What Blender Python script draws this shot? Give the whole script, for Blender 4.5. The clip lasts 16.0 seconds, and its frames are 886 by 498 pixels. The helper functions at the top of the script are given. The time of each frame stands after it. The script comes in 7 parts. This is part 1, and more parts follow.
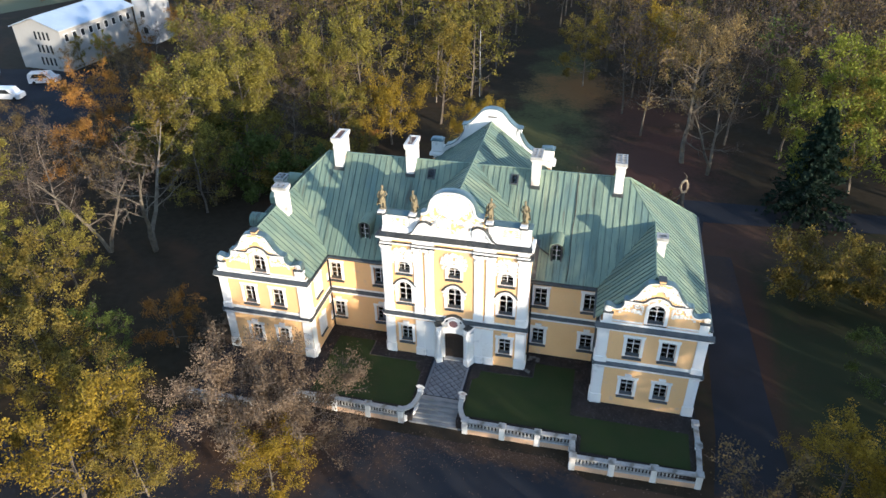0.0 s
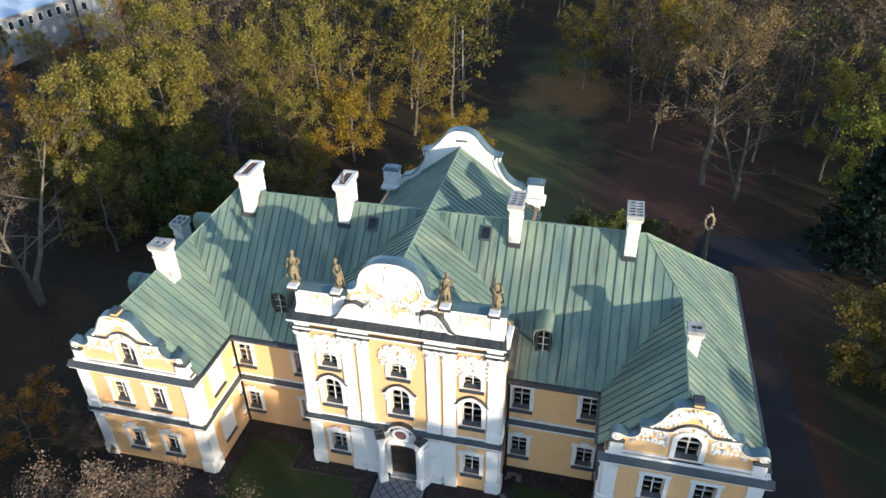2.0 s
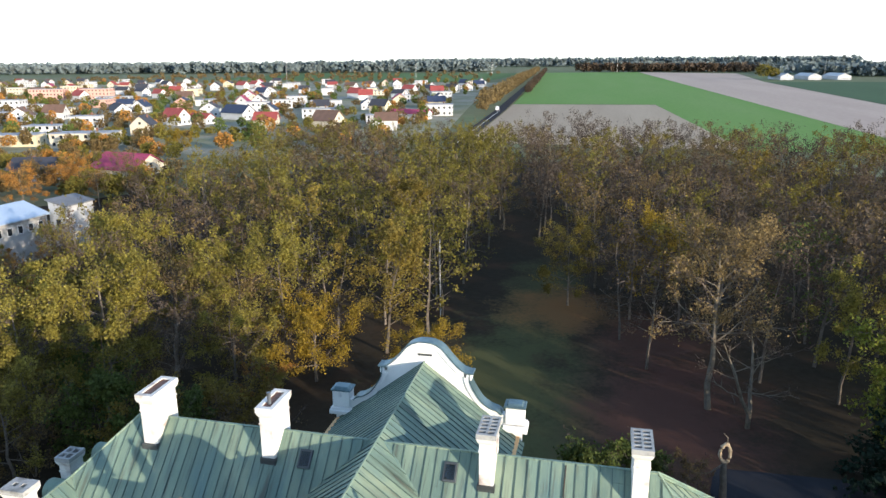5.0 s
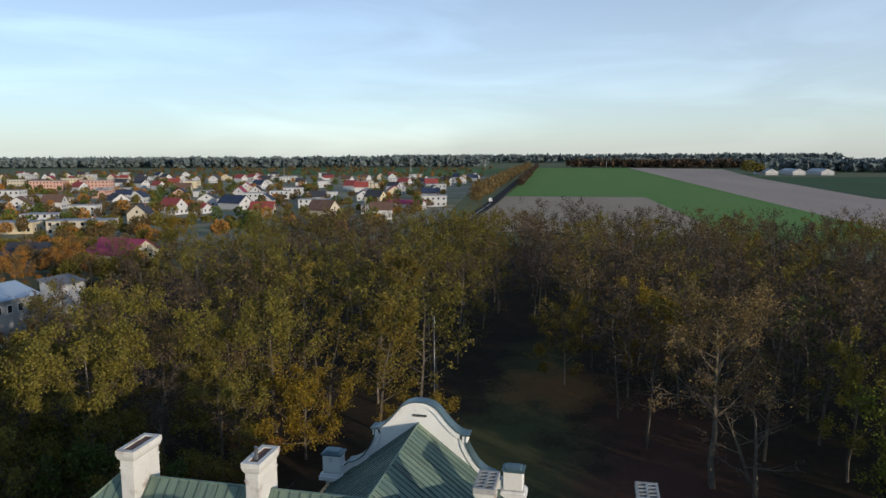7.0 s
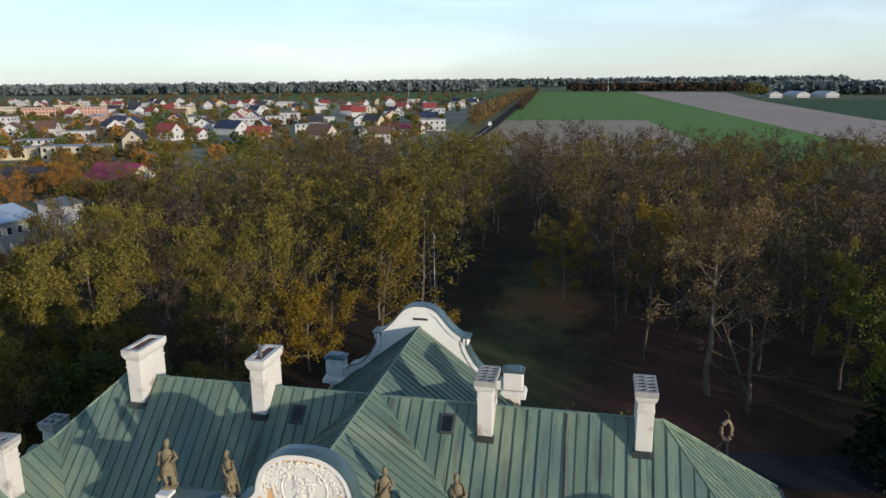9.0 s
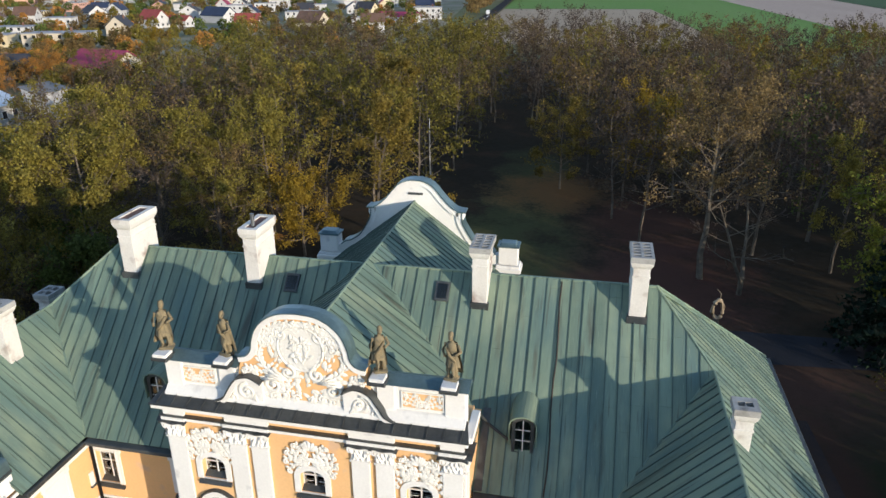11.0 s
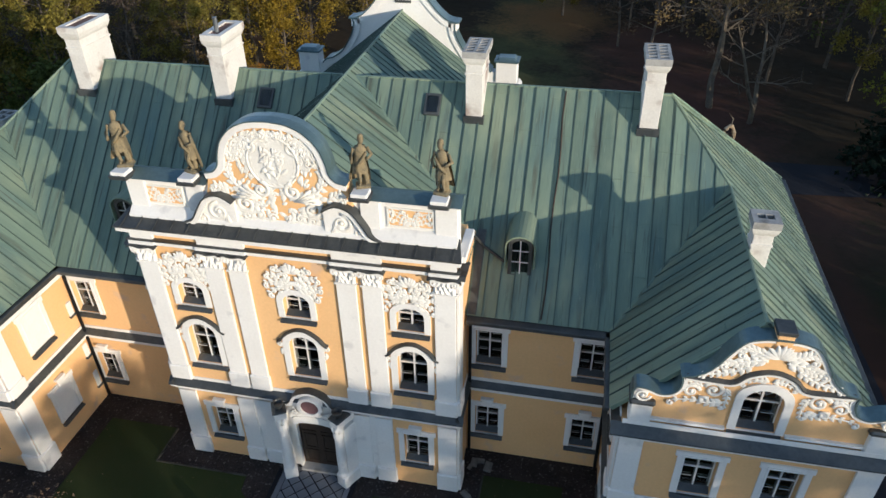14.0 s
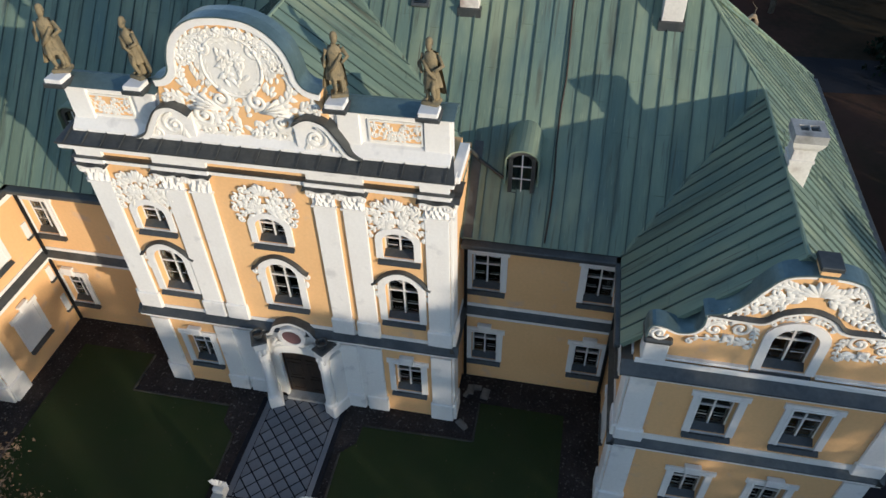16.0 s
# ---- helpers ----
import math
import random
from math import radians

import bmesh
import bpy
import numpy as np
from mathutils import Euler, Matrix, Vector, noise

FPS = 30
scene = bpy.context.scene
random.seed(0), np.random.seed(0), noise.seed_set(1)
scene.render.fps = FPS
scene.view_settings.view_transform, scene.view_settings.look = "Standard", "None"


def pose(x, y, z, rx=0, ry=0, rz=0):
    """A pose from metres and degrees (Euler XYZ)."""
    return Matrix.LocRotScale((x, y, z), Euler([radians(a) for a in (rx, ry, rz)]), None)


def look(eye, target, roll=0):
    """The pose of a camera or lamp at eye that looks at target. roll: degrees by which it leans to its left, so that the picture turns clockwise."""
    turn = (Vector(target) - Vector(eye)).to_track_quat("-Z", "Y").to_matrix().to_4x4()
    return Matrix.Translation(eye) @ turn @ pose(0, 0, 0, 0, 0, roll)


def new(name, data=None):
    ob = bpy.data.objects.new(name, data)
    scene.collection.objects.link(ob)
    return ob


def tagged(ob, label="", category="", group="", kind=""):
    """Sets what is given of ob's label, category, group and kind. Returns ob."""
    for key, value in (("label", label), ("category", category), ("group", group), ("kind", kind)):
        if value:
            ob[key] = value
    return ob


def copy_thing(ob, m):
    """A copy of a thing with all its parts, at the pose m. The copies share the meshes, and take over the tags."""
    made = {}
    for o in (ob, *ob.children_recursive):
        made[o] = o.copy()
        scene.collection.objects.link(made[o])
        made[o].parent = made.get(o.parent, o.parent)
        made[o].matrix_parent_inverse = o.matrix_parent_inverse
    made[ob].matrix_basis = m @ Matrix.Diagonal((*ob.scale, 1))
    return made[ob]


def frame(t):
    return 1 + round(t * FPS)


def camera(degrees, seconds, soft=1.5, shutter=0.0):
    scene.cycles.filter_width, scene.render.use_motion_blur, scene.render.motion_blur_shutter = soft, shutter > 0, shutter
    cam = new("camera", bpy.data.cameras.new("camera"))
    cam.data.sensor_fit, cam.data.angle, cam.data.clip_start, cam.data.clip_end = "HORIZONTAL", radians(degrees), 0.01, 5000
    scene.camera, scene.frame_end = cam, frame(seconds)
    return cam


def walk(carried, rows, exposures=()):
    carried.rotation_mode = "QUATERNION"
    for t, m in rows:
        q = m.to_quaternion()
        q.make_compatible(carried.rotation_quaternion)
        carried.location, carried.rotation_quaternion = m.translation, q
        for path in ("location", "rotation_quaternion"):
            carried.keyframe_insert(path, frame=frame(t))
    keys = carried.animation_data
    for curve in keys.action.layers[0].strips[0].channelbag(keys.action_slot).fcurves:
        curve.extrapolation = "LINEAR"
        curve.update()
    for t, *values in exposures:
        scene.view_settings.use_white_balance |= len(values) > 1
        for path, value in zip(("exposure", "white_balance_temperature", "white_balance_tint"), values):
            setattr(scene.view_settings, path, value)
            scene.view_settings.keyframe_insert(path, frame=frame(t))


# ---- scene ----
cam = camera(64.4, 16.0)
PATH = [
    (0, (10.373, -44.778, 39.774), (9.966, -43.142, 38.698), -0.9),
    (0.5, (10.271, -40.645, 38.782), (9.864, -39.013, 37.7), -0.9),
    (1, (10.061, -36.507, 37.697), (9.658, -34.877, 36.61), -0.9),
    (1.5, (9.941, -32.312, 36.592), (9.536, -30.685, 35.502), -1.0),
    (2, (9.832, -28.137, 35.477), (9.423, -26.512, 34.384), -1.0),
    (2.2, (9.743, -26.6, 35.151), (9.33, -24.981, 34.051), -0.7),
    (2.5, (9.613, -24.617, 34.546), (9.206, -22.996, 33.449), -1.0),
    (3, (9.473, -22.161, 33.405), (9.065, -20.534, 32.315), -0.9),
    (3.5, (9.398, -20.976, 32.779), (8.986, -19.31, 31.752), -0.8),
    (4, (9.535, -20.746, 32.567), (9.115, -19.006, 31.675), -0.6),
    (4.5, (9.685, -20.829, 32.27), (9.257, -19.008, 31.563), -0.3),
    (5, (9.772, -20.851, 31.629), (9.34, -18.969, 31.108), -0.4),
    (5.2, (9.742, -20.934, 31.286), (9.311, -19.032, 30.842), -0.3),
    (7.5, (9.687, -20.982, 29.252), (9.262, -19.045, 28.991), -0.2),
    (8, (9.654, -20.966, 28.979), (9.233, -19.039, 28.65), -0.3),
    (10.3, (9.608, -20.852, 27.248), (9.208, -18.999, 26.611), -0.3),
    (10.5, (9.563, -20.738, 27.165), (9.169, -18.897, 26.49), -0.2),
    (11, (9.602, -20.701, 26.732), (9.214, -18.885, 25.989), -0.3),
    (11.5, (9.628, -20.74, 26.256), (9.248, -18.949, 25.451), -0.4),
    (12, (9.67, -20.664, 25.845), (9.296, -18.904, 24.973), -0.5),
    (12.5, (9.649, -20.47, 25.441), (9.283, -18.739, 24.508), -0.5),
    (13, (9.605, -20.098, 25.078), (9.247, -18.402, 24.08), -0.6),
    (13.5, (9.569, -19.571, 24.704), (9.217, -17.912, 23.644), -0.8),
    (14, (9.484, -18.897, 24.378), (9.139, -17.277, 23.256), -0.9),
    (14.5, (9.357, -18.057, 24.095), (9.022, -16.48, 22.913), -0.9),
    (15, (9.229, -17.089, 23.853), (8.903, -15.554, 22.612), -1.1),
    (15.5, (9.157, -16.425, 23.598), (8.839, -14.936, 22.301), -1.2),
    (16, (9.122, -16.205, 23.29), (8.815, -14.763, 21.938), -1.3),
]
walk(cam, [(t, look(eye, target, roll)) for t, eye, target, roll in PATH], [(0.0, 1.14), (2.5, 0.88), (3.5, 0.85), (4.2, 1.02), (5.2, 1.0), (7.0, -0.34), (8.2, -0.34), (10.3, 0.32), (12.0, 0.34), (14.0, 0.23), (16.0, 0.06)])

# ---- light ----
SUN = Vector((0.815, -0.56, 0.165)).normalized()
world = bpy.data.worlds.new("sky")
scene.world = world
world.use_nodes = True
wn = world.node_tree
sky = wn.nodes.new("ShaderNodeTexSky")
sky.sky_type, sky.sun_disc = "NISHITA", False
sky.sun_elevation, sky.sun_rotation = math.asin(SUN.z), math.atan2(SUN.x, SUN.y)
sky.air_density, sky.dust_density, sky.ozone_density, sky.altitude = 1.0, 0.6, 3.5, 100
wn.nodes["Background"].inputs["Strength"].default_value = 0.15
tint = wn.nodes.new("ShaderNodeMix")
tint.data_type, tint.blend_type = "RGBA", "MULTIPLY"
tint.inputs[0].default_value, tint.inputs[7].default_value = 1.0, (0.80, 0.92, 1.05, 1)
wn.links.new(sky.outputs[0], tint.inputs[6])
way = wn.nodes.new("ShaderNodeTexCoord")
split = wn.nodes.new("ShaderNodeSeparateXYZ")
wn.links.new(way.outputs["Generated"], split.inputs[0])
low = wn.nodes.new("ShaderNodeMapRange")
low.interpolation_type = "SMOOTHERSTEP"
low.inputs["From Min"].default_value, low.inputs["From Max"].default_value = -0.02, 0.55
wn.links.new(split.outputs["Z"], low.inputs["Value"])
haze = wn.nodes.new("ShaderNodeMix")          # haze, thick at the horizon and thin overhead
haze.data_type = "RGBA"
haze.inputs[6].default_value, haze.inputs[7].default_value = (3.55, 3.65, 3.72, 1), (0.78, 1.02, 1.25, 1)
wn.links.new(low.outputs["Result"], haze.inputs[0])
flat = wn.nodes.new("ShaderNodeMapping")
flat.inputs["Scale"].default_value = (1.2, 1.2, 7.0)
wn.links.new(way.outputs["Generated"], flat.inputs["Vector"])
wisp = wn.nodes.new("ShaderNodeTexNoise")     # faint high wisps
wisp.inputs["Scale"].default_value, wisp.inputs["Detail"].default_value, wisp.inputs["Distortion"].default_value = 2.2, 8, 0.6
wn.links.new(flat.outputs[0], wisp.inputs["Vector"])
thin = wn.nodes.new("ShaderNodeMapRange")
thin.inputs["From Min"].default_value, thin.inputs["From Max"].default_value, thin.inputs["To Min"].default_value, thin.inputs["To Max"].default_value = 0.45, 0.8, 0.96, 1.22
wn.links.new(wisp.outputs["Fac"], thin.inputs["Value"])
veil = wn.nodes.new("ShaderNodeMix")
veil.data_type, veil.blend_type = "RGBA", "ADD"
veil.inputs[0].default_value = 1.0
wn.links.new(tint.outputs[2], veil.inputs[6])
wn.links.new(haze.outputs[2], veil.inputs[7])
cloud = wn.nodes.new("ShaderNodeVectorMath")
cloud.operation = "SCALE"
wn.links.new(veil.outputs[2], cloud.inputs[0])
wn.links.new(thin.outputs["Result"], cloud.inputs["Scale"])
wn.links.new(cloud.outputs[0], wn.nodes["Background"].inputs["Color"])
sun = new("sun", bpy.data.lights.new("sun", "SUN"))
sun.data.energy, sun.data.angle, sun.data.color = 4.25, radians(0.6), (1.0, 0.88, 0.73)
sun.matrix_world = look(SUN * 300, (0, 0, 0))

GROUND = -1.0


# ---- materials ----
def surf(name, base, other=None, rough=0.8, metal=0.0, big=0.5, fine=18.0, vary=0.16, bump=0.12, dirt=None, spots=0.0, spot_scale=1.2,
         streak=False, own=0.0, island=0.0, glow=0.0, stretch=(1, 1, 1)):
    """A weathered surface: two scales of noise, stains of another colour, fine relief."""
    m = bpy.data.materials.new(name)
    m.use_nodes = True
    t, b = m.node_tree, m.node_tree.nodes["Principled BSDF"]
    b.inputs["Roughness"].default_value, b.inputs["Metallic"].default_value = rough, metal
    if rough >= 0.95:
        b.inputs["Specular IOR Level"].default_value = 0.08
    co = t.nodes.new("ShaderNodeTexCoord")
    mp = t.nodes.new("ShaderNodeMapping")
    mp.inputs["Scale"].default_value = stretch
    t.links.new(co.outputs["Object"], mp.inputs["Vector"])

    def wave(scale, detail=5, lo=0.3, hi=0.7):
        n, r = t.nodes.new("ShaderNodeTexNoise"), t.nodes.new("ShaderNodeMapRange")
        n.inputs["Scale"].default_value, n.inputs["Detail"].default_value = scale, detail
        r.inputs["From Min"].default_value, r.inputs["From Max"].default_value = lo, hi
        t.links.new(mp.outputs[0], n.inputs["Vector"])
        t.links.new(n.outputs["Fac"], r.inputs["Value"])
        return r.outputs["Result"]

    def mix(fac, a, c, kind="MIX"):
        n = t.nodes.new("ShaderNodeMix")
        n.data_type, n.blend_type = "RGBA", kind
        for socket, value in ((n.inputs[0], fac), (n.inputs[6], a), (n.inputs[7], c)):
            if hasattr(value, "is_linked"):
                t.links.new(value, socket)
            else:
                socket.default_value = value if isinstance(value, float) else (*value, 1)
        return n.outputs[2]
    other = other or tuple(c * (1 - 2 * vary) for c in base)
    colour = mix(wave(big), base, other)
    fine_wave = wave(fine, 4)
    colour = mix(fine_wave, colour, mix(1.0, colour, (1 - vary, 1 - vary, 1 - vary), "MULTIPLY"))
    if dirt:
        colour = mix(wave(spot_scale, 6, 0.62 - spots * 0.2, 0.70), colour, dirt)
    for amount, node, socket in ((own, "ShaderNodeObjectInfo", "Random"), (island, "ShaderNodeNewGeometry", "Random Per Island")):
        if amount:
            info, r, h = t.nodes.new(node), t.nodes.new("ShaderNodeMapRange"), t.nodes.new("ShaderNodeHueSaturation")
            r.inputs["To Min"].default_value, r.inputs["To Max"].default_value = 1 - amount, 1 + amount
            t.links.new(info.outputs[socket], r.inputs["Value"])
            t.links.new(r.outputs["Result"], h.inputs["Value"])
            t.links.new(colour, h.inputs["Color"])
            colour = h.outputs["Color"]
    t.links.new(colour, b.inputs["Base Color"])
    if bump:
        bp = t.nodes.new("ShaderNodeBump")
        bp.inputs["Strength"].default_value, bp.inputs["Distance"].default_value = bump, 0.02
        t.links.new(fine_wave, bp.inputs["Height"])
        t.links.new(bp.outputs[0], b.inputs["Normal"])
    if glow:
        tr, ad, out = t.nodes.new("ShaderNodeBsdfTranslucent"), t.nodes.new("ShaderNodeMixShader"), t.nodes["Material Output"]
        ad.inputs[0].default_value = glow
        t.links.new(colour, tr.inputs["Color"])
        t.links.new(b.outputs[0], ad.inputs[1])
        t.links.new(tr.outputs[0], ad.inputs[2])
        t.links.new(ad.outputs[0], out.inputs["Surface"])
        b.inputs["Specular IOR Level"].default_value = 0.15
    return m


OCHRE = surf("ochre stucco", (0.82, 0.497, 0.232), (0.77, 0.448, 0.198), 0.9, big=0.35, fine=9, vary=0.07, dirt=(0.66, 0.42, 0.25), spots=0.08)
WHITE = surf("white stucco", (0.80, 0.78, 0.73), (0.74, 0.71, 0.66), 0.85, big=0.5, fine=10, vary=0.06, dirt=(0.60, 0.58, 0.55), spots=0.03)
STUCCO = surf("white stucco relief", (0.80, 0.78, 0.72), (0.74, 0.70, 0.62), 0.85, big=1.5, fine=14, vary=0.08)
WORN = surf("weathered white masonry", (0.72, 0.69, 0.63), (0.62, 0.58, 0.52), 0.9, big=0.9, fine=12, vary=0.12, dirt=(0.33, 0.26, 0.22), spots=0.28, spot_scale=0.9)
# darker than the sheets, to draw the shadow line along each seam
SEAM = surf("dark copper seam", (0.060, 0.095, 0.082), (0.10, 0.15, 0.125), 0.6, 0.15, big=0.8, fine=5, vary=0.2)
COPPER = surf("green patinated copper sheet", (0.190, 0.258, 0.186), (0.122, 0.188, 0.150), 0.65, 0.15, big=0.35, fine=5, vary=0.12,
              dirt=(0.085, 0.095, 0.072), spots=0.28, spot_scale=0.7, own=0.14, stretch=(3, 0.35, 1))


def weathered(m, layers):
    """Mixes more stains over a material: (colour, noise scale, from, to, strength, stretch)."""
    t, b = m.node_tree, m.node_tree.nodes["Principled BSDF"]
    colour = b.inputs["Base Color"].links[0].from_socket
    co = t.nodes.new("ShaderNodeTexCoord")
    for tone, scale, lo, hi, strength, stretch in layers:
        mp, n, r, mx = (t.nodes.new("ShaderNode" + k) for k in ("Mapping", "TexNoise", "MapRange", "Mix"))
        mp.inputs["Scale"].default_value = stretch
        n.inputs["Scale"].default_value, n.inputs["Detail"].default_value = scale, 7
        r.inputs["From Min"].default_value, r.inputs["From Max"].default_value, r.inputs["To Max"].default_value = lo, hi, strength
        mx.data_type = "RGBA"
        mx.inputs[7].default_value = (*tone, 1)
        t.links.new(co.outputs["Object"], mp.inputs["Vector"])
        t.links.new(mp.outputs[0], n.inputs["Vector"])
        t.links.new(n.outputs["Fac"], r.inputs["Value"])
        t.links.new(r.outputs["Result"], mx.inputs[0])
        t.links.new(colour, mx.inputs[6])
        colour = mx.outputs[2]
    t.links.new(colour, b.inputs["Base Color"])


weathered(COPPER, (((0.275, 0.325, 0.215), 0.45, 0.46, 0.68, 0.75, (1, 0.5, 1)), ((0.085, 0.155, 0.155), 0.6, 0.50, 0.70, 0.6, (1.3, 0.4, 1)),
                   ((0.075, 0.075, 0.058), 2.0, 0.60, 0.72, 0.75, (5, 0.22, 1)), ((0.30, 0.36, 0.25), 3.0, 0.62, 0.75, 0.5, (6, 0.5, 1))))
LEAD = surf("dark tin flashing", (0.055, 0.062, 0.066), (0.10, 0.105, 0.10), 0.5, 0.4, big=1.5, fine=9, vary=0.2, own=0.15)
BLUETIN = surf("blue-grey tin coping", (0.15, 0.225, 0.235), (0.09, 0.145, 0.155), 0.38, 0.5, big=1.2, fine=8, vary=0.15)
BRICKRED = surf("old red brick", (0.26, 0.13, 0.09), None, 0.9, big=4, fine=30, vary=0.2)
WOODWHITE = surf("white painted wood", (0.74, 0.72, 0.68), None, 0.5, big=3, fine=40, vary=0.08)
DOORWOOD = surf("dark brown oak", (0.035, 0.022, 0.015), (0.055, 0.035, 0.022), 0.45, big=2, fine=30, vary=0.2, stretch=(6, 6, 1))
SANDSTONE = surf("weathered sandstone", (0.29, 0.225, 0.125), (0.17, 0.138, 0.08), 0.9, big=3, fine=20, vary=0.25, dirt=(0.10, 0.09, 0.06), spots=0.4, spot_scale=5)
GREYSTONE = surf("grey cast stone", (0.42, 0.41, 0.38), (0.30, 0.29, 0.27), 0.9, big=1.5, fine=15, vary=0.15, dirt=(0.15, 0.14, 0.12), spots=0.3)
MEDAL = surf("dull red painted oval", (0.20, 0.10, 0.10), None, 0.7)
LAWN = surf("mown lawn", (0.032, 0.049, 0.017), (0.040, 0.050, 0.020), 0.95, big=0.5, fine=30, vary=0.25, bump=0.5)
GRAVEL = surf("dark gravel", (0.034, 0.028, 0.026), (0.055, 0.045, 0.040), 0.95, big=1.0, fine=16, vary=0.4, bump=0.8, dirt=(0.115, 0.10, 0.09), spots=0.15, spot_scale=9)
SLAB = surf("grey paving slab", (0.185, 0.192, 0.205), (0.15, 0.157, 0.168), 0.95, big=0.8, fine=25, vary=0.12, own=0.12)
SLABDARK = surf("dark paving strip", (0.022, 0.022, 0.026), None, 0.95, big=1, fine=25, vary=0.15)
STEPSTONE = surf("worn stone step", (0.25, 0.245, 0.235), (0.17, 0.165, 0.155), 0.85, big=1, fine=20, vary=0.15, own=0.08)
def patched(m, patches):
    """Lays soft-edged patches (x, y, radius in x, radius in y, colour, strength) over a ground material: litter, worn
    grass, or lawn darkened for tree shade.
    """
    t, b = m.node_tree, m.node_tree.nodes["Principled BSDF"]
    colour = b.inputs["Base Color"].links[0].from_socket
    co, n = t.nodes.new("ShaderNodeTexCoord"), t.nodes.new("ShaderNodeTexNoise")
    n.inputs["Scale"].default_value, n.inputs["Detail"].default_value = 0.22, 7
    t.links.new(co.outputs["Object"], n.inputs["Vector"])
    speck = t.nodes.new("ShaderNodeTexNoise")
    speck.inputs["Scale"].default_value, speck.inputs["Detail"].default_value = 2.4, 6
    t.links.new(co.outputs["Object"], speck.inputs["Vector"])
    for x, y, rx, ry, tone, strength in patches:
        mp, ln, ad, sp, r, mx = (t.nodes.new("ShaderNode" + k) for k in ("Mapping", "VectorMath", "Math", "Math", "MapRange", "Mix"))
        mp.inputs["Location"].default_value, mp.inputs["Scale"].default_value = (-x / rx, -y / ry, 0), (1 / rx, 1 / ry, 0)
        t.links.new(co.outputs["Object"], mp.inputs["Vector"])
        ln.operation = "LENGTH"
        t.links.new(mp.outputs[0], ln.inputs[0])
        ad.operation, sp.operation = "MULTIPLY_ADD", "MULTIPLY_ADD"
        t.links.new(n.outputs["Fac"], ad.inputs[0])
        ad.inputs[1].default_value = 1.6
        t.links.new(ln.outputs["Value"], ad.inputs[2])
        t.links.new(speck.outputs["Fac"], sp.inputs[0])
        sp.inputs[1].default_value = 0.9
        t.links.new(ad.outputs[0], sp.inputs[2])
        r.inputs["From Min"].default_value, r.inputs["From Max"].default_value = 2.35, 1.65
        r.inputs["To Min"].default_value, r.inputs["To Max"].default_value = 0.0, strength
        t.links.new(sp.outputs[0], r.inputs["Value"])
        mx.data_type = "RGBA"
        mx.inputs[7].default_value = (*tone, 1)
        t.links.new(r.outputs["Result"], mx.inputs[0])
        t.links.new(colour, mx.inputs[6])
        colour = mx.outputs[2]
    t.links.new(colour, b.inputs["Base Color"])
    return m


ASPHALT = surf("dark asphalt", (0.036, 0.037, 0.042), (0.026, 0.027, 0.031), 0.95, big=0.25, fine=30, vary=0.2, bump=0.3)
LEAFMUD = (0.085, 0.048, 0.028)
DRIVE = patched(surf("dark asphalt strewn with leaves", (0.036, 0.037, 0.042), (0.026, 0.027, 0.031), 0.95, big=0.25, fine=30, vary=0.2, bump=0.3), (
    (-12, -12.5, 9, 4.5, LEAFMUD, 0.9), (7, -9.2, 8, 1.3, LEAFMUD, 0.9), (16, -10.8, 8, 1.5, LEAFMUD, 0.9), (24, -14, 5, 6, LEAFMUD, 0.8), (23, 20, 3, 8, LEAFMUD, 0.5)))
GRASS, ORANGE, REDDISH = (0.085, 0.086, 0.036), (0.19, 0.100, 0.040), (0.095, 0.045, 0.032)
# tree shade is put into the dark base and the two east patches
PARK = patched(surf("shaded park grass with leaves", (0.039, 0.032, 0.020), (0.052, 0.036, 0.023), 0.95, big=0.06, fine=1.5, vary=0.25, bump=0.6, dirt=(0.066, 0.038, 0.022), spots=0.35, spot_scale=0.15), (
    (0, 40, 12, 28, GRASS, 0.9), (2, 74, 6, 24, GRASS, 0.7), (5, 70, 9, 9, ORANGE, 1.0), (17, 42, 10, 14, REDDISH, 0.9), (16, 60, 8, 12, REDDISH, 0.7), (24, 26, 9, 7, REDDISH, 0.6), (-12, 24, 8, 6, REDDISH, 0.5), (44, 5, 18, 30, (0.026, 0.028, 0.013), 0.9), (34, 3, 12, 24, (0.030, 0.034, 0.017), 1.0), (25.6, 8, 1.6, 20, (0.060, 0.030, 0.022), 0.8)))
BARK = surf("grey-brown bark", (0.20, 0.165, 0.13), (0.11, 0.09, 0.07), 0.95, big=2, fine=14, vary=0.25, own=0.15)
PALEBARK = surf("pale sycamore bark", (0.23, 0.19, 0.14), (0.12, 0.10, 0.075), 0.95, big=1.2, fine=10, vary=0.25)
IRON = surf("black iron", (0.02, 0.02, 0.022), None, 0.5, 0.6)
ZINC = surf("galvanised pipe", (0.30, 0.31, 0.32), None, 0.4, 0.8)
RUSTWOOD = surf("cut pale wood", (0.50, 0.38, 0.24), (0.35, 0.25, 0.15), 0.9, big=3)


def glass(name, rough=0.03):
    m = bpy.data.materials.new(name)
    m.use_nodes = True
    b = m.node_tree.nodes["Principled BSDF"]
    b.inputs["Base Color"].default_value = (0.55, 0.6, 0.6, 1)
    b.inputs["Roughness"].default_value, b.inputs["Transmission Weight"].default_value, b.inputs["IOR"].default_value = rough, 1.0, 1.45
    return m


GLASS = glass("window glass")


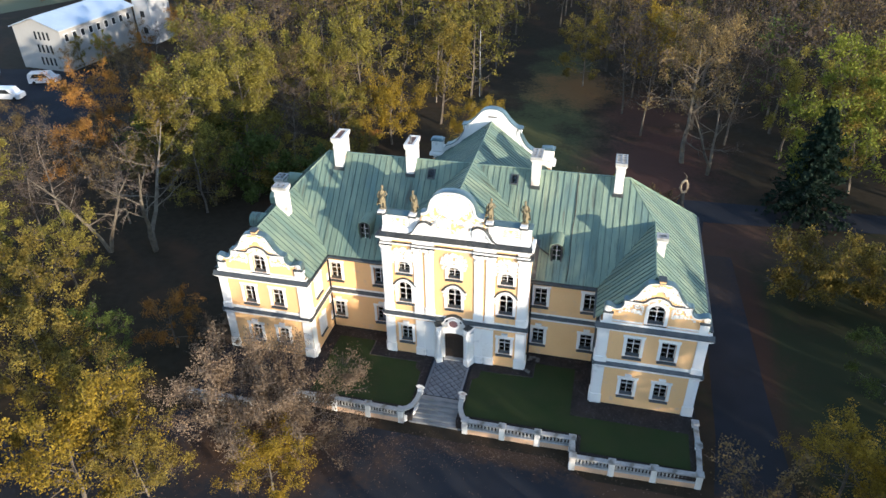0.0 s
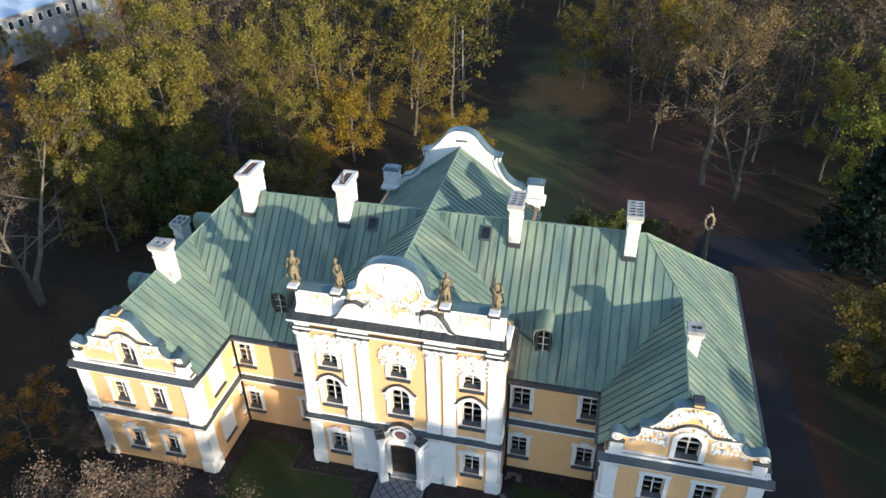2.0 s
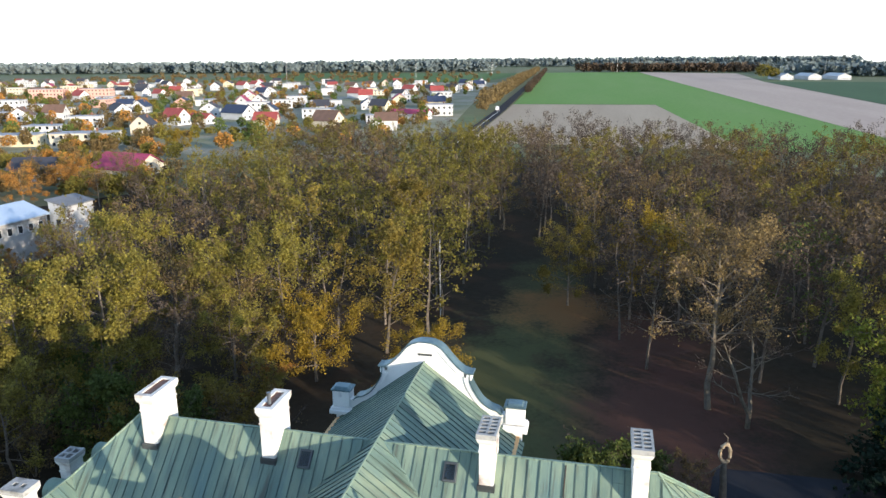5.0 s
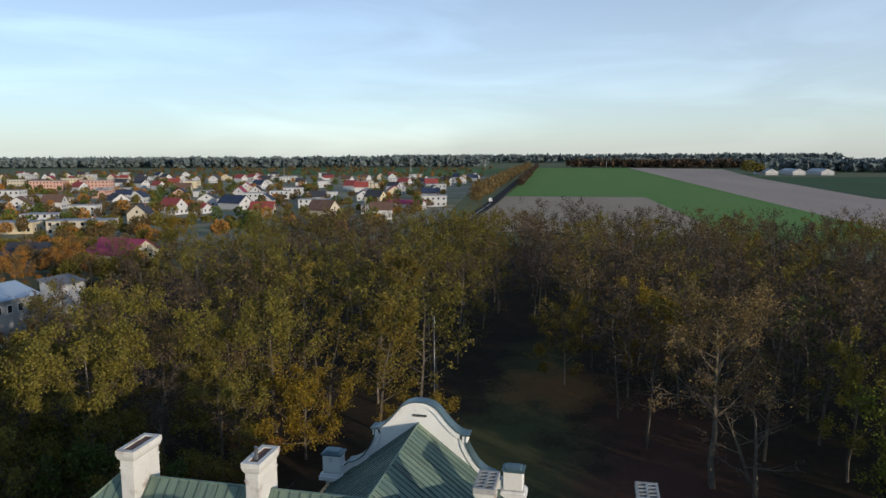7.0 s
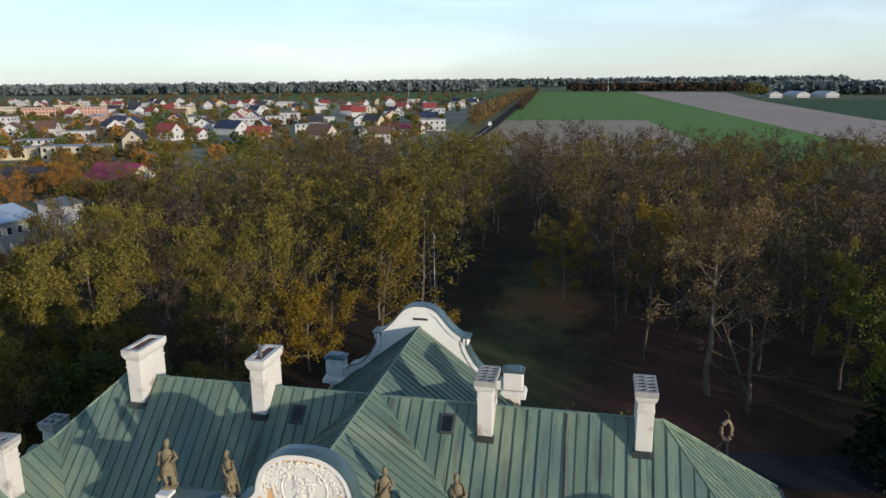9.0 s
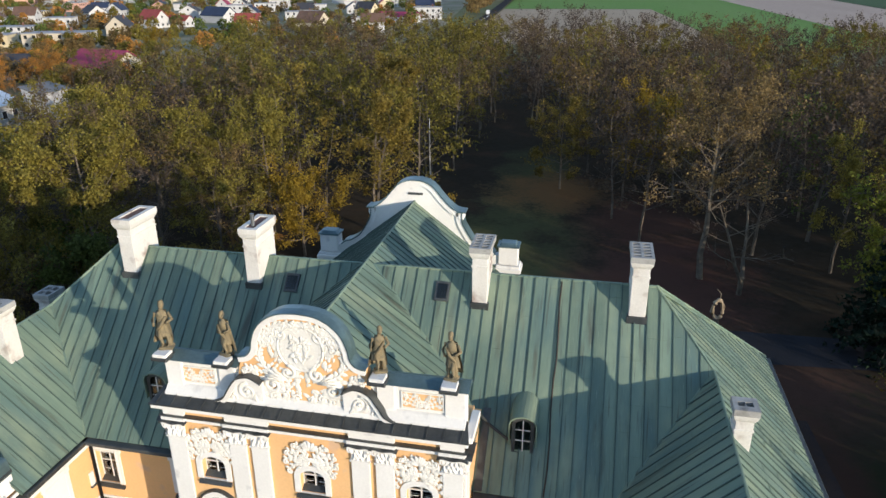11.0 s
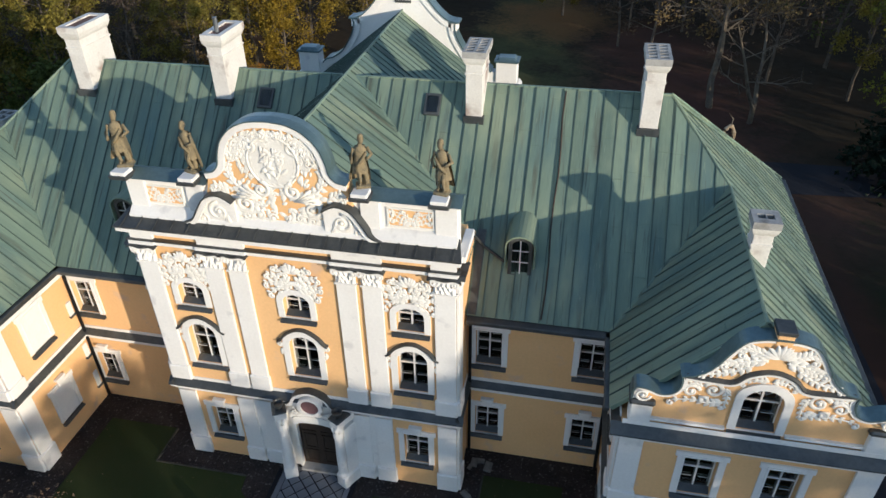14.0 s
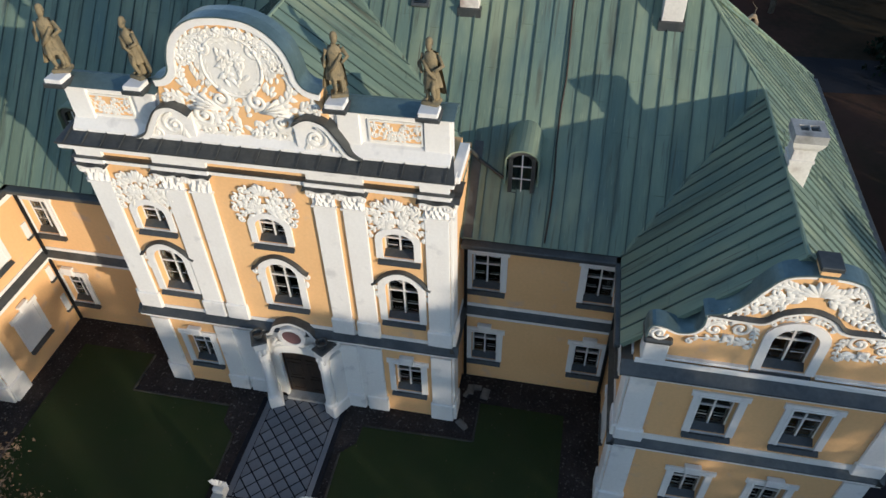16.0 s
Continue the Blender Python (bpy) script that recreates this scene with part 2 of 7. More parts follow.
# ---- mesh helpers ----
class Geo:
    """Collects vertices and faces of one mesh."""

    def __init__(self):
        self.v, self.f = [], []

    def add(self, verts, faces, m=None):
        n = len(self.v)
        self.v += [tuple(m @ Vector(p)) if m else tuple(p) for p in verts]
        self.f += [tuple(i + n for i in f) for f in faces]
        return self

    def box(self, x0, x1, y0, y1, z0, z1, c=0.0, m=None):
        """A box; c: the width of its chamfered upright and top edges."""
        if not c:
            vs = [(x, y, z) for z in (z0, z1) for x, y in ((x0, y0), (x1, y0), (x1, y1), (x0, y1))]
            return self.add(vs, [(3, 2, 1, 0), (4, 5, 6, 7), (0, 1, 5, 4), (1, 2, 6, 5), (2, 3, 7, 6), (3, 0, 4, 7)], m)
        ring = lambda k: [(x0 + k, y0), (x1 - k, y0), (x1, y0 + k), (x1, y1 - k), (x1 - k, y1), (x0 + k, y1), (x0, y1 - k), (x0, y0 + k)]
        small = [(min(max(x, x0 + c), x1 - c), min(max(y, y0 + c), y1 - c)) for x, y in ring(c)]
        vs = [(x, y, z0) for x, y in ring(c)] + [(x, y, z1 - c) for x, y in ring(c)] + [(x, y, z1) for x, y in small]
        fs = [tuple(range(7, -1, -1)), tuple(range(16, 24))]
        fs += [(i + k, (i + 1) % 8 + k, (i + 1) % 8 + 8 + k, i + 8 + k) for k in (0, 8) for i in range(8)]
        return self.add(vs, fs, m)

    def slab(self, outer, holes, y0, y1, m=None):
        """A flat piece in x and z with holes, from y0 (front) to y1 (back)."""
        from mathutils.geometry import tessellate_polygon
        loops = [[Vector((x, z, 0)) for x, z in loop] for loop in (outer, *holes)]
        tris = tessellate_polygon(loops)
        flat = [(p.x, p.y) for loop in loops for p in loop]
        n = len(flat)
        vs = [(x, y0, z) for x, z in flat] + [(x, y1, z) for x, z in flat]
        fs = []
        for a, b, c in tris:
            (ax, az), (bx, bz), (cx, cz) = flat[a], flat[b], flat[c]
            if (bx - ax) * (cz - az) - (bz - az) * (cx - ax) < 0:
                b, c = c, b
            fs += [(a, b, c), (c + n, b + n, a + n)]
        k = 0
        for number, loop in enumerate(loops):
            c = len(loop)
            area = sum(loop[i].x * loop[(i + 1) % c].y - loop[(i + 1) % c].x * loop[i].y for i in range(c))
            turn = (area > 0) == (number == 0)
            for i in range(c):
                a, b = k + i, k + (i + 1) % c
                fs.append((b, a, a + n, b + n) if turn else (a, b, b + n, a + n))
            k += c
        return self.add(vs, fs, m)

    def lathe(self, profile, sides=12, m=None, turn=1.0):
        """A body of revolution about z from (radius, height) pairs."""
        vs = [(r * math.cos(6.2832 * i / sides), r * math.sin(6.2832 * i / sides), z) for r, z in profile for i in range(sides)]
        fs = [(k * sides + i, k * sides + (i + 1) % sides, (k + 1) * sides + (i + 1) % sides, (k + 1) * sides + i)
              for k in range(len(profile) - 1) for i in range(sides)]
        fs += [tuple(range(sides - 1, -1, -1)), tuple(range((len(profile) - 1) * sides, len(profile) * sides))]
        return self.add(vs, fs, m)

    def tube(self, path, radii, sides=6, m=None, flat=1.0, flat_axis=None):
        """A tapering tube along points."""
        pts = [Vector(p) for p in path]
        vs = []
        for i, p in enumerate(pts):
            d = (pts[min(i + 1, len(pts) - 1)] - pts[max(i - 1, 0)]).normalized()
            u = d.cross(Vector(flat_axis) if flat_axis else (Vector((0, 0, 1)) if abs(d.z) < 0.9 else Vector((1, 0, 0)))).normalized()
            w = u.cross(d)
            r = radii[i] if hasattr(radii, "__len__") else radii
            vs += [p + (u * math.cos(6.2832 * k / sides) + w * math.sin(6.2832 * k / sides) * flat) * r for k in range(sides)]
        fs = [(k * sides + i, k * sides + (i + 1) % sides, (k + 1) * sides + (i + 1) % sides, (k + 1) * sides + i)
              for k in range(len(pts) - 1) for i in range(sides)]
        fs += [tuple(range(sides - 1, -1, -1)), tuple(range((len(pts) - 1) * sides, len(pts) * sides))]
        return self.add(vs, fs, m)

    def ribbon(self, line, section, m=None):
        """A moulding along a line in x and z. section: (y, offset outwards) pairs, a closed loop; outwards is to the right of the way."""
        pts = [Vector(q) for i, q in enumerate(line) if not i or (Vector(q) - Vector(line[i - 1])).length > 0.015]
        vs, k = [], len(section)
        for i, q in enumerate(pts):
            d = (pts[min(i + 1, len(pts) - 1)] - pts[max(i - 1, 0)]).normalized()
            vs += [(q.x + d.y * o, y, q.y - d.x * o) for y, o in section]
        fs = [(a * k + b, a * k + (b + 1) % k, (a + 1) * k + (b + 1) % k, (a + 1) * k + b) for a in range(len(pts) - 1) for b in range(k)]
        return self.add(vs, fs + [tuple(range(k)), tuple(range((len(pts) - 1) * k, len(pts) * k))][::1], m)

    def ball(self, c, r, m=None, n=6, k=8):
        vs, fs = [(0, 0, 1)], []
        for i in range(1, n):
            a = math.pi * i / n
            vs += [(math.sin(a) * math.cos(6.2832 * j / k), math.sin(a) * math.sin(6.2832 * j / k), math.cos(a)) for j in range(k)]
        vs.append((0, 0, -1))
        for j in range(k):
            q = (j + 1) % k
            fs.append((0, 1 + j, 1 + q))
            fs += [(1 + i * k + j, 1 + (i + 1) * k + j, 1 + (i + 1) * k + q, 1 + i * k + q) for i in range(n - 2)]
            fs.append((1 + (n - 2) * k + q, 1 + (n - 2) * k + j, len(vs) - 1))
        return self.add([(c[0] + x * r[0], c[1] + y * r[1], c[2] + z * r[2]) for x, y, z in vs], fs, m)

    def mesh(self, name, material, smooth=False):
        me = bpy.data.meshes.new(name)
        me.from_pydata(self.v, [], self.f)
        me.materials.append(material)
        if smooth:
            me.polygons.foreach_set("use_smooth", [True] * len(me.polygons))
        me.update()
        return me


def part(name, geo, material, parent=None, label="", m=None, smooth=False):
    """Links a mesh as one object under a thing or a part. geo: a Geo or a ready mesh."""
    ob = new(name, geo if isinstance(geo, bpy.types.Mesh) else geo.mesh(name, material, smooth))
    ob.parent = parent
    if m:
        ob.matrix_local = m
    return tagged(ob, label, "", "", "stuff" if name.startswith("stucco") else "")


def thing(name, label, category, m=None, group="", kind=""):
    ob = new(name)
    if m:
        ob.matrix_world = m
    return tagged(ob, label, category, group, kind)


def smooth_line(points, steps=6):
    """A curve through 2D points."""
    out, n = [], len(points)
    for i in range(n - 1):
        p0, p1, p2, p3 = (Vector(points[max(0, min(n - 1, i + k))]) for k in (-1, 0, 1, 2))
        for s in range(steps):
            t = s / steps
            out.append(tuple(0.5 * (2 * p1 + (p2 - p0) * t + (2 * p0 - 5 * p1 + 4 * p2 - p3) * t * t + (3 * p1 - p0 - 3 * p2 + p3) * t ** 3)))
    return out + [tuple(points[-1])]


def rect(x0, x1, z0, z1):
    return [(x0, z0), (x1, z0), (x1, z1), (x0, z1)]


def arch(x0, x1, z0, z1, rise, n=8):
    """An opening with a segmental head."""
    c, h = (x0 + x1) / 2, (x1 - x0) / 2
    return [(x0, z0), (x1, z0)] + [(c + h * math.cos(math.pi * i / n), z1 - rise + rise * math.sin(math.pi * i / n)) for i in range(n + 1)]


EAST, WEST, NORTH = Matrix.Rotation(radians(90), 4, "Z"), Matrix.Rotation(radians(-90), 4, "Z"), Matrix.Rotation(radians(180), 4, "Z")

# ---- the palace ----
palace = thing("palace", "baroque palace with ochre and white stucco walls under green copper roofs", "palace")
RC, LC = 15.48, -15.1          # the wings' middles
HALF = 3.8
EAVE, PITCH = 7.8, 0.977


def curl(g, cx, cz, r, turns=1.4, start=0.0, way=1, thick=0.07, y=0.0, n=22):
    """A spiral scroll in relief."""
    pts, rad = [], []
    for i in range(n):
        t = i / (n - 1)
        a = start + way * turns * 6.2832 * t
        q = r * (1 - 0.85 * t)
        pts.append((cx + q * math.cos(a), y, cz + q * math.sin(a)))
        rad.append(thick * (1 - 0.4 * t))
    g.tube(pts, rad, 6, flat=0.5, flat_axis=(0, 1, 0))
    g.ball((cx, y, cz), (thick * 1.1, thick, thick * 1.1))


def leaf(g, x, z, angle, size, y=0.0, wide=0.34):
    """A pointed stucco leaf in relief, its stalk at x and z."""
    m = Matrix.Translation((x, y, z)) @ Matrix.Rotation(-angle, 4, "Y")
    w, h, bend = size * wide, size * 0.13, size * 0.16 * math.sin(angle * 3 + x * 7)
    rings = [(0.0, 0.25), (0.25, 0.9), (0.55, 1.0), (0.82, 0.55)]
    vs = []
    for t, k in rings:
        c = bend * t * t
        vs += [(t * size, 0.02, c - w * k * 0.5), (t * size, -h * k, c), (t * size, 0.02, c + w * k * 0.5)]
    vs.append((size, 0.0, bend))
    fs = [(a * 3 + b, a * 3 + b + 1, a * 3 + b + 4, a * 3 + b + 3) for a in range(3) for b in range(2)] + [(9, 10, 12), (10, 11, 12)]
    g.add(vs, fs, m)


def frond(g, points, size, y=0.0, thick=0.05):
    """An acanthus branch in relief: a stalk along points in x and z, with leaves curling off both sides and a spiral at its end."""
    line = smooth_line(points, 5)
    n = len(line)
    g.tube([(x, y, z) for x, z in line], [thick * (1 - 0.5 * i / (n - 1)) for i in range(n)], 6, flat=0.6, flat_axis=(0, 1, 0))
    for i in range(1, n - 1, 2):
        (x0, z0), (x1, z1) = line[i - 1], line[i + 1]
        a = math.atan2(z1 - z0, x1 - x0)
        k = size * (1 - 0.45 * i / n)
        for side in (-1, 1):
            leaf(g, line[i][0], line[i][1], a + side * 0.75, k, y - 0.01, 0.62)
    (x0, z0), (x1, z1) = line[-2], line[-1]
    a = math.atan2(z1 - z0, x1 - x0)
    way = 1 if points[-1][0] < points[0][0] else -1
    r = size * 0.42
    curl(g, x1 - way * r * math.sin(a), z1 + way * r * math.cos(a), r, 1.15, a - way * 1.57, way, thick * 0.8, y - 0.02, 12)


def spray(g, cx, cz, w, h, seed, count=60, y=0.0):
    """A tree of stucco acanthus that rises from its foot at cx and cz."""
    rng = random.Random(seed)
    for side in (-1, 1):
        for ex, ez in ((0.46, -0.22), (0.50, 0.16), (0.44, 0.50), (0.27, 0.78)):
            mx, mz = ex * 0.55, ez * 0.45 + 0.16
            frond(g, [(cx + side * 0.04 * w, cz + 0.05 * h), (cx + side * mx * w, cz + mz * h), (cx + side * ex * w, cz + ez * h)], 0.30, y - 0.03)
        for i in range(count // 2):
            a, q = rng.uniform(-0.3, 1.57), rng.uniform(0.1, 0.8)
            x, z = cx + side * math.cos(a) * q * w / 2, cz + math.sin(a) * q * h
            leaf(g, x, z, (a if side > 0 else math.pi - a) + rng.uniform(-0.9, 0.9), rng.uniform(0.2, 0.34), y - rng.uniform(0, 0.05), rng.uniform(0.45, 0.7))
    for k in range(7):
        leaf(g, cx, cz + h * 0.62, 0.45 + 0.375 * k, 0.44, y - 0.08, 0.45)


KINDS = {}


def window(kind, m, blind=False):
    """A window with its surround, sash, panes and sill; its origin is the middle of the opening's foot, on the wall's face."""
    w, h, rise, s, ears, key = {
        "lower": (0.98, 1.62, 0, 0.22, True, True), "upper": (1.02, 1.72, 0, 0.22, True, False), "hall": (1.12, 2.0, 0.5, 0.24, False, False),
        "attic": (1.0, 1.05, 0.36, 0.22, False, False), "gable": (1.12, 1.68, 0.5, 0.24, False, False)}[kind]
    if kind not in KINDS:
        hole = arch(-w / 2, w / 2, 0, h, rise) if rise else rect(-w / 2, w / 2, 0, h)
        g = Geo()
        if rise:
            g.slab(arch(-w / 2 - s, w / 2 + s, -0.02, h + s, rise + s * 0.6, 10), [arch(-w / 2, w / 2, 0, h, rise)], -0.07, 0.0)
        else:
            e = 0.07
            outer = [(-w / 2 - s, -0.02), (w / 2 + s, -0.02), (w / 2 + s, h), (w / 2 + s + e, h), (w / 2 + s + e, h + s), (-w / 2 - s - e, h + s), (-w / 2 - s - e, h), (-w / 2 - s, h)]
            g.slab(outer, [hole], -0.06, 0.0)
            g.slab([(-w / 2 - 0.07, 0), (w / 2 + 0.07, 0), (w / 2 + 0.07, h + 0.07), (-w / 2 - 0.07, h + 0.07)], [hole], -0.085, -0.06)
        if key:
            g.box(-0.21, 0.21, -0.16, -0.06, h + 0.10, h + s + 0.20, 0.02)
            g.box(-0.26, 0.26, -0.22, -0.02, h + s + 0.20, h + s + 0.30, 0.02)
        surround = g.mesh("window", WHITE)
        g = Geo()
        inner = arch(-w / 2 + 0.05, w / 2 - 0.05, 0.05, h - 0.05, rise) if rise else rect(-w / 2 + 0.05, w / 2 - 0.05, 0.05, h - 0.05)
        g.slab(hole, [inner], 0.24, 0.31)
        split = h * 0.60
        g.box(-0.028, 0.028, 0.225, 0.3, 0.07, h - 0.07)
        g.box(-w / 2 + 0.07, w / 2 - 0.07, 0.22, 0.3, split - 0.027, split + 0.027)
        for x in (-1, 1):
            g.box(x * (w / 4 + 0.01) - w / 4 + 0.09, x * (w / 4 + 0.01) + w / 4 - 0.09, 0.25, 0.28, split * 0.52 - 0.010, split * 0.52 + 0.010)
            if not rise:
                g.box(x * w / 4 - w / 4 + 0.09, x * w / 4 + w / 4 - 0.09, 0.25, 0.28, (split + h) / 2 - 0.010, (split + h) / 2 + 0.010)
        if rise:
            for a in (35, 62, 118, 145):
                g.tube([(0, 0.265, h - rise), (0.46 * w * math.cos(radians(a)), 0.265, h - rise + (rise - 0.05) * math.sin(radians(a)))], 0.014, 4)
        sash = g.mesh("sash", WOODWHITE)
        panes = []
        for x0, x1 in ((-w / 2 + 0.05, -0.03), (0.03, w / 2 - 0.05)):
            panes.append(Geo().box(x0, x1, 0.26, 0.266, 0.05, split).mesh("pane", GLASS))
            top = h - 0.05
            if rise:
                pts = [(x0, split), (x1, split)] + [
                    (x1 + (x0 - x1) * i / 6, h - rise + (rise - 0.04) * math.sqrt(max(0.0, 1 - ((x1 + (x0 - x1) * i / 6) / (w / 2)) ** 2))) for i in range(7)]
                panes.append(Geo().slab(pts, [], 0.26, 0.266).mesh("pane", GLASS))
            else:
                panes.append(Geo().box(x0, x1, 0.26, 0.266, split, top).mesh("pane", GLASS))
        g = Geo()
        d = -0.14
        a, b = -w / 2 - s * 0.85, w / 2 + s * 0.85
        g.add([(a, d, -0.20), (b, d, -0.20), (b, 0.0, -0.10), (a, 0.0, -0.10), (a, d, -0.24), (b, d, -0.24), (b, 0.0, -0.24), (a, 0.0, -0.24)],
              [(0, 1, 2, 3), (4, 5, 1, 0), (5, 6, 2, 1), (7, 4, 0, 3), (7, 6, 5, 4)])
        q = w / 2 - 0.003
        g.add([(-q, -0.06, -0.07), (q, -0.06, -0.07), (q, 0.25, 0.16), (-q, 0.25, 0.16), (-q, -0.06, -0.12), (q, -0.06, -0.12), (q, 0.25, -0.12), (-q, 0.25, -0.12)],
              [(0, 1, 2, 3), (4, 5, 1, 0), (5, 6, 2, 1), (7, 4, 0, 3), (7, 6, 5, 4)])
        sill = g.mesh("sill", LEAD)
        hood = None
        if kind == "hall":
            g = Geo()
            pts = [(-w / 2 - 0.44, h - 0.26), (-w / 2 - 0.32, h - 0.20), (-w / 2 - 0.10, h + 0.08), (-0.32, h + 0.32), (0, h + 0.40), (0.32, h + 0.32), (w / 2 + 0.10, h + 0.08), (w / 2 + 0.32, h - 0.20), (w / 2 + 0.44, h - 0.26)]
            line = smooth_line(pts, 4)
            g.ribbon(line[::-1], [(0, -0.08), (-0.15, -0.08), (-0.15, -0.035), (0, 0.0)])
            hood = g.mesh("hood", LEAD)
        KINDS[kind] = surround, sash, panes, sill, hood
    surround, sash, panes, sill, hood = KINDS[kind]
    ob = part("window", surround, None, palace, "blind window with a white panel" if blind else "", m)
    if blind:
        part("blind_panel", Geo().box(-w / 2 - 0.02, w / 2 + 0.02, -0.055, -0.002, -0.01, h + 0.01), WHITE, ob)
    else:
        part("sash", sash, None, ob)
        part("inner_sash", sash, None, ob, "", Matrix.Translation((0, 0.13, -0.02)) @ Matrix.Diagonal((0.97, 1, 0.97, 1)))
        for p in panes:
            part("pane", p, None, ob)
    part("sill", sill, None, ob, "dark tin sill")
    if hood:
        part("hood", hood, None, ob, "curved dark tin hood")
    return ob


def opening(kind, u, z):
    w, h, rise = {"lower": (0.98, 1.62, 0), "upper": (1.02, 1.72, 0), "hall": (1.12, 2.0, 0.5), "attic": (1.0, 1.05, 0.36), "gable": (1.12, 1.68, 0.5)}[kind]
    return arch(u - w / 2, u + w / 2, z, z + h, rise) if rise else rect(u - w / 2, u + w / 2, z, z + h)


def wall(outer, holes, m, thick=0.4, label="", material=OCHRE, shut=()):
    """holes: (kind, u, z) windows that stand in it."""
    g = Geo().slab(outer, [opening(*h) for h in holes if h not in shut], 0.0, thick)
    ob = part("wall", g, material, palace, label, m)
    for h in holes:
        window(h[0], m @ Matrix.Translation((h[1], 0, h[2])), h in shut)
    return ob


def strip(u0, u1, z, m, out=0.22, deep=0.34, name="band", z_up=0.22, fillet=0.13):
    """A white string course under a sloping dark tin cover."""
    g = Geo()
    g.box(u0 - out * 0.4, u1 + out * 0.4, -out * 0.45, 0.0, z - deep, z - deep * 0.55)
    g.box(u0 - out * 0.8, u1 + out * 0.8, -out * 0.85, 0.0, z - deep * 0.55, z - 0.03)
    ob = part(name, g, WHITE, palace, "", m)
    g = Geo()
    a, b = u0 - out, u1 + out
    g.add([(a, -out, z - 0.03), (b, -out, z - 0.03), (b, 0, z + z_up), (a, 0, z + z_up), (a, -out, z - 0.08), (b, -out, z - 0.08), (b, 0, z - 0.08), (a, 0, z - 0.08)],
          [(0, 1, 2, 3), (4, 5, 1, 0), (5, 6, 2, 1), (7, 4, 0, 3), (7, 6, 5, 4)])
    part("cover", g, LEAD, ob, "sloping dark tin cover")
    part("upper_fillet", Geo().box(u0, u1, -0.05, 0.0, z + z_up - 0.01, z + z_up + fillet, 0.01), WHITE, ob)


def pilaster(u0, u1, z0, z1, m, out=0.10, cap=False, plinth=0.9):
    g = Geo()
    g.box(u0, u1, -out, 0.0, z0, z1, 0.015)
    if plinth:
        g.box(u0 - 0.06, u1 + 0.06, -out - 0.07, 0.0, z0, z0 + plinth, 0.03)
    if cap:
        w = (u1 - u0)
        g.box(u0 - 0.04, u1 + 0.04, -out - 0.05, 0.0, z1 - 0.72, z1 - 0.66)
        g.box(u0 - 0.10, u1 + 0.10, -out - 0.16, 0.0, z1 - 0.10, z1, 0.02)
        rng = random.Random(int(u0 * 100))
        for row in range(3):
            for i in range(4 - row % 2):
                x = u0 + w * (i + 0.5 + 0.5 * (row % 2)) / 4
                leaf(g, x, z1 - 0.68 + row * 0.17, 1.57 + rng.uniform(-0.3, 0.3), 0.34, -out - 0.02 - row * 0.03, 0.55)
        for side, x in ((1, u0), (-1, u1)):
            curl(g, x + side * 0.02, z1 - 0.19, 0.13, 1.2, 1.57, side, 0.045, -out - 0.10, 12)
    ob = part("pilaster", g, WHITE, palace, "", m)
    if cap:
        mid = (u0 + u1) / 2
        lid = smooth_line([(u1 + 0.16, z1 - 0.02), (u1 - 0.02, z1 + 0.05), (mid, z1 - 0.01), (u0 + 0.02, z1 + 0.05), (u0 - 0.16, z1 - 0.02)], 4)
        part("capital_cover", Geo().ribbon(lid, [(0.0, 0.0), (-out - 0.22, 0.0), (-out - 0.22, 0.05), (0.0, 0.08)]), LEAD, ob, "wavy dark tin cover")
    return ob


def face(y):
    return Matrix.Translation((0, y, 0))


# court front, between the wings
CY = 1.4
for a, b, spots in ((5.9, 11.75, (6.92, 10.86)), (-11.3, -5.4, (-10.6, -6.65))):
    m = face(CY)
    wall(rect(a, b, -0.1, EAVE - 0.1), [("lower", x, 1.12) for x in spots] + [("upper", x, 5.08) for x in spots], m)
    strip(a, b, 3.95, m)
    g = Geo().box(a, b, -0.12, 0, 7.42, 7.56).box(a, b, -0.2, 0, 7.56, 7.68)
    part("eaves_moulding", g, WHITE, palace, "", m)

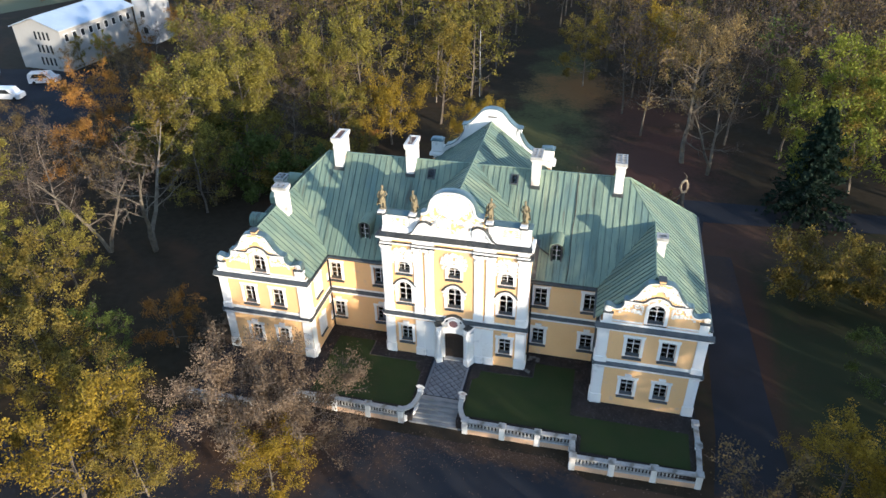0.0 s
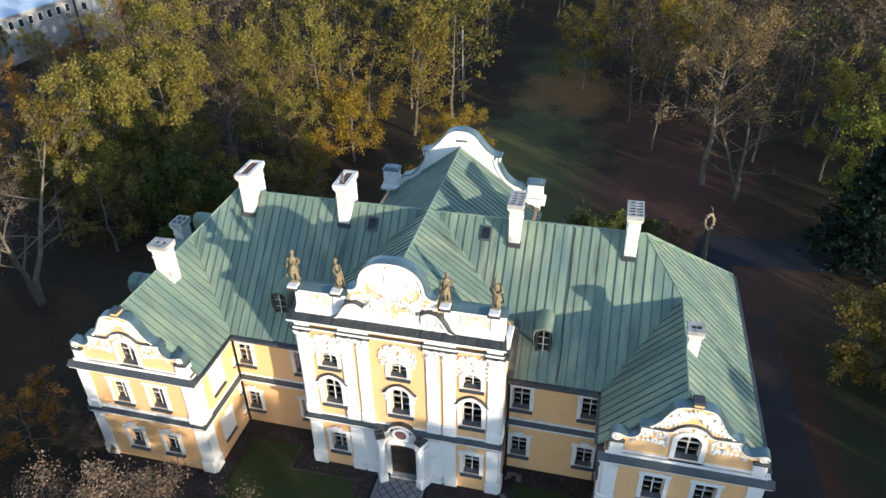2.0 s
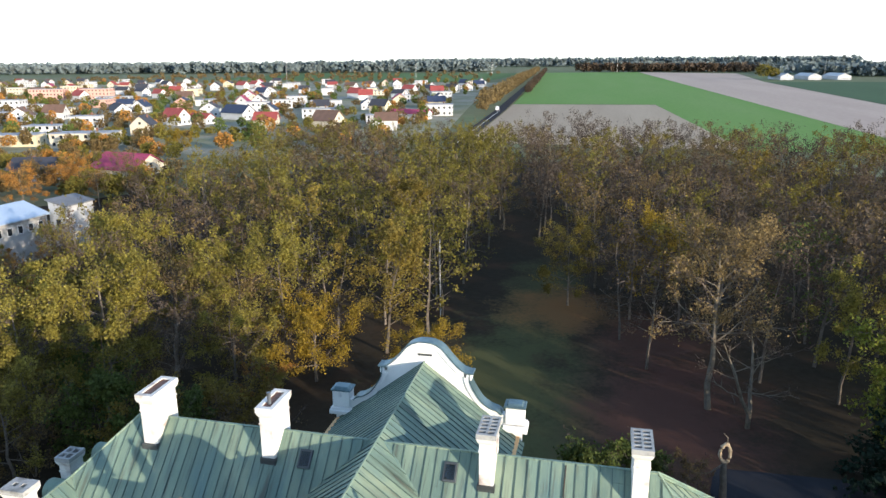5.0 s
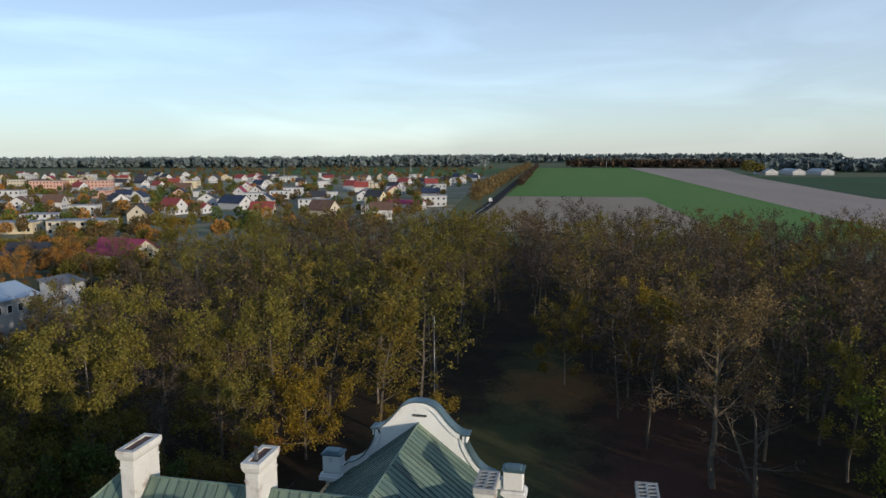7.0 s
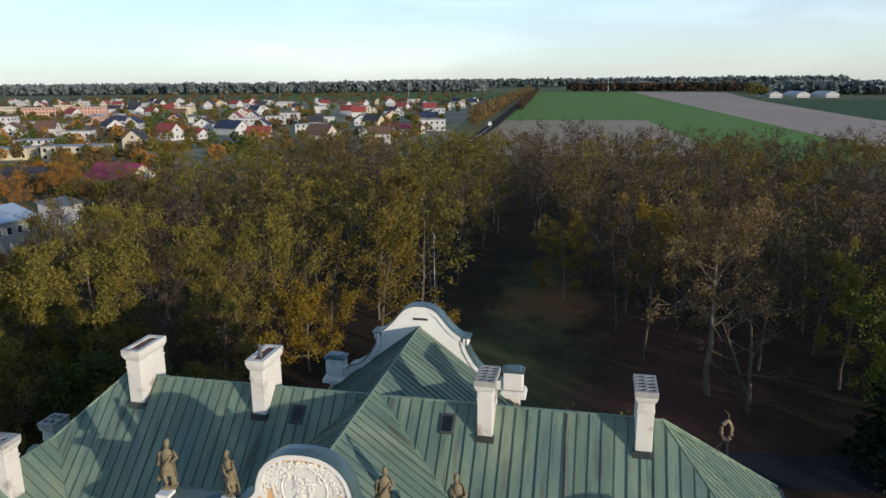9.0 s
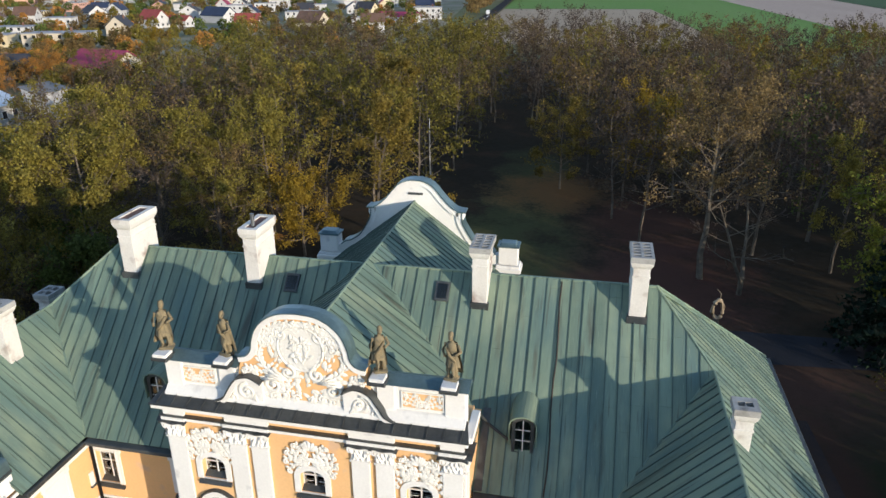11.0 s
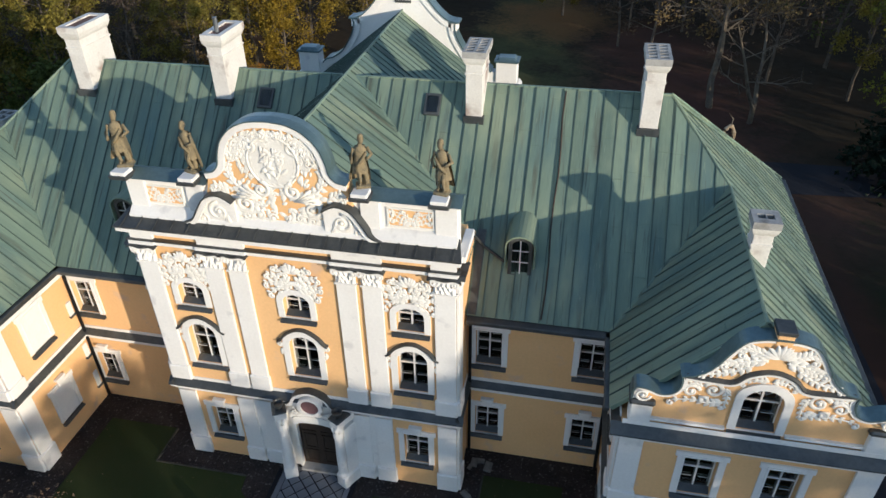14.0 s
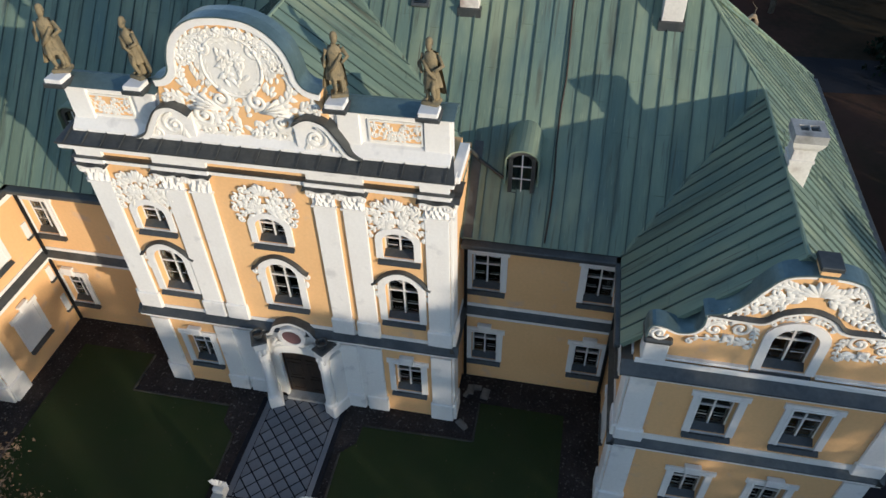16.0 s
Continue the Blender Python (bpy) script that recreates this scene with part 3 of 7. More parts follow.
# wings
for c, side in ((RC, 1), (LC, -1)):
    fy = -3.22 if side > 0 else -3.15
    m = Matrix.Translation((c, fy, 0))
    spots = (-1.23, 1.24) if side > 0 else (-1.24, 1.23)
    wall(rect(-HALF, HALF, -0.1 if side < 0 else GROUND, 7.5), [("lower", x, 1.10) for x in spots] + [("upper", x, 4.98) for x in spots], m)
    for u in (-HALF, HALF - 0.74):
        pilaster(u, u + 0.74, 0, 3.62, m)
        pilaster(u, u + 0.74, 4.2, 7.2, m, plinth=0.5)
    strip(-HALF, HALF, 4.03, m, fillet=0.24)
    strip(-HALF, HALF, 7.58, m, 0.34, 0.34, "cornice", 0.23, 0.16)
    # inner flank with blind windows, outer flank, back wall
    inner, outer = (WEST, EAST) if side > 0 else (EAST, WEST)
    xi, xo = c - side * HALF, c + side * HALF
    mi = Matrix.Translation((xi, (fy + CY) / 2, 0)) @ inner
    h = (CY - fy) / 2
    blind = [("lower", 0.0, 1.12), ("upper", 0.0, 5.08)]
    wall(rect(-h, h, -0.1, EAVE - 0.1), blind, mi, shut=blind)
    strip(-h + 0.02, h, 3.95, mi)
    strip(-h + 0.02, h - 0.3, 7.50, mi, 0.30, 0.4, "cornice", 0.2)
    e = h - 0.74
    near, far = (e, h) if side > 0 else (-h, -e)
    pilaster(near, far, 0, 3.62, mi)
    pilaster(near, far, 4.2, 7.2, mi, plinth=0.5)
    mo = Matrix.Translation((xo, (fy + 14) / 2, 0)) @ outer
    h = (14 - fy) / 2
    spots = [(-h + 2.3 + 2.6 * i) * (1 if side > 0 else -1) for i in range(6)]
    wall(rect(-h, h, GROUND, EAVE - 0.1), [("lower", x, 1.12) for x in spots] + [("upper", x, 5.08) for x in spots], mo)
    strip(-h, h, 3.95, mo)
    g = Geo().box(-h, h, -0.12, 0, 7.42, 7.56).box(-h, h, -0.2, 0, 7.56, 7.68)
    part("eaves_moulding", g, WHITE, palace, "", mo)

wall(rect(-19.15, 19.0, GROUND, EAVE - 0.1), [], Matrix.Translation((0, 14, 0)) @ NORTH)

# ---- wing gables ----
profile = smooth_line([(3.62, 8.60), (3.58, 9.22), (3.25, 9.26), (2.85, 9.12), (2.50, 9.22), (2.32, 9.50), (2.30, 9.82)], 5) + \
    smooth_line([(2.34, 9.92), (1.98, 10.02), (1.58, 10.38), (1.22, 11.02), (0.90, 11.46), (0.45, 11.62), (0.0, 11.64)], 5)
for c, side in ((RC, 1), (LC, -1)):
    fy = -3.22 if side > 0 else -3.15
    m = Matrix.Translation((c, fy + 0.12, 0))
    right = [p for p in profile]
    outline = [(-3.62, 7.6), (3.62, 7.6)] + right + [(-x, z) for x, z in reversed(right[:-1])]
    g = Geo().slab(outline, [opening("gable", 0, 8.08)], 0.0, 0.42)
    gable = part("gable", g, OCHRE, palace, "curved baroque gable with white stucco scrolls", m)
    window("gable", m @ Matrix.Translation((0, 0, 8.08)))
    g = Geo()
    line = right + [(-x, z) for x, z in reversed(right[:-1])]
    g.ribbon(line, [(0.02, 0.0), (-0.06, 0.0), (-0.06, -0.12), (0.02, -0.12)])
    part("edge_moulding", g, WHITE, gable)
    part("coping", Geo().ribbon(line, [(0.45, 0.0), (-0.12, 0.0), (-0.12, 0.05), (0.45, 0.06)]), BLUETIN, gable, "blue-grey tin coping with patina")
    for s in (-1, 1):
        g = Geo().box(s * 3.32 - 0.32, s * 3.32 + 0.32, -0.16, 0.5, 7.80, 8.68, 0.03)
        part("pedestal", g, WHITE, gable)
        part("scroll_ball", Geo().ball((s * 3.36, 0.14, 9.05), (0.25, 0.24, 0.25), None, 8, 12), WHITE, gable)
        part("pedestal_cap", Geo().box(s * 3.32 - 0.38, s * 3.32 + 0.38, -0.20, 0.55, 8.68, 8.82, 0.06), LEAD, gable)
    g = Geo()
    for s in (-1, 1):
        curl(g, s * 3.36, 9.05, 0.23, 1.6, 0, s, 0.05, -0.14)
        # lower panel: a large scroll, a hanging bracket, tailing leaves
        curl(g, s * 1.42, 9.50, 0.30, 1.5, 1.57 - s * 1.2, s, 0.075, -0.03, 26)
        curl(g, s * 2.02, 9.36, 0.24, 1.35, 1.57 + s * 1.3, -s, 0.065, -0.03, 22)
        frond(g, [(s * 1.10, 9.05), (s * 1.45, 8.98), (s * 1.95, 9.02), (s * 2.55, 8.92)], 0.26, -0.03, 0.055)
        frond(g, [(s * 1.12, 9.62), (s * 1.02, 9.30), (s * 1.04, 8.86)], 0.20, -0.03, 0.05)
        frond(g, [(s * 1.75, 9.60), (s * 2.05, 9.68), (s * 2.25, 9.45)], 0.18, -0.03, 0.05)
        g.slab(rect(*sorted((s * 1.50, s * 1.78)), 8.98, 9.22), [rect(*sorted((s * 1.57, s * 1.71)), 9.05, 9.15)], -0.07, 0.0)
        # upper panel: three acanthus branches from the shell
        frond(g, [(s * 0.22, 10.95), (s * 0.55, 11.12), (s * 0.85, 11.22), (s * 1.02, 11.02)], 0.30, -0.04, 0.06)
        frond(g, [(s * 0.25, 10.85), (s * 0.70, 10.78), (s * 1.05, 10.62), (s * 1.30, 10.62)], 0.34, -0.04, 0.06)
        frond(g, [(s * 0.60, 10.62), (s * 1.00, 10.34), (s * 1.45, 10.16), (s * 1.85, 10.08)], 0.28, -0.04, 0.055)
        # small leaves under the hood
        frond(g, [(s * 0.05, 10.08), (s * 0.35, 10.10), (s * 0.72, 9.92)], 0.20, -0.03, 0.04)
    for k in range(9):
        leaf(g, 0.0, 10.98, 0.2 + 0.343 * k, 0.52, -0.07, 0.36)
    part("stucco_scroll", g, STUCCO, gable, "white stucco scrolls and a shell", smooth=True)
    g = Geo()
    hood = smooth_line([(2.25, 9.94), (1.5, 9.90), (0.95, 9.92), (0.6, 10.26), (0.0, 10.46), (-0.6, 10.26), (-0.95, 9.92), (-1.5, 9.90), (-2.25, 9.94)], 4)
    g.ribbon(hood, [(0.0, -0.02), (-0.13, -0.02), (-0.13, 0.02), (0.0, 0.07)])
    part("hood_moulding", Geo().ribbon(hood, [(0.0, -0.14), (-0.08, -0.14), (-0.10, -0.022), (0.0, -0.022)]), WHITE, gable)
    part("hood", g, LEAD, gable, "dark tin moulding above the gable window")
    for a in (-3.0, 0.85):
        part("ledge", Geo().box(a, a + 2.15, -0.10, 0, 8.0, 8.10), WHITE, gable)
    part("crown_block", Geo().box(-0.22, 0.22, -0.08, 0.45, 11.50, 11.84, 0.02), OCHRE, gable)
    part("crown_cap", Geo().box(-0.26, 0.26, -0.12, 0.5, 11.84, 11.96, 0.02), LEAD, gable)

# ---- the middle block ----
RY, RX0, RX1 = -0.8, -5.5, 6.06
m = face(RY)
spots = (-3.78, 0.29, 4.44)
holes = [("lower", spots[0], 1.26), ("lower", spots[2], 1.32)] + [("hall", x, 5.32) for x in spots] + [("attic", x, 8.22) for x in spots]
g = Geo().slab(rect(RX0, RX1, -0.1, 11.45), [opening(*h) for h in holes] + [arch(-0.51, 1.09, 0.06, 2.85, 0.2)], 0.0, 0.45)
part("wall", g, OCHRE, palace, "", m)
for h in holes:
    window(h[0], m @ Matrix.Translation((h[1], 0, h[2])))
for x, turn in ((RX0, WEST), (RX1, EAST)):
    s = 1 if turn == EAST else -1
    mm = Matrix.Translation((x, (1.4 + 4.2) / 2, 0)) @ turn
    wall(rect(-1.4, 1.4, 7.0, 10.05), [], mm)
    hw = (1.4 - RY) / 2
    mm = Matrix.Translation((x, (1.4 + RY) / 2, 0)) @ turn
    wall(rect(-hw, hw, -0.1, 11.45), [], mm)
    pilaster(*sorted((-s * hw, -s * (hw - 0.72))), 0, 3.6, mm)
    pilaster(*sorted((-s * hw, -s * (hw - 0.72))), 4.36, 10.76, mm, cap=True, plinth=0.7)
    strip(-hw + 0.02, hw, 4.08, mm)
    g = Geo().box(-hw + 0.02, hw * 0.6, -0.16, 0, 11.26, 11.36).box(-hw + 0.02, hw * 0.6, -0.3, 0, 11.36, 11.58, 0.02) if s > 0 else Geo().box(-hw * 0.6, hw - 0.02, -0.16, 0, 11.26, 11.36).box(-hw * 0.6, hw - 0.02, -0.3, 0, 11.36, 11.58, 0.02)
    part("cornice", g, WHITE, palace, "", mm)
for a, b in ((RX0, RX0 + 0.74), (RX1 - 0.74, RX1)):
    pilaster(a, b, 0, 3.62, m)
    pilaster(a, b, 4.36, 10.76, m, cap=True, plinth=0.7)
for a in (-2.95, -2.05, 1.90, 2.82):
    pilaster(a, a + 0.70, 0, 3.62, m, plinth=0.75)
    pilaster(a, a + 0.70, 4.36, 10.76, m, cap=True, plinth=0.7)
strip(RX0, RX1, 4.08, m, 0.26)
g = Geo().box(RX0 - 0.1, RX1 + 0.1, -0.12, 0, 10.82, 11.02, 0.02)
part("architrave", g, WHITE, palace, "", m)
part("drip_cover", Geo().box(RX0 - 0.16, RX1 + 0.16, -0.22, 0, 11.02, 11.06), LEAD, palace, "", m)
for a, b in ((RX0, RX0 + 0.8), (RX1 - 0.8, RX1), (-2.97, -1.3), (1.88, 3.54)):
    part("entablature_block", Geo().box(a - 0.08, b + 0.08, -0.22, 0, 10.86, 11.), WHITE, palace, "", m)
    part("frieze_block", Geo().box(a - 0.03, b + 0.03, -0.12, 0, 11.06, 11.3), WHITE, palace, "", m)
g = Geo().box(RX0 - 0.14, RX1 + 0.04, -0.16, 0, 11.28, 11.36).box(RX0 - 0.24, RX1 + 0.12, -0.26, 0, 11.36, 11.46).box(RX0 - 0.34, RX1 + 0.2, -0.36, 0.3, 11.44, 11.6, 0.02)
main_cornice = part("cornice", g, WHITE, palace, "", m)
a, b = RX0 - 0.38, RX1 + 0.24
g = Geo().add([(a, -0.40, 11.6), (b, -0.40, 11.6), (b - 0.2, 0.5, 11.88), (a + 0.2, 0.5, 11.88), (a, -0.40, 11.65), (b, -0.40, 11.65), (b - 0.2, 0.5, 11.94), (a + 0.2, 0.5, 11.94)],
              [(4, 5, 6, 7), (0, 1, 5, 4), (1, 2, 6, 5), (3, 0, 4, 7), (3, 2, 1, 0)])
for i in range(20):
    x = a + 0.3 + (b - a - 0.6) * i / 19
    g.add([(x - 0.02, -0.40, 11.65), (x + 0.02, -0.40, 11.65), (x + 0.02, 0.48, 11.935), (x - 0.02, 0.48, 11.935), (x - 0.02, -0.40, 11.69), (x + 0.02, -0.40, 11.69), (x + 0.02, 0.48, 11.975), (x - 0.02, 0.48, 11.975)],
          [(4, 5, 6, 7), (0, 1, 5, 4), (1, 2, 6, 5), (3, 0, 4, 7)])
part("cover", g, LEAD, main_cornice, "seamed dark tin cover")
# stucco trophies over the windows
for i, x in enumerate(spots):
    g = Geo()
    spray(g, x, 9.50, 2.0, 1.16, 5 + i, 46, -0.03)
    part("stucco_trophy", g, STUCCO, palace, "white stucco leaves above a window", m, True)
    g = Geo()
    for s in (-1, 1):
        curl(g, x + s * 0.88, 6.85, 0.14, 1.3, 1.57, -s, 0.05, -0.04, 12)
        leaf(g, x + s * 0.86, 6.65, -1.57, 0.35, -0.04, 0.5)
    part("stucco_bracket", g, STUCCO, palace, "", m, True)

# attic: parapet, curved crest, volutes
AY = -0.35
ma = face(AY)
ATOP = 13.36
CX = 0.1
attic = part("attic", Geo().slab(rect(RX0 + 0.1, RX1 - 0.05, 11.46, ATOP - 0.14), [], 0.0, 0.5), WHITE, palace, "white attic parapet", ma)
g = Geo().add([(RX0 + 0.05, -0.36, 11.61), (RX1, -0.36, 11.61), (RX1, -0.36, 11.88), (RX0 + 0.05, -0.36, 11.88), (RX0 + 0.05, -0.10, 12.11), (RX1, -0.10, 12.11), (RX0 + 0.05, 0.0, 12.16), (RX1, 0.0, 12.16), (RX0 + 0.05, 0.0, 11.61), (RX1, 0.0, 11.61)],
              [(0, 1, 2, 3), (3, 2, 5, 4), (4, 5, 7, 6), (1, 9, 7, 5, 2), (8, 0, 3, 4, 6), (9, 8, 6, 7)])
part("attic_plinth", g, WHITE, attic)
for a, b in ((RX0 + 0.07, RX0 + 0.75), (RX1 - 0.75, RX1 - 0.02), (-3.25, -2.6), (2.85, 3.5)):
    part("attic_pier", Geo().box(a, b, -0.10, 0.51, 11.6, ATOP - 0.14, 0.02), WHITE, attic)
for a, b in ((RX0 - 0.14, -2.45), (2.6, RX1 + 0.06)):
    g = Geo()
    g.box(a, b, -0.16, 0.62, ATOP - 0.22, ATOP - 0.12, 0.02)
    part("coping_moulding", g, WHITE, attic)
    g = Geo().add([(a - 0.06, -0.25, ATOP - 0.12), (b + 0.06, -0.25, ATOP - 0.12), (b + 0.06, 0.25, ATOP + 0.10), (a - 0.06, 0.25, ATOP + 0.10), (b + 0.06, 0.72, ATOP - 0.12), (a - 0.06, 0.72, ATOP - 0.12)],
                  [(0, 1, 2, 3), (3, 2, 4, 5), (0, 3, 5), (1, 4, 2), (5, 4, 1, 0)])
    part("coping", g, BLUETIN, attic, "patinated tin coping")
for x in (-4.2, 4.5):
    g = Geo().box(x - 0.72, x + 0.72, -0.015, 0.02, 12.29, 12.89)
    part("ochre_panel", g, OCHRE, attic)
    g = Geo()
    for s in (-1, 1):
        for k in range(4):
            a = 0.12 + 0.42 * k
            tip = (x + s * min(0.66, 0.56 / max(0.3, math.tan(a + 0.25))), 12.37 + 0.46 * math.sin(a + 0.25))
            frond(g, [(x + s * 0.03, 12.33), (x + s * (0.1 + 0.42 * math.cos(a)) * 0.6, 12.35 + 0.30 * math.sin(a)), tip], 0.15, -0.02, 0.032)
        curl(g, x + s * 0.60, 12.43, 0.10, 1.2, 1.57, -s, 0.03, -0.02, 12)
        curl(g, x + s * 0.60, 12.75, 0.10, 1.2, -1.57, s, 0.03, -0.02, 12)
    part("stucco_frame", Geo().slab(rect(x - 0.78, x + 0.78, 12.23, 12.95), [rect(x - 0.72, x + 0.72, 12.29, 12.89)], -0.05, 0.0), STUCCO, attic)
    part("stucco_panel", g, STUCCO, attic, "", None, True)
half = smooth_line([(3.05, 11.65), (2.72, 12.2), (2.50, 13.0), (2.36, 13.60)], 4) + smooth_line([(2.42, 13.70), (2.08, 13.78), (1.86, 14.03), (1.78, 14.42), (1.58, 14.93), (1.18, 15.35), (0.65, 15.60), (0.0, 15.67)], 5)
outline = [(CX + x, z) for x, z in half] + [(CX - x, z) for x, z in reversed(half[:-1])]
crest = part("crest", Geo().slab(outline, [], -0.12, 0.42), OCHRE, attic, "curved crest with white stucco trophies", None)
top = [(CX + x, z) for x, z in half[13:]] + [(CX - x, z) for x, z in reversed(half[13:-1])]
part("edge_moulding", Geo().ribbon(top, [(-0.12, 0.0), (-0.24, 0.0), (-0.24, -0.20), (-0.12, -0.20)]), WHITE, crest)
part("crest_coping", Geo().ribbon(top, [(0.46, 0.0), (-0.27, 0.0), (-0.27, 0.04), (0.10, 0.07), (0.46, 0.04)]), BLUETIN, crest, "patinated tin coping")
g = Geo()
rng = random.Random(4)
for s in (-1, 1):
    for k in range(14):
        a = 0.15 + 1.45 * k / 13
        leaf(g, CX + s * 1.26 * math.cos(a), 14.11 + 0.98 * math.sin(a), 1.57 - s * 1.2 + s * a, 0.30, -0.15, 0.5)
    for k in range(90):
        a, q = rng.uniform(-0.7, 1.5), rng.uniform(0.8, 1.16)
        leaf(g, CX + s * 1.1 * q * math.cos(a), 14.16 + q * math.sin(a), a + rng.choice((-1.3, 1.6)) * s, rng.uniform(0.16, 0.28), -0.14, 0.5)
    for k in range(4):      # furled banners behind the cartouche
        g.tube([(CX + s * 0.55, -0.15, 12.89), (CX + s * (1.15 + 0.13 * k), -0.17, 13.36 - 0.16 * k)], [0.04, 0.085], 5, flat=0.6)
    frond(g, [(CX + s * 0.95, 13.04), (CX + s * 1.45, 13.39), (CX + s * 1.62, 13.89), (CX + s * 1.40, 14.34)], 0.34, -0.15, 0.07)
    frond(g, [(CX + s * 1.42, 14.39), (CX + s * 1.28, 14.89), (CX + s * 0.85, 15.12), (CX + s * 0.30, 15.28)], 0.30, -0.15, 0.06)
    frond(g, [(CX + s * 0.60, 12.44), (CX + s * 1.2, 12.29), (CX + s * 1.7, 12.64), (CX + s * 2.25, 12.89)], 0.34, -0.15, 0.06)
    frond(g, [(CX + s * 0.2, 12.14), (CX + s * 0.9, 12.12), (CX + s * 1.6, 12.19)], 0.30, -0.15, 0.06)
    frond(g, [(CX + s * 1.75, 13.09), (CX + s * 2.1, 13.29), (CX + s * 2.3, 13.09)], 0.24, -0.15, 0.05)
    curl(g, CX + s * 0.55, 13.24, 0.30, 1.4, 1.57, s, 0.08, -0.16)
    curl(g, CX + s * 1.15, 12.64, 0.34, 1.4, 1.57, -s, 0.09, -0.16)
    curl(g, CX + s * 1.85, 12.49, 0.28, 1.3, 0.8, s, 0.07, -0.15)
    curl(g, CX + s * 2.15, 13.19, 0.16, 1.2, 0, s, 0.06, -0.15)
    curl(g, CX + s * 0.75, 14.74, 0.24, 1.3, 2.0, s, 0.07, -0.15)
    for k in range(95):
        leaf(g, CX + s * rng.uniform(0.1, 2.3), rng.uniform(12.09, 13.29), rng.uniform(0, 6.28), rng.uniform(0.18, 0.34), -0.14, 0.6)
    for k in range(5):
        curl(g, CX + s * (0.3 + 0.42 * k), 12.19 + 0.06 * (k % 2), 0.17, 1.3, 1.57 * k, s if k % 2 else -s, 0.05, -0.16, 14)
    for k in range(9):
        a = 0.1 + 0.17 * k
        curl(g, CX + s * 1.22 * math.cos(a), 14.21 + 1.0 * math.sin(a), 0.15, 1.3, a, s if k % 2 else -s, 0.045, -0.16, 14)
oval = lambda a, b: [(CX + a * math.cos(6.2832 * k / 28), 14.26 + b * math.sin(6.2832 * k / 28)) for k in range(28)]
part("stucco_field", Geo().slab(oval(0.90, 0.92), [], -0.15, -0.12), STUCCO, crest)
g.ball((CX, -0.13, 14.26), (0.50, 0.035, 0.54), None, 8, 18)
for k in range(46):
    leaf(g, CX + rng.uniform(-0.35, 0.35), 14.26 + rng.uniform(-0.4, 0.4), rng.uniform(0, 6.28), 0.26, -0.19, 0.5)
for k in range(24):
    a = 6.2832 * k / 24
    leaf(g, CX + 0.70 * math.cos(a), 14.26 + 0.76 * math.sin(a), a + 1.3, 0.30, -0.14, 0.5)
pts = [(CX + 0.86 * math.cos(6.2832 * k / 30), -0.14, 14.26 + 0.90 * math.sin(6.2832 * k / 30)) for k in range(31)]
g.tube(pts, 0.05, 5)
part("stucco_ledge", Geo().box(CX - 2.9, CX + 2.9, -0.2, -0.12, 11.64, 11.99, 0.02), STUCCO, crest)
part("stucco_trophy", g, STUCCO, crest, "white stucco cartouche with banners and scrolls", None, True)
for s in (-1, 1):
    line = smooth_line([(1.55, 12.74), (2.0, 12.98), (2.5, 12.84), (2.85, 12.37), (3.1, 11.97), (3.45, 11.8)], 5)
    way = [(CX + s * x, z) for x, z in (line[::-1] if s > 0 else line[::-1])]
    o = 1 if s > 0 else -1
    part("volute", Geo().ribbon(way, [(-0.12, 0.0), (-0.42, 0.0), (-0.42, -0.16 * o), (-0.12, -0.16 * o)]), WHITE, attic, "white volute beside the crest")
    part("volute_cover", Geo().ribbon(way, [(-0.0, 0.0), (-0.47, 0.0), (-0.47, 0.05 * o), (0.0, 0.05 * o)]), LEAD, attic)
    g = Geo().slab([(CX + s * x, z) for x, z in line] + [(CX + s * 3.3, 11.62), (CX + s * 1.55, 11.62)], [], -0.28, -0.12)
    body = part("volute_body", g, WHITE, attic)
    g = Geo()
    curl(g, CX + s * 2.15, 12.32, 0.36, 1.5, 1.57, -s, 0.07, -0.30)
    curl(g, CX + s * 2.75, 11.97, 0.18, 1.3, 1.57, s, 0.05, -0.30)
    for k in range(6):
        leaf(g, CX + s * (1.75 + 0.1 * k), 11.84 + 0.05 * k, 1.57 - s * (0.4 - 0.3 * k), 0.34, -0.30, 0.36)
    part("stucco_scroll", g, STUCCO, body, "", None, True)

# white field round the portal, its own plaster proud of the wall
for a, b in ((-2.25, -0.62), (1.20, 2.82)):
    part("portal_panel", Geo().box(a + (0.0 if a < 0 else 0.0), b, -0.05, 0.0, 0.0, 3.62, 0.01), WHITE, palace, "", m)

# portal
PX = 0.29
g = Geo()
for s in (-1, 1):
    mm = Matrix.Translation((PX + s * 1.28, -0.42, 0)) @ Matrix.Rotation(s * radians(-28), 4, "Z")
    g.box(-0.27, 0.27, -0.42, 0.5, 0, 0.62, 0.04, mm)
    g.box(-0.21, 0.21, -0.12, 0.5, 0.62, 3.24, 0.02, mm)
    g.lathe([(0.24, 0.62), (0.24, 0.70), (0.19, 0.78), (0.195, 1.6), (0.165, 2.80), (0.20, 2.86), (0.20, 3.19)], 12, mm @ Matrix.Translation((0, -0.24, 0)))
    g.box(-0.25, 0.25, -0.42, 0.5, 3.52, 3.84, 0.04, mm)
    for k in range(6):
        a = 6.28 * k / 6
        g.ball((0.17 * math.cos(a), -0.24 + 0.14 * math.sin(a), 3.34), (0.10, 0.10, 0.18), mm)
g.slab(arch(PX - 1.02, PX + 1.02, 0.12, 3.36, 0.25), [arch(PX - 0.8, PX + 0.8, 0.12, 2.86, 0.2)], -0.14, 0.1)
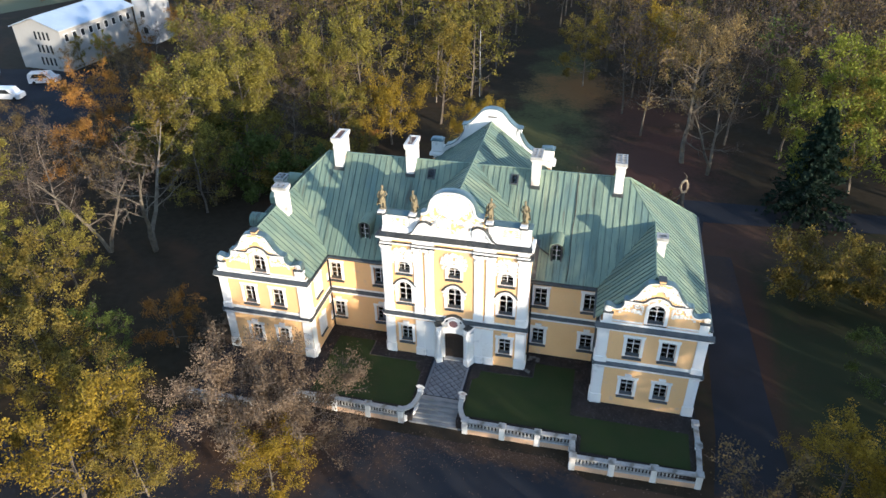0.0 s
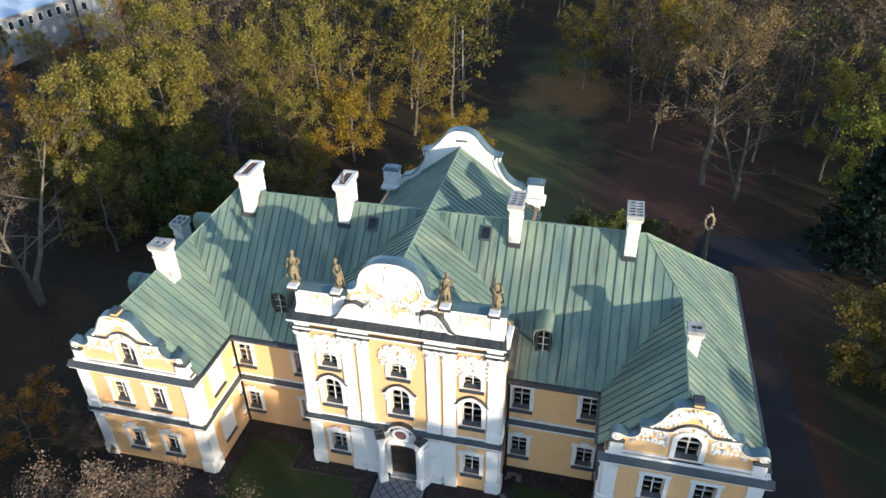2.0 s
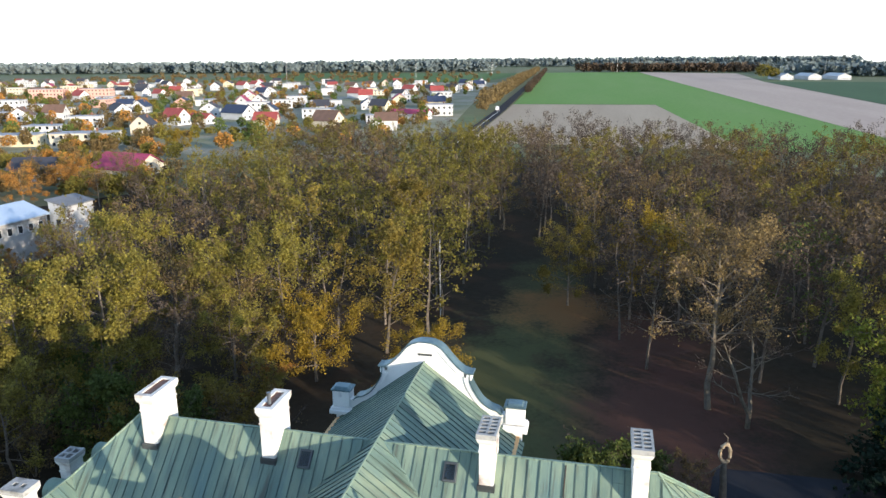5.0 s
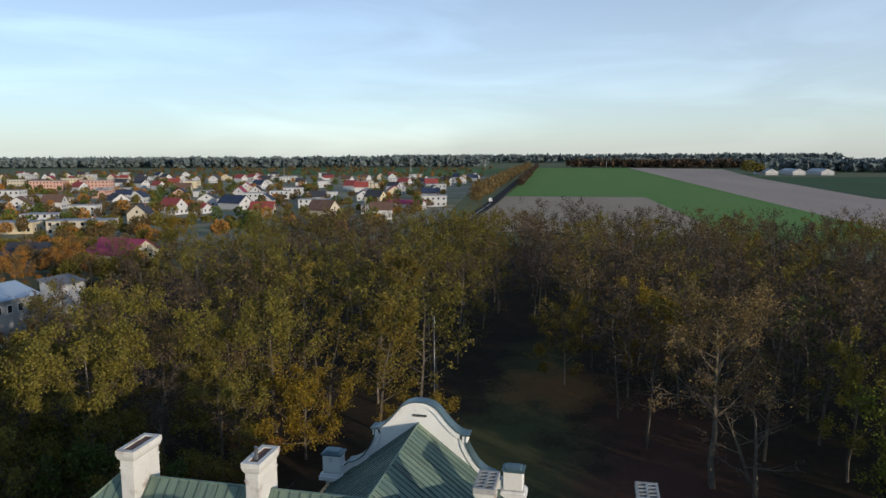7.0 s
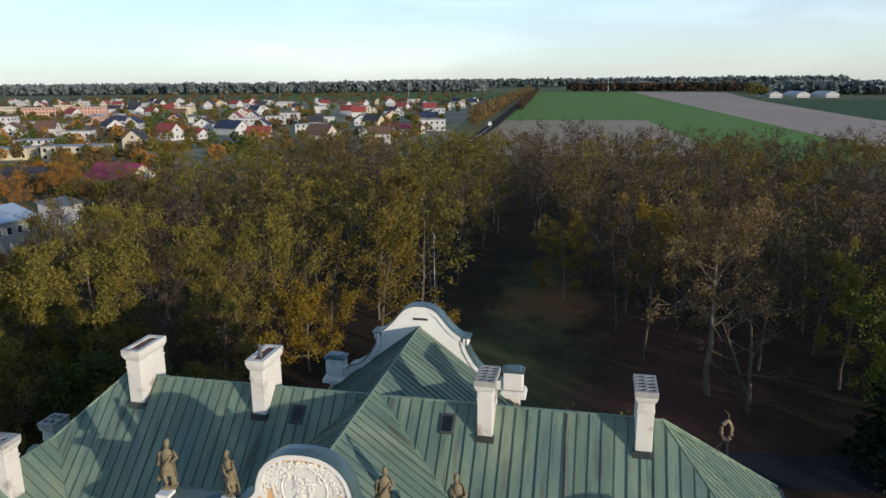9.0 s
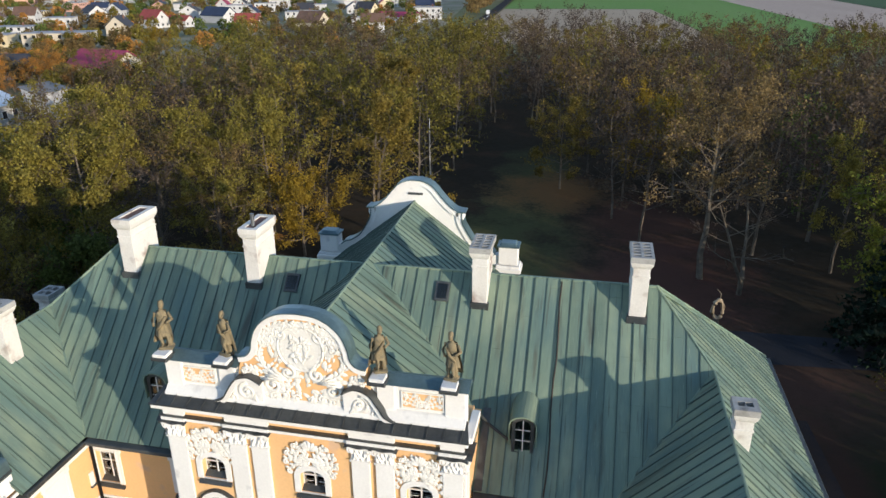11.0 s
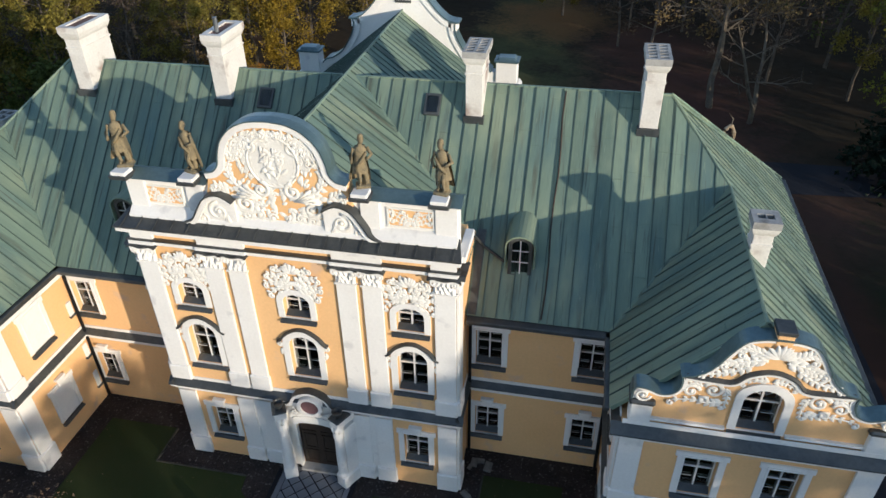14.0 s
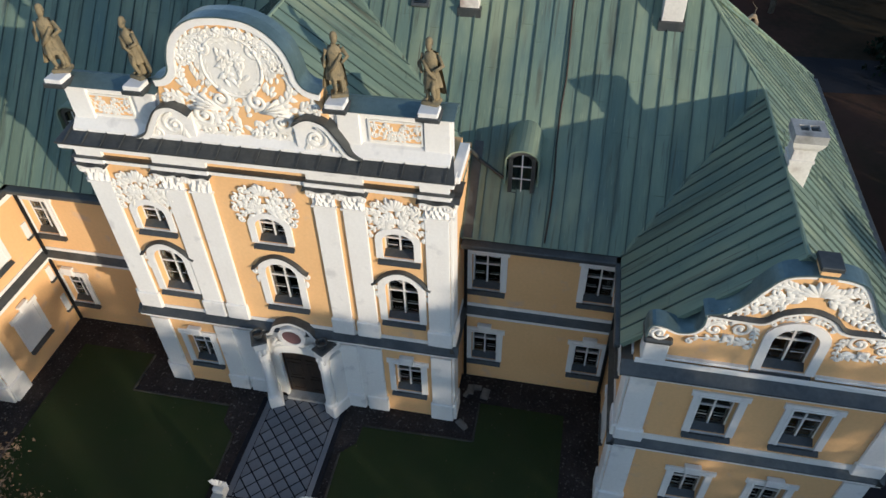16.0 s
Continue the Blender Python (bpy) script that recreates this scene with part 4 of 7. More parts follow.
g.slab(arch(PX - 0.9, PX + 0.9, 0.12, 3.22, 0.22), [arch(PX - 0.8, PX + 0.8, 0.12, 2.86, 0.2)], -0.20, -0.14)
ring = [(PX + 0.52 * math.cos(6.2832 * k / 20), 3.96 + 0.48 * math.sin(6.2832 * k / 20)) for k in range(20)]
ring2 = [(PX + 0.37 * math.cos(6.2832 * k / 20), 3.96 + 0.36 * math.sin(6.2832 * k / 20)) for k in range(20)]
g.slab(ring, [ring2], -0.40, -0.1)
g.slab(arch(PX - 0.95, PX + 0.95, 3.14, 4.44, 0.75), [], -0.16, 0.0)
line = smooth_line([(-1.2, 3.86), (-0.88, 4.00), (-0.62, 4.40), (0, 4.66), (0.62, 4.40), (0.88, 4.00), (1.2, 3.86)], 5)
arc = [(PX + x, z) for x, z in line[::-1]]
g.ribbon(arc, [(0.0, 0.0), (-0.30, 0.0), (-0.30, -0.12), (0.0, -0.12)])
portal = part("portal", g, WHITE, palace, "white stucco portal with slanted columns", m)
g = Geo()
for s in (-1, 1):
    curl(g, PX + s * 0.62, 3.52, 0.17, 1.3, 1.5, -s, 0.06, -0.34)
    for k in range(5):
        leaf(g, PX + s * 0.12 * k, 3.38 + 0.02 * k, 1.57 - s * 0.4 * k, 0.24, -0.34, 0.5)
part("stucco_scroll", g, STUCCO, portal, "", None, True)
g = Geo().ribbon(arc, [(0.0, 0.0), (-0.32, 0.0), (-0.32, 0.03), (0.0, 0.05)])
part("pediment_cover", g, LEAD, portal)
for s in (-1, 1):
    mm = Matrix.Translation((PX + s * 1.28, -0.42, 0)) @ Matrix.Rotation(s * radians(-28), 4, "Z")
    g = Geo().box(-0.28, 0.28, -0.45, 0.3, 3.84, 3.89, 0.03, mm)
    g.lathe([(0.14, 3.94), (0.19, 4.08), (0.22, 4.20), (0.18, 4.21), (0.12, 4.06)], 12, mm @ Matrix.Translation((0, -0.15, 0)))
    part("floodlight_bowl", g, LEAD, portal, "dark tin shelf with a lamp bowl")
part("medallion", Geo().slab(ring2, [], -0.35, -0.1), MEDAL, portal, "dull red oval medallion")
door = part("door", Geo().slab(arch(PX - 0.79, PX + 0.79, 0.13, 2.84, 0.2), [], 0.06, 0.14), DOORWOOD, palace, "dark brown double door with carved panels", m)
for s in (-1, 1):
    g = Geo()
    for z0, z1 in ((0.3, 1.0), (1.1, 1.95)):
        g.slab(rect(PX + s * 0.4 - 0.28, PX + s * 0.4 + 0.28, z0, z1), [rect(PX + s * 0.4 - 0.21, PX + s * 0.4 + 0.21, z0 + 0.07, z1 - 0.07)], 0.03, 0.06)
    g.box(PX + s * 0.4 - 0.3, PX + s * 0.4 + 0.3, 0.02, 0.06, 2.1, 2.16)
    part("door_leaf", g, DOORWOOD, door)
part("threshold", Geo().box(PX - 0.85, PX + 0.85, -0.34, 0.1, -0.05, 0.13, 0.02), GREYSTONE, palace, "worn stone threshold", m)
part("drain_pipe", Geo().lathe([(0.05, 0.0), (0.10, 0.0), (0.12, 0.16), (0.10, 0.16), (0.085, 0.02)], 12, Matrix.Translation((2.28, 0.0, 0.42)) @ Matrix.Rotation(radians(90), 4, "X")), IRON, palace, "round black pipe mouth low in the wall", m)

# ---- roofs ----
roof = part("roof", Geo().box(-12.6, 12.8, 7.44, 7.56, 14.16, 14.24), COPPER, palace, "green patinated copper roof with standing seams")
RIDGE, MID = EAVE + 6.55 * PITCH, 7.5
RZ, RSL = 14.40, 0.77         # cross roof: ridge height and pitch
WR, WL = 15.06, -15.1
WZ = EAVE + 4.1 * PITCH


def slope(points, sheets=True, width=0.52, seed=0, down=None):
    """One plane of the roof: boarding below, seamed copper sheets above. points: corners, the first two along the eave or ridge."""
    pts = [Vector(p) for p in points]
    n = (pts[1] - pts[0]).cross(pts[2] - pts[0]).normalized()
    n = n if n.z > 0 else -n
    e1 = n.cross(Vector((0, 0, 1))).normalized()
    e2 = n.cross(e1)
    if e2.z < 0:
        e1, e2 = -e1, -e2
    m = Matrix((e1, e2, n)).transposed().to_4x4()
    m.translation = pts[0]
    flat = [(m.inverted() @ p).to_2d() for p in pts]
    g = Geo()
    area = sum(flat[i].x * flat[(i + 1) % len(flat)].y - flat[(i + 1) % len(flat)].x * flat[i].y for i in range(len(flat)))
    order = flat if area > 0 else list(reversed(flat))
    k = len(order)
    from mathutils.geometry import tessellate_polygon
    tris = [t if (order[t[1]] - order[t[0]]).cross(order[t[2]] - order[t[0]]) > 0 else (t[0], t[2], t[1]) for t in tessellate_polygon([[p.to_3d() for p in order]])]
    g.add([(p.x, p.y, 0) for p in order] + [(p.x, p.y, -0.12) for p in order], [tuple(t) for t in tris] + [(t[2] + k, t[1] + k, t[0] + k) for t in tris] +
          [((i + 1) % k, i, i + k, (i + 1) % k + k) for i in range(k)])
    board = part("roof_slope", g, COPPER, palace, "", m)
    if not sheets:
        return
    rng = random.Random(seed)

    def span(u):
        vs = []
        for i in range(k):
            a, b = order[i], order[(i + 1) % k]
            if (a.x - u) * (b.x - u) <= 0 and abs(a.x - b.x) > 1e-6:
                vs.append(a.y + (b.y - a.y) * (u - a.x) / (b.x - a.x))
        return (min(vs), max(vs)) if vs else None
    lo, hi = min(p.x for p in order), max(p.x for p in order)
    count = max(1, round((hi - lo) / width))
    for i in range(count):
        u0, u1 = lo + (hi - lo) * i / count, lo + (hi - lo) * (i + 1) / count
        us = [u0 + 1e-4] + sorted(p.x for p in order if u0 + 0.01 < p.x < u1 - 0.01) + [u1 - 1e-4]
        ends = [span(u) for u in us]
        if any(e is None for e in ends) or max(e[1] - e[0] for e in ends) < 0.05:
            continue
        g = Geo()
        z = 0.012 + rng.uniform(0, 0.014)
        low, high = [(u, e[0]) for u, e in zip(us, ends)], [(u, e[1]) for u, e in zip(us, ends)]
        loop = low + high[::-1]
        q = len(loop)
        tilt = rng.uniform(-0.012, 0.012)
        g.add([(x, y, z + tilt * (x - u0) / (u1 - u0)) for x, y in loop] + [(x, y, -0.01) for x, y in loop], [tuple(range(q))] + [((j + 1) % q, j, j + q, (j + 1) % q + q) for j in range(q)])
        a, b = ends[0]
        if b - a > 0.1:
            part("seam", Geo().box(u0 - 0.017, u0 + 0.017, a, b, 0, 0.055 + rng.uniform(0, 0.02)), SEAM, board)
        y = a + rng.uniform(0.4, 2.2)
        while y < min(b, ends[-1][1]) - 0.2:
            if y > max(a, ends[-1][0]) + 0.1:
                g.box(u0 + 0.02, u1 - 0.02, y - 0.014, y + 0.014, 0, z + 0.016)
            y += rng.uniform(1.6, 3.6)
        part("roof_sheet", g, COPPER, board)


for s, ex, wc in ((1, WR + 4.28, WR), (-1, WL - 4.1, WL)):
    hip = ex - s * 6.55
    inner = wc - s * (3.75 if s > 0 else 4.1)
    reach = 5.98 if s > 0 else 5.55
    rx = 0.1 + s * reach
    vy = 0.95 + (RZ - RSL * reach - EAVE) / PITCH
    top = 0.1 + s * (RZ - RIDGE) / RSL
    by = 16.2
    slope([(inner, 0.95, EAVE), (rx, 0.95, EAVE), (rx, vy, EAVE + (vy - 0.95) * PITCH), (top, MID, RIDGE), (hip, MID, RIDGE), (wc, 5.05, WZ)], seed=1)
    slope([(inner, 0.95, EAVE), (inner, -2.72, EAVE), (wc, -2.72, WZ), (wc, 5.05, WZ)], seed=2)
    slope([(ex, 14.05, EAVE), (ex, -2.72, EAVE), (wc, -2.72, WZ), (wc, 5.05, WZ), (hip, MID, RIDGE)], seed=3)
    slope([(rx, -0.1, RZ - RSL * reach), (rx, vy, RZ - RSL * reach), (top, MID, RIDGE), (0.1, MID, RZ), (0.1, -0.1, RZ)], seed=4)
    slope([(rx, 14.05, EAVE), (ex, 14.05, EAVE), (hip, MID, RIDGE), (top, MID, RIDGE), (rx, 2 * MID - vy, EAVE + (vy - 0.95) * PITCH)], False)
    slope([(rx, 2 * MID - vy, RZ - RSL * reach), (rx, by, RZ - RSL * reach), (0.1, by, RZ), (0.1, MID, RZ), (top, MID, RIDGE)], seed=6, width=0.45)
    # ridge, hip and valley caps, gutters
    g = Geo()
    g.tube([(wc, -2.72, WZ + 0.03), (wc, 5.05, WZ + 0.03), (hip, MID, RIDGE + 0.03)], 0.06, 6)
    g.tube([(hip, MID, RIDGE + 0.03), (ex, 14.05, EAVE + 0.03)], 0.06, 6)
    part("hip_cap", g, COPPER, roof)
    part("valley", Geo().tube([(inner, 0.95, EAVE + 0.03), (wc, 5.05, WZ + 0.03)], 0.09, 5, flat=0.4), COPPER, roof)
    g = Geo()
    g.tube([(rx, vy, EAVE + (vy - 0.95) * PITCH + 0.03), (top, MID, RIDGE + 0.03)], 0.09, 5, flat=0.4)
    part("valley", g, COPPER, roof)
    g = Geo()
    for (a, b), y0, y1 in ((sorted((inner, rx + s * 0.05)), 0.62, 1.0), (sorted((inner, inner - s * 0.18)), -2.7, 0.95), (sorted((ex, ex + s * 0.22)), -2.7, 14.0)):
        part("gutter", Geo().box(a, b, y0, y1, EAVE - 0.18, EAVE - 0.02, 0.03), LEAD, roof, "dark tin gutter")
    # downpipe in the court's corner
    px = (RC - HALF if s > 0 else LC + HALF) - s * 0.13
    g = Geo().tube([(inner, 0.9, 7.66), (px, 1.27, 7.25), (px, 1.27, 0.05)], 0.07, 8)
    part("downpipe", g, IRON, palace, "dark downpipe in the court's corner")
for px in (6.2, -5.64):
    part("downpipe", Geo().tube([(px, 0.9, 7.66), (px, 1.27, 7.3), (px, 1.27, 0.05)], 0.065, 8), IRON, palace, "dark downpipe beside the middle block")
g = Geo().tube([(0.1, -0.1, RZ + 0.03), (0.1, 16.2, RZ + 0.03)], 0.06, 6)
part("ridge_cap", g, COPPER, roof)


# lightning conductor, drain pipe and flashing on the court slope
on_slope = lambda x, y, up=0.06: (x, y - up * 0.7, EAVE + (y - 0.95) * PITCH + up * 0.7)
RUSTY = surf("rusty iron strap", (0.085, 0.055, 0.035), (0.04, 0.035, 0.03), 0.8, big=3, fine=20, vary=0.3)
part("lightning_conductor", Geo().tube([on_slope(8.86 - 0.04 * math.sin(y * 2.1), y, 0.07) for y in (7.4, 6.6, 5.8, 5.0, 4.2, 3.4, 2.6, 1.8, 1.05)], 0.03, 5), RUSTY, roof, "rusty lightning conductor strap")
part("roof_drain", Geo().tube([(6.1, 2.4, 10.4), on_slope(6.4, 2.85, 0.1), on_slope(7.3, 2.45, 0.1)], 0.055, 6), LEAD, roof, "dark drain pipe lying on the roof")
for x0, x1 in ((6.1, 6.45), (-5.9, -5.52)):
    part("flashing", Geo().add([on_slope(x0, 0.98, 0.05), on_slope(x1, 0.98, 0.05), on_slope(x1, 3.3, 0.05), on_slope(x0, 3.3, 0.05), on_slope(x0, 0.98, -0.05), on_slope(x1, 0.98, -0.05), on_slope(x1, 3.3, -0.05), on_slope(x0, 3.3, -0.05)],
         [(0, 1, 2, 3), (7, 6, 5, 4), (0, 4, 5, 1), (1, 5, 6, 2), (2, 6, 7, 3), (3, 7, 4, 0)]), LEAD, roof, "dark tin flashing beside the middle block")
for z0, z1 in ((5.10, 5.78), (2.72, 3.40), (0.92, 1.75)):
    slit = part("slit_panel", Geo().box(LC + HALF - 0.02, LC + HALF + 0.06, 0.92, 1.18, z0, z1, 0.01), WHITE, palace, "narrow white slit panel")
    part("sill", Geo().box(LC + HALF - 0.02, LC + HALF + 0.12, 0.88, 1.22, z0 - 0.08, z0 - 0.003, 0.01), LEAD, slit)


# ---- chimneys ----
def chimney(x0, x1, y0, y1, z0, z1, flues=4, pipe=False, cap="brick", foot=None):
    g = Geo()
    g.box(x0, x1, y0, y1, z0, z1 - 0.50, 0.02)
    g.box(x0 - 0.03, x1 + 0.03, y0 - 0.03, y1 + 0.03, z1 - 0.92, z1 - 0.84, 0.01)
    ring = lambda k, z: [(x0 - k, y0 - k, z), (x1 + k, y0 - k, z), (x1 + k, y1 + k, z), (x0 - k, y1 + k, z)]
    g.add(ring(0.0, z1 - 0.52) + ring(0.07, z1 - 0.40) + ring(0.12, z1 - 0.24), [(3, 2, 1, 0), (8, 9, 10, 11)] + [(k + a, k + (a + 1) % 4, k + (a + 1) % 4 + 4, k + a + 4) for k in (0, 4) for a in range(4)])
    ob = part("chimney", g, WORN, palace, "weathered whitewashed brick chimney")
    g = Geo()
    holes, n = [], flues
    length = y1 - y0
    w = (x1 - x0 + 0.16)
    if length > (x1 - x0) * 1.2:
        for i in range(n):
            a = y0 - 0.02 + (length + 0.04) * i / n
            for x in ((x0 + x1) / 2 - 0.2, (x0 + x1) / 2 + 0.2):
                holes.append(rect(x - 0.15, x + 0.15, a + 0.06, a + (length + 0.04) / n - 0.06))
    else:
        for x in (x0 * 0.72 + x1 * 0.28, x0 * 0.28 + x1 * 0.72):
            holes.append(rect(x - 0.12, x + 0.12, (y0 + y1) / 2 - 0.14, (y0 + y1) / 2 + 0.14))
    if cap == "brick":
        holes = [rect(x0 + 0.10, x1 - 0.10, y0 + 0.12, y1 - 0.12)]
    # the head is a slab that lies flat, pierced by the flues
    lay = Matrix(((1, 0, 0, 0), (0, 0, 1, 0), (0, -1, 0, z1), (0, 0, 0, 1)))
    g.slab(rect(x0 - 0.12, x1 + 0.12, y0 - 0.12, y1 + 0.12), holes, 0.0, 0.24, lay)
    part("head", g, WORN if cap == "brick" else GREYSTONE, ob, "brick head with open flues")
    part("flue", Geo().box(x0 + 0.03, x1 - 0.03, y0 + 0.03, y1 - 0.03, z1 - 0.4, z1 - (0.06 if cap == "brick" else 0.2)), BRICKRED if cap == "brick" else IRON, ob)
    g = Geo().box(x0 - 0.07, x1 + 0.07, y0 - 0.10, y1 + 0.05, z0 + 0.05, foot or EAVE + (y0 - 0.95) * PITCH + 0.22)
    part("flashing", g, LEAD, ob)
    if pipe:
        part("pipe", Geo().tube([((x0 + x1) / 2, y0 + 0.5, z1 - 0.3), ((x0 + x1) / 2, y0 + 0.5, z1 + 0.55)], 0.09, 10), ZINC, ob, "galvanised flue pipe")
    return ob


chimney(-11.80, -11.08, 6.35, 8.3, 12.3, 15.95)
chimney(-5.42, -4.76, 6.35, 8.2, 12.3, 15.95, pipe=True)
chimney(5.08, 5.74, 6.35, 7.9, 12.3, 15.85, 5, cap="grey")
chimney(11.66, 12.34, 6.35, 7.95, 12.3, 15.95, 5, cap="grey")
chimney(-18.35, -17.65, 7.6, 8.6, 8.6, 10.9, 2, cap="grey", foot=9.3)
chimney(15.10, 15.70, 0.85, 1.45, 10.6, 12.95, 2, cap="grey")
chimney(-15.15, -14.15, 1.2, 1.95, 10.6, 13.6, 2, cap="grey")


def dormer(x, y, z, m=None, w=0.84, h=1.25):
    """A small dormer with a rounded hood; its front foot stands at x, y, z."""
    mm = (m or Matrix()) @ Matrix.Translation((x, y, z))
    g = Geo().slab(arch(-w / 2, w / 2, 0, h, w * 0.35), [arch(-w / 2 + 0.13, w / 2 - 0.13, 0.12, h - 0.12, w * 0.26)], 0.0, 0.10, mm)
    g.slab(arch(-w / 2, w / 2, 0, h, w * 0.35), [arch(-w / 2 + 0.05, w / 2 - 0.05, 0.05, h - 0.05, w * 0.3)], 0.10, 1.7, mm)
    ob = part("dormer", g, LEAD, palace, "small copper dormer with a rounded hood")
    g = Geo()
    hood = [(w / 2 + 0.07, h * 0.30)] + arch(-w / 2 - 0.07, w / 2 + 0.07, h * 0.3, h + 0.06, w * 0.48, 12)[2:] + [(-w / 2 - 0.07, h * 0.30)]
    g.ribbon(hood, [(1.95, 0.0), (-0.10, 0.0), (-0.10, 0.05), (1.95, 0.05)], mm)
    part("hood", g, COPPER, ob)
    g = Geo().box(-0.02, 0.02, 0.03, 0.07, 0.12, h - 0.1, 0, mm)
    for k in (0.38, 0.66):
        g.box(-w / 2 + 0.12, w / 2 - 0.12, 0.03, 0.07, h * k - 0.015, h * k + 0.015, 0, mm)
    part("sash", g, WOODWHITE, ob)
    part("pane", Geo().box(-w / 2 + 0.12, w / 2 - 0.12, 0.075, 0.08, 0.1, h - 0.1, 0, mm), GLASS, ob)


dormer(7.85, 2.15, 8.88, None, 0.86, 1.72)
dormer(-7.95, 2.15, 8.88, None, 0.86, 1.72)
for y in (2.9, 7.0, 10.8):
    dormer(0, 0, 0, Matrix.Translation((WL - 3.35, y, 8.5)) @ WEST, 0.95, 1.25)
for x, y in ((3.7, 6.75), (-3.3, 6.6)):
    z = EAVE + (y - 0.95) * PITCH
    mm = Matrix.Translation((x, y, z)) @ Matrix.Rotation(math.atan(PITCH), 4, "X")
    ob = part("skylight", Geo().box(-0.32, 0.32, -0.45, 0.45, -0.05, 0.12, 0.02), LEAD, palace, "small roof hatch with a dark pane", mm)
    part("pane", Geo().box(-0.22, 0.22, -0.34, 0.34, 0.12, 0.135), GLASS, ob)

# ---- rear gable ----
mg = Matrix.Translation((0.15, 16.2, 0))
half = smooth_line([(4.55, 11.5), (4.3, 11.72), (3.9, 11.85), (3.3, 12.3), (2.75, 13.2), (2.62, 13.75)], 5) + smooth_line([(2.66, 13.95), (2.2, 14.1), (1.65, 14.6), (1.0, 15.35), (0.45, 15.62), (0, 15.66)], 5)
outline = [(-5.75, GROUND), (5.75, GROUND), (5.75, 11.5)] + half + [(-x, z) for x, z in reversed(half[:-1])] + [(-5.75, 11.5)]
back = part("rear_gable", Geo().slab(outline, [], 0.0, 0.5), WHITE, palace, "tall white curved rear gable", mg)
for s in (-1, 1):
    part("wall", Geo().box(0.1 + s * 5.5 - 0.2, 0.1 + s * 5.5 + 0.2, 14.0, 16.3, GROUND, 10.2), OCHRE, palace)
    g = Geo().box(s * 5.35 - 0.55, s * 5.35 + 0.55, -0.12, 0.7, 11.0, 12.05, 0.03)
    g.box(s * 5.35 - 0.75, s * 5.35 + 0.75, -0.3, 0.9, 10.55, 10.8, 0.03).box(s * 5.35 - 0.68, s * 5.35 + 0.68, -0.22, 0.8, 10.8, 10.95, 0.03)
    part("pier", g, WHITE, back)
    g = Geo().box(s * 5.35 - 0.64, s * 5.35 + 0.64, -0.2, 0.8, 12.05, 12.16, 0.04).box(s * 5.35 - 0.5, s * 5.35 + 0.5, -0.1, 0.7, 12.16, 12.28, 0.1)
    part("pier_cap", g, BLUETIN, back, "patinated tin cap")
line = half + [(-x, z) for x, z in reversed(half[:-1])]
part("coping", Geo().ribbon(line, [(0.66, 0.0), (-0.14, 0.0), (-0.14, 0.06), (0.66, 0.07)]), BLUETIN, back, "patinated tin coping")
part("edge_moulding", Geo().ribbon(line, [(0.02, 0.0), (-0.08, 0.0), (-0.08, -0.3), (0.02, -0.3)]), WHITE, back)
for s in (-1, 1):
    part("shoulder", Geo().box(s * 2.62 - 0.16, s * 2.62 + 0.16, -0.12, 0.56, 13.55, 13.93, 0.03), WHITE, back)
    part("shoulder_cap", Geo().box(s * 2.66 - 0.24, s * 2.66 + 0.24, -0.18, 0.68, 13.93, 14.02, 0.03), BLUETIN, back)
part("slot", Geo().box(-0.42, 0.42, -0.05, 0.02, 14.82, 14.95), LEAD, back)


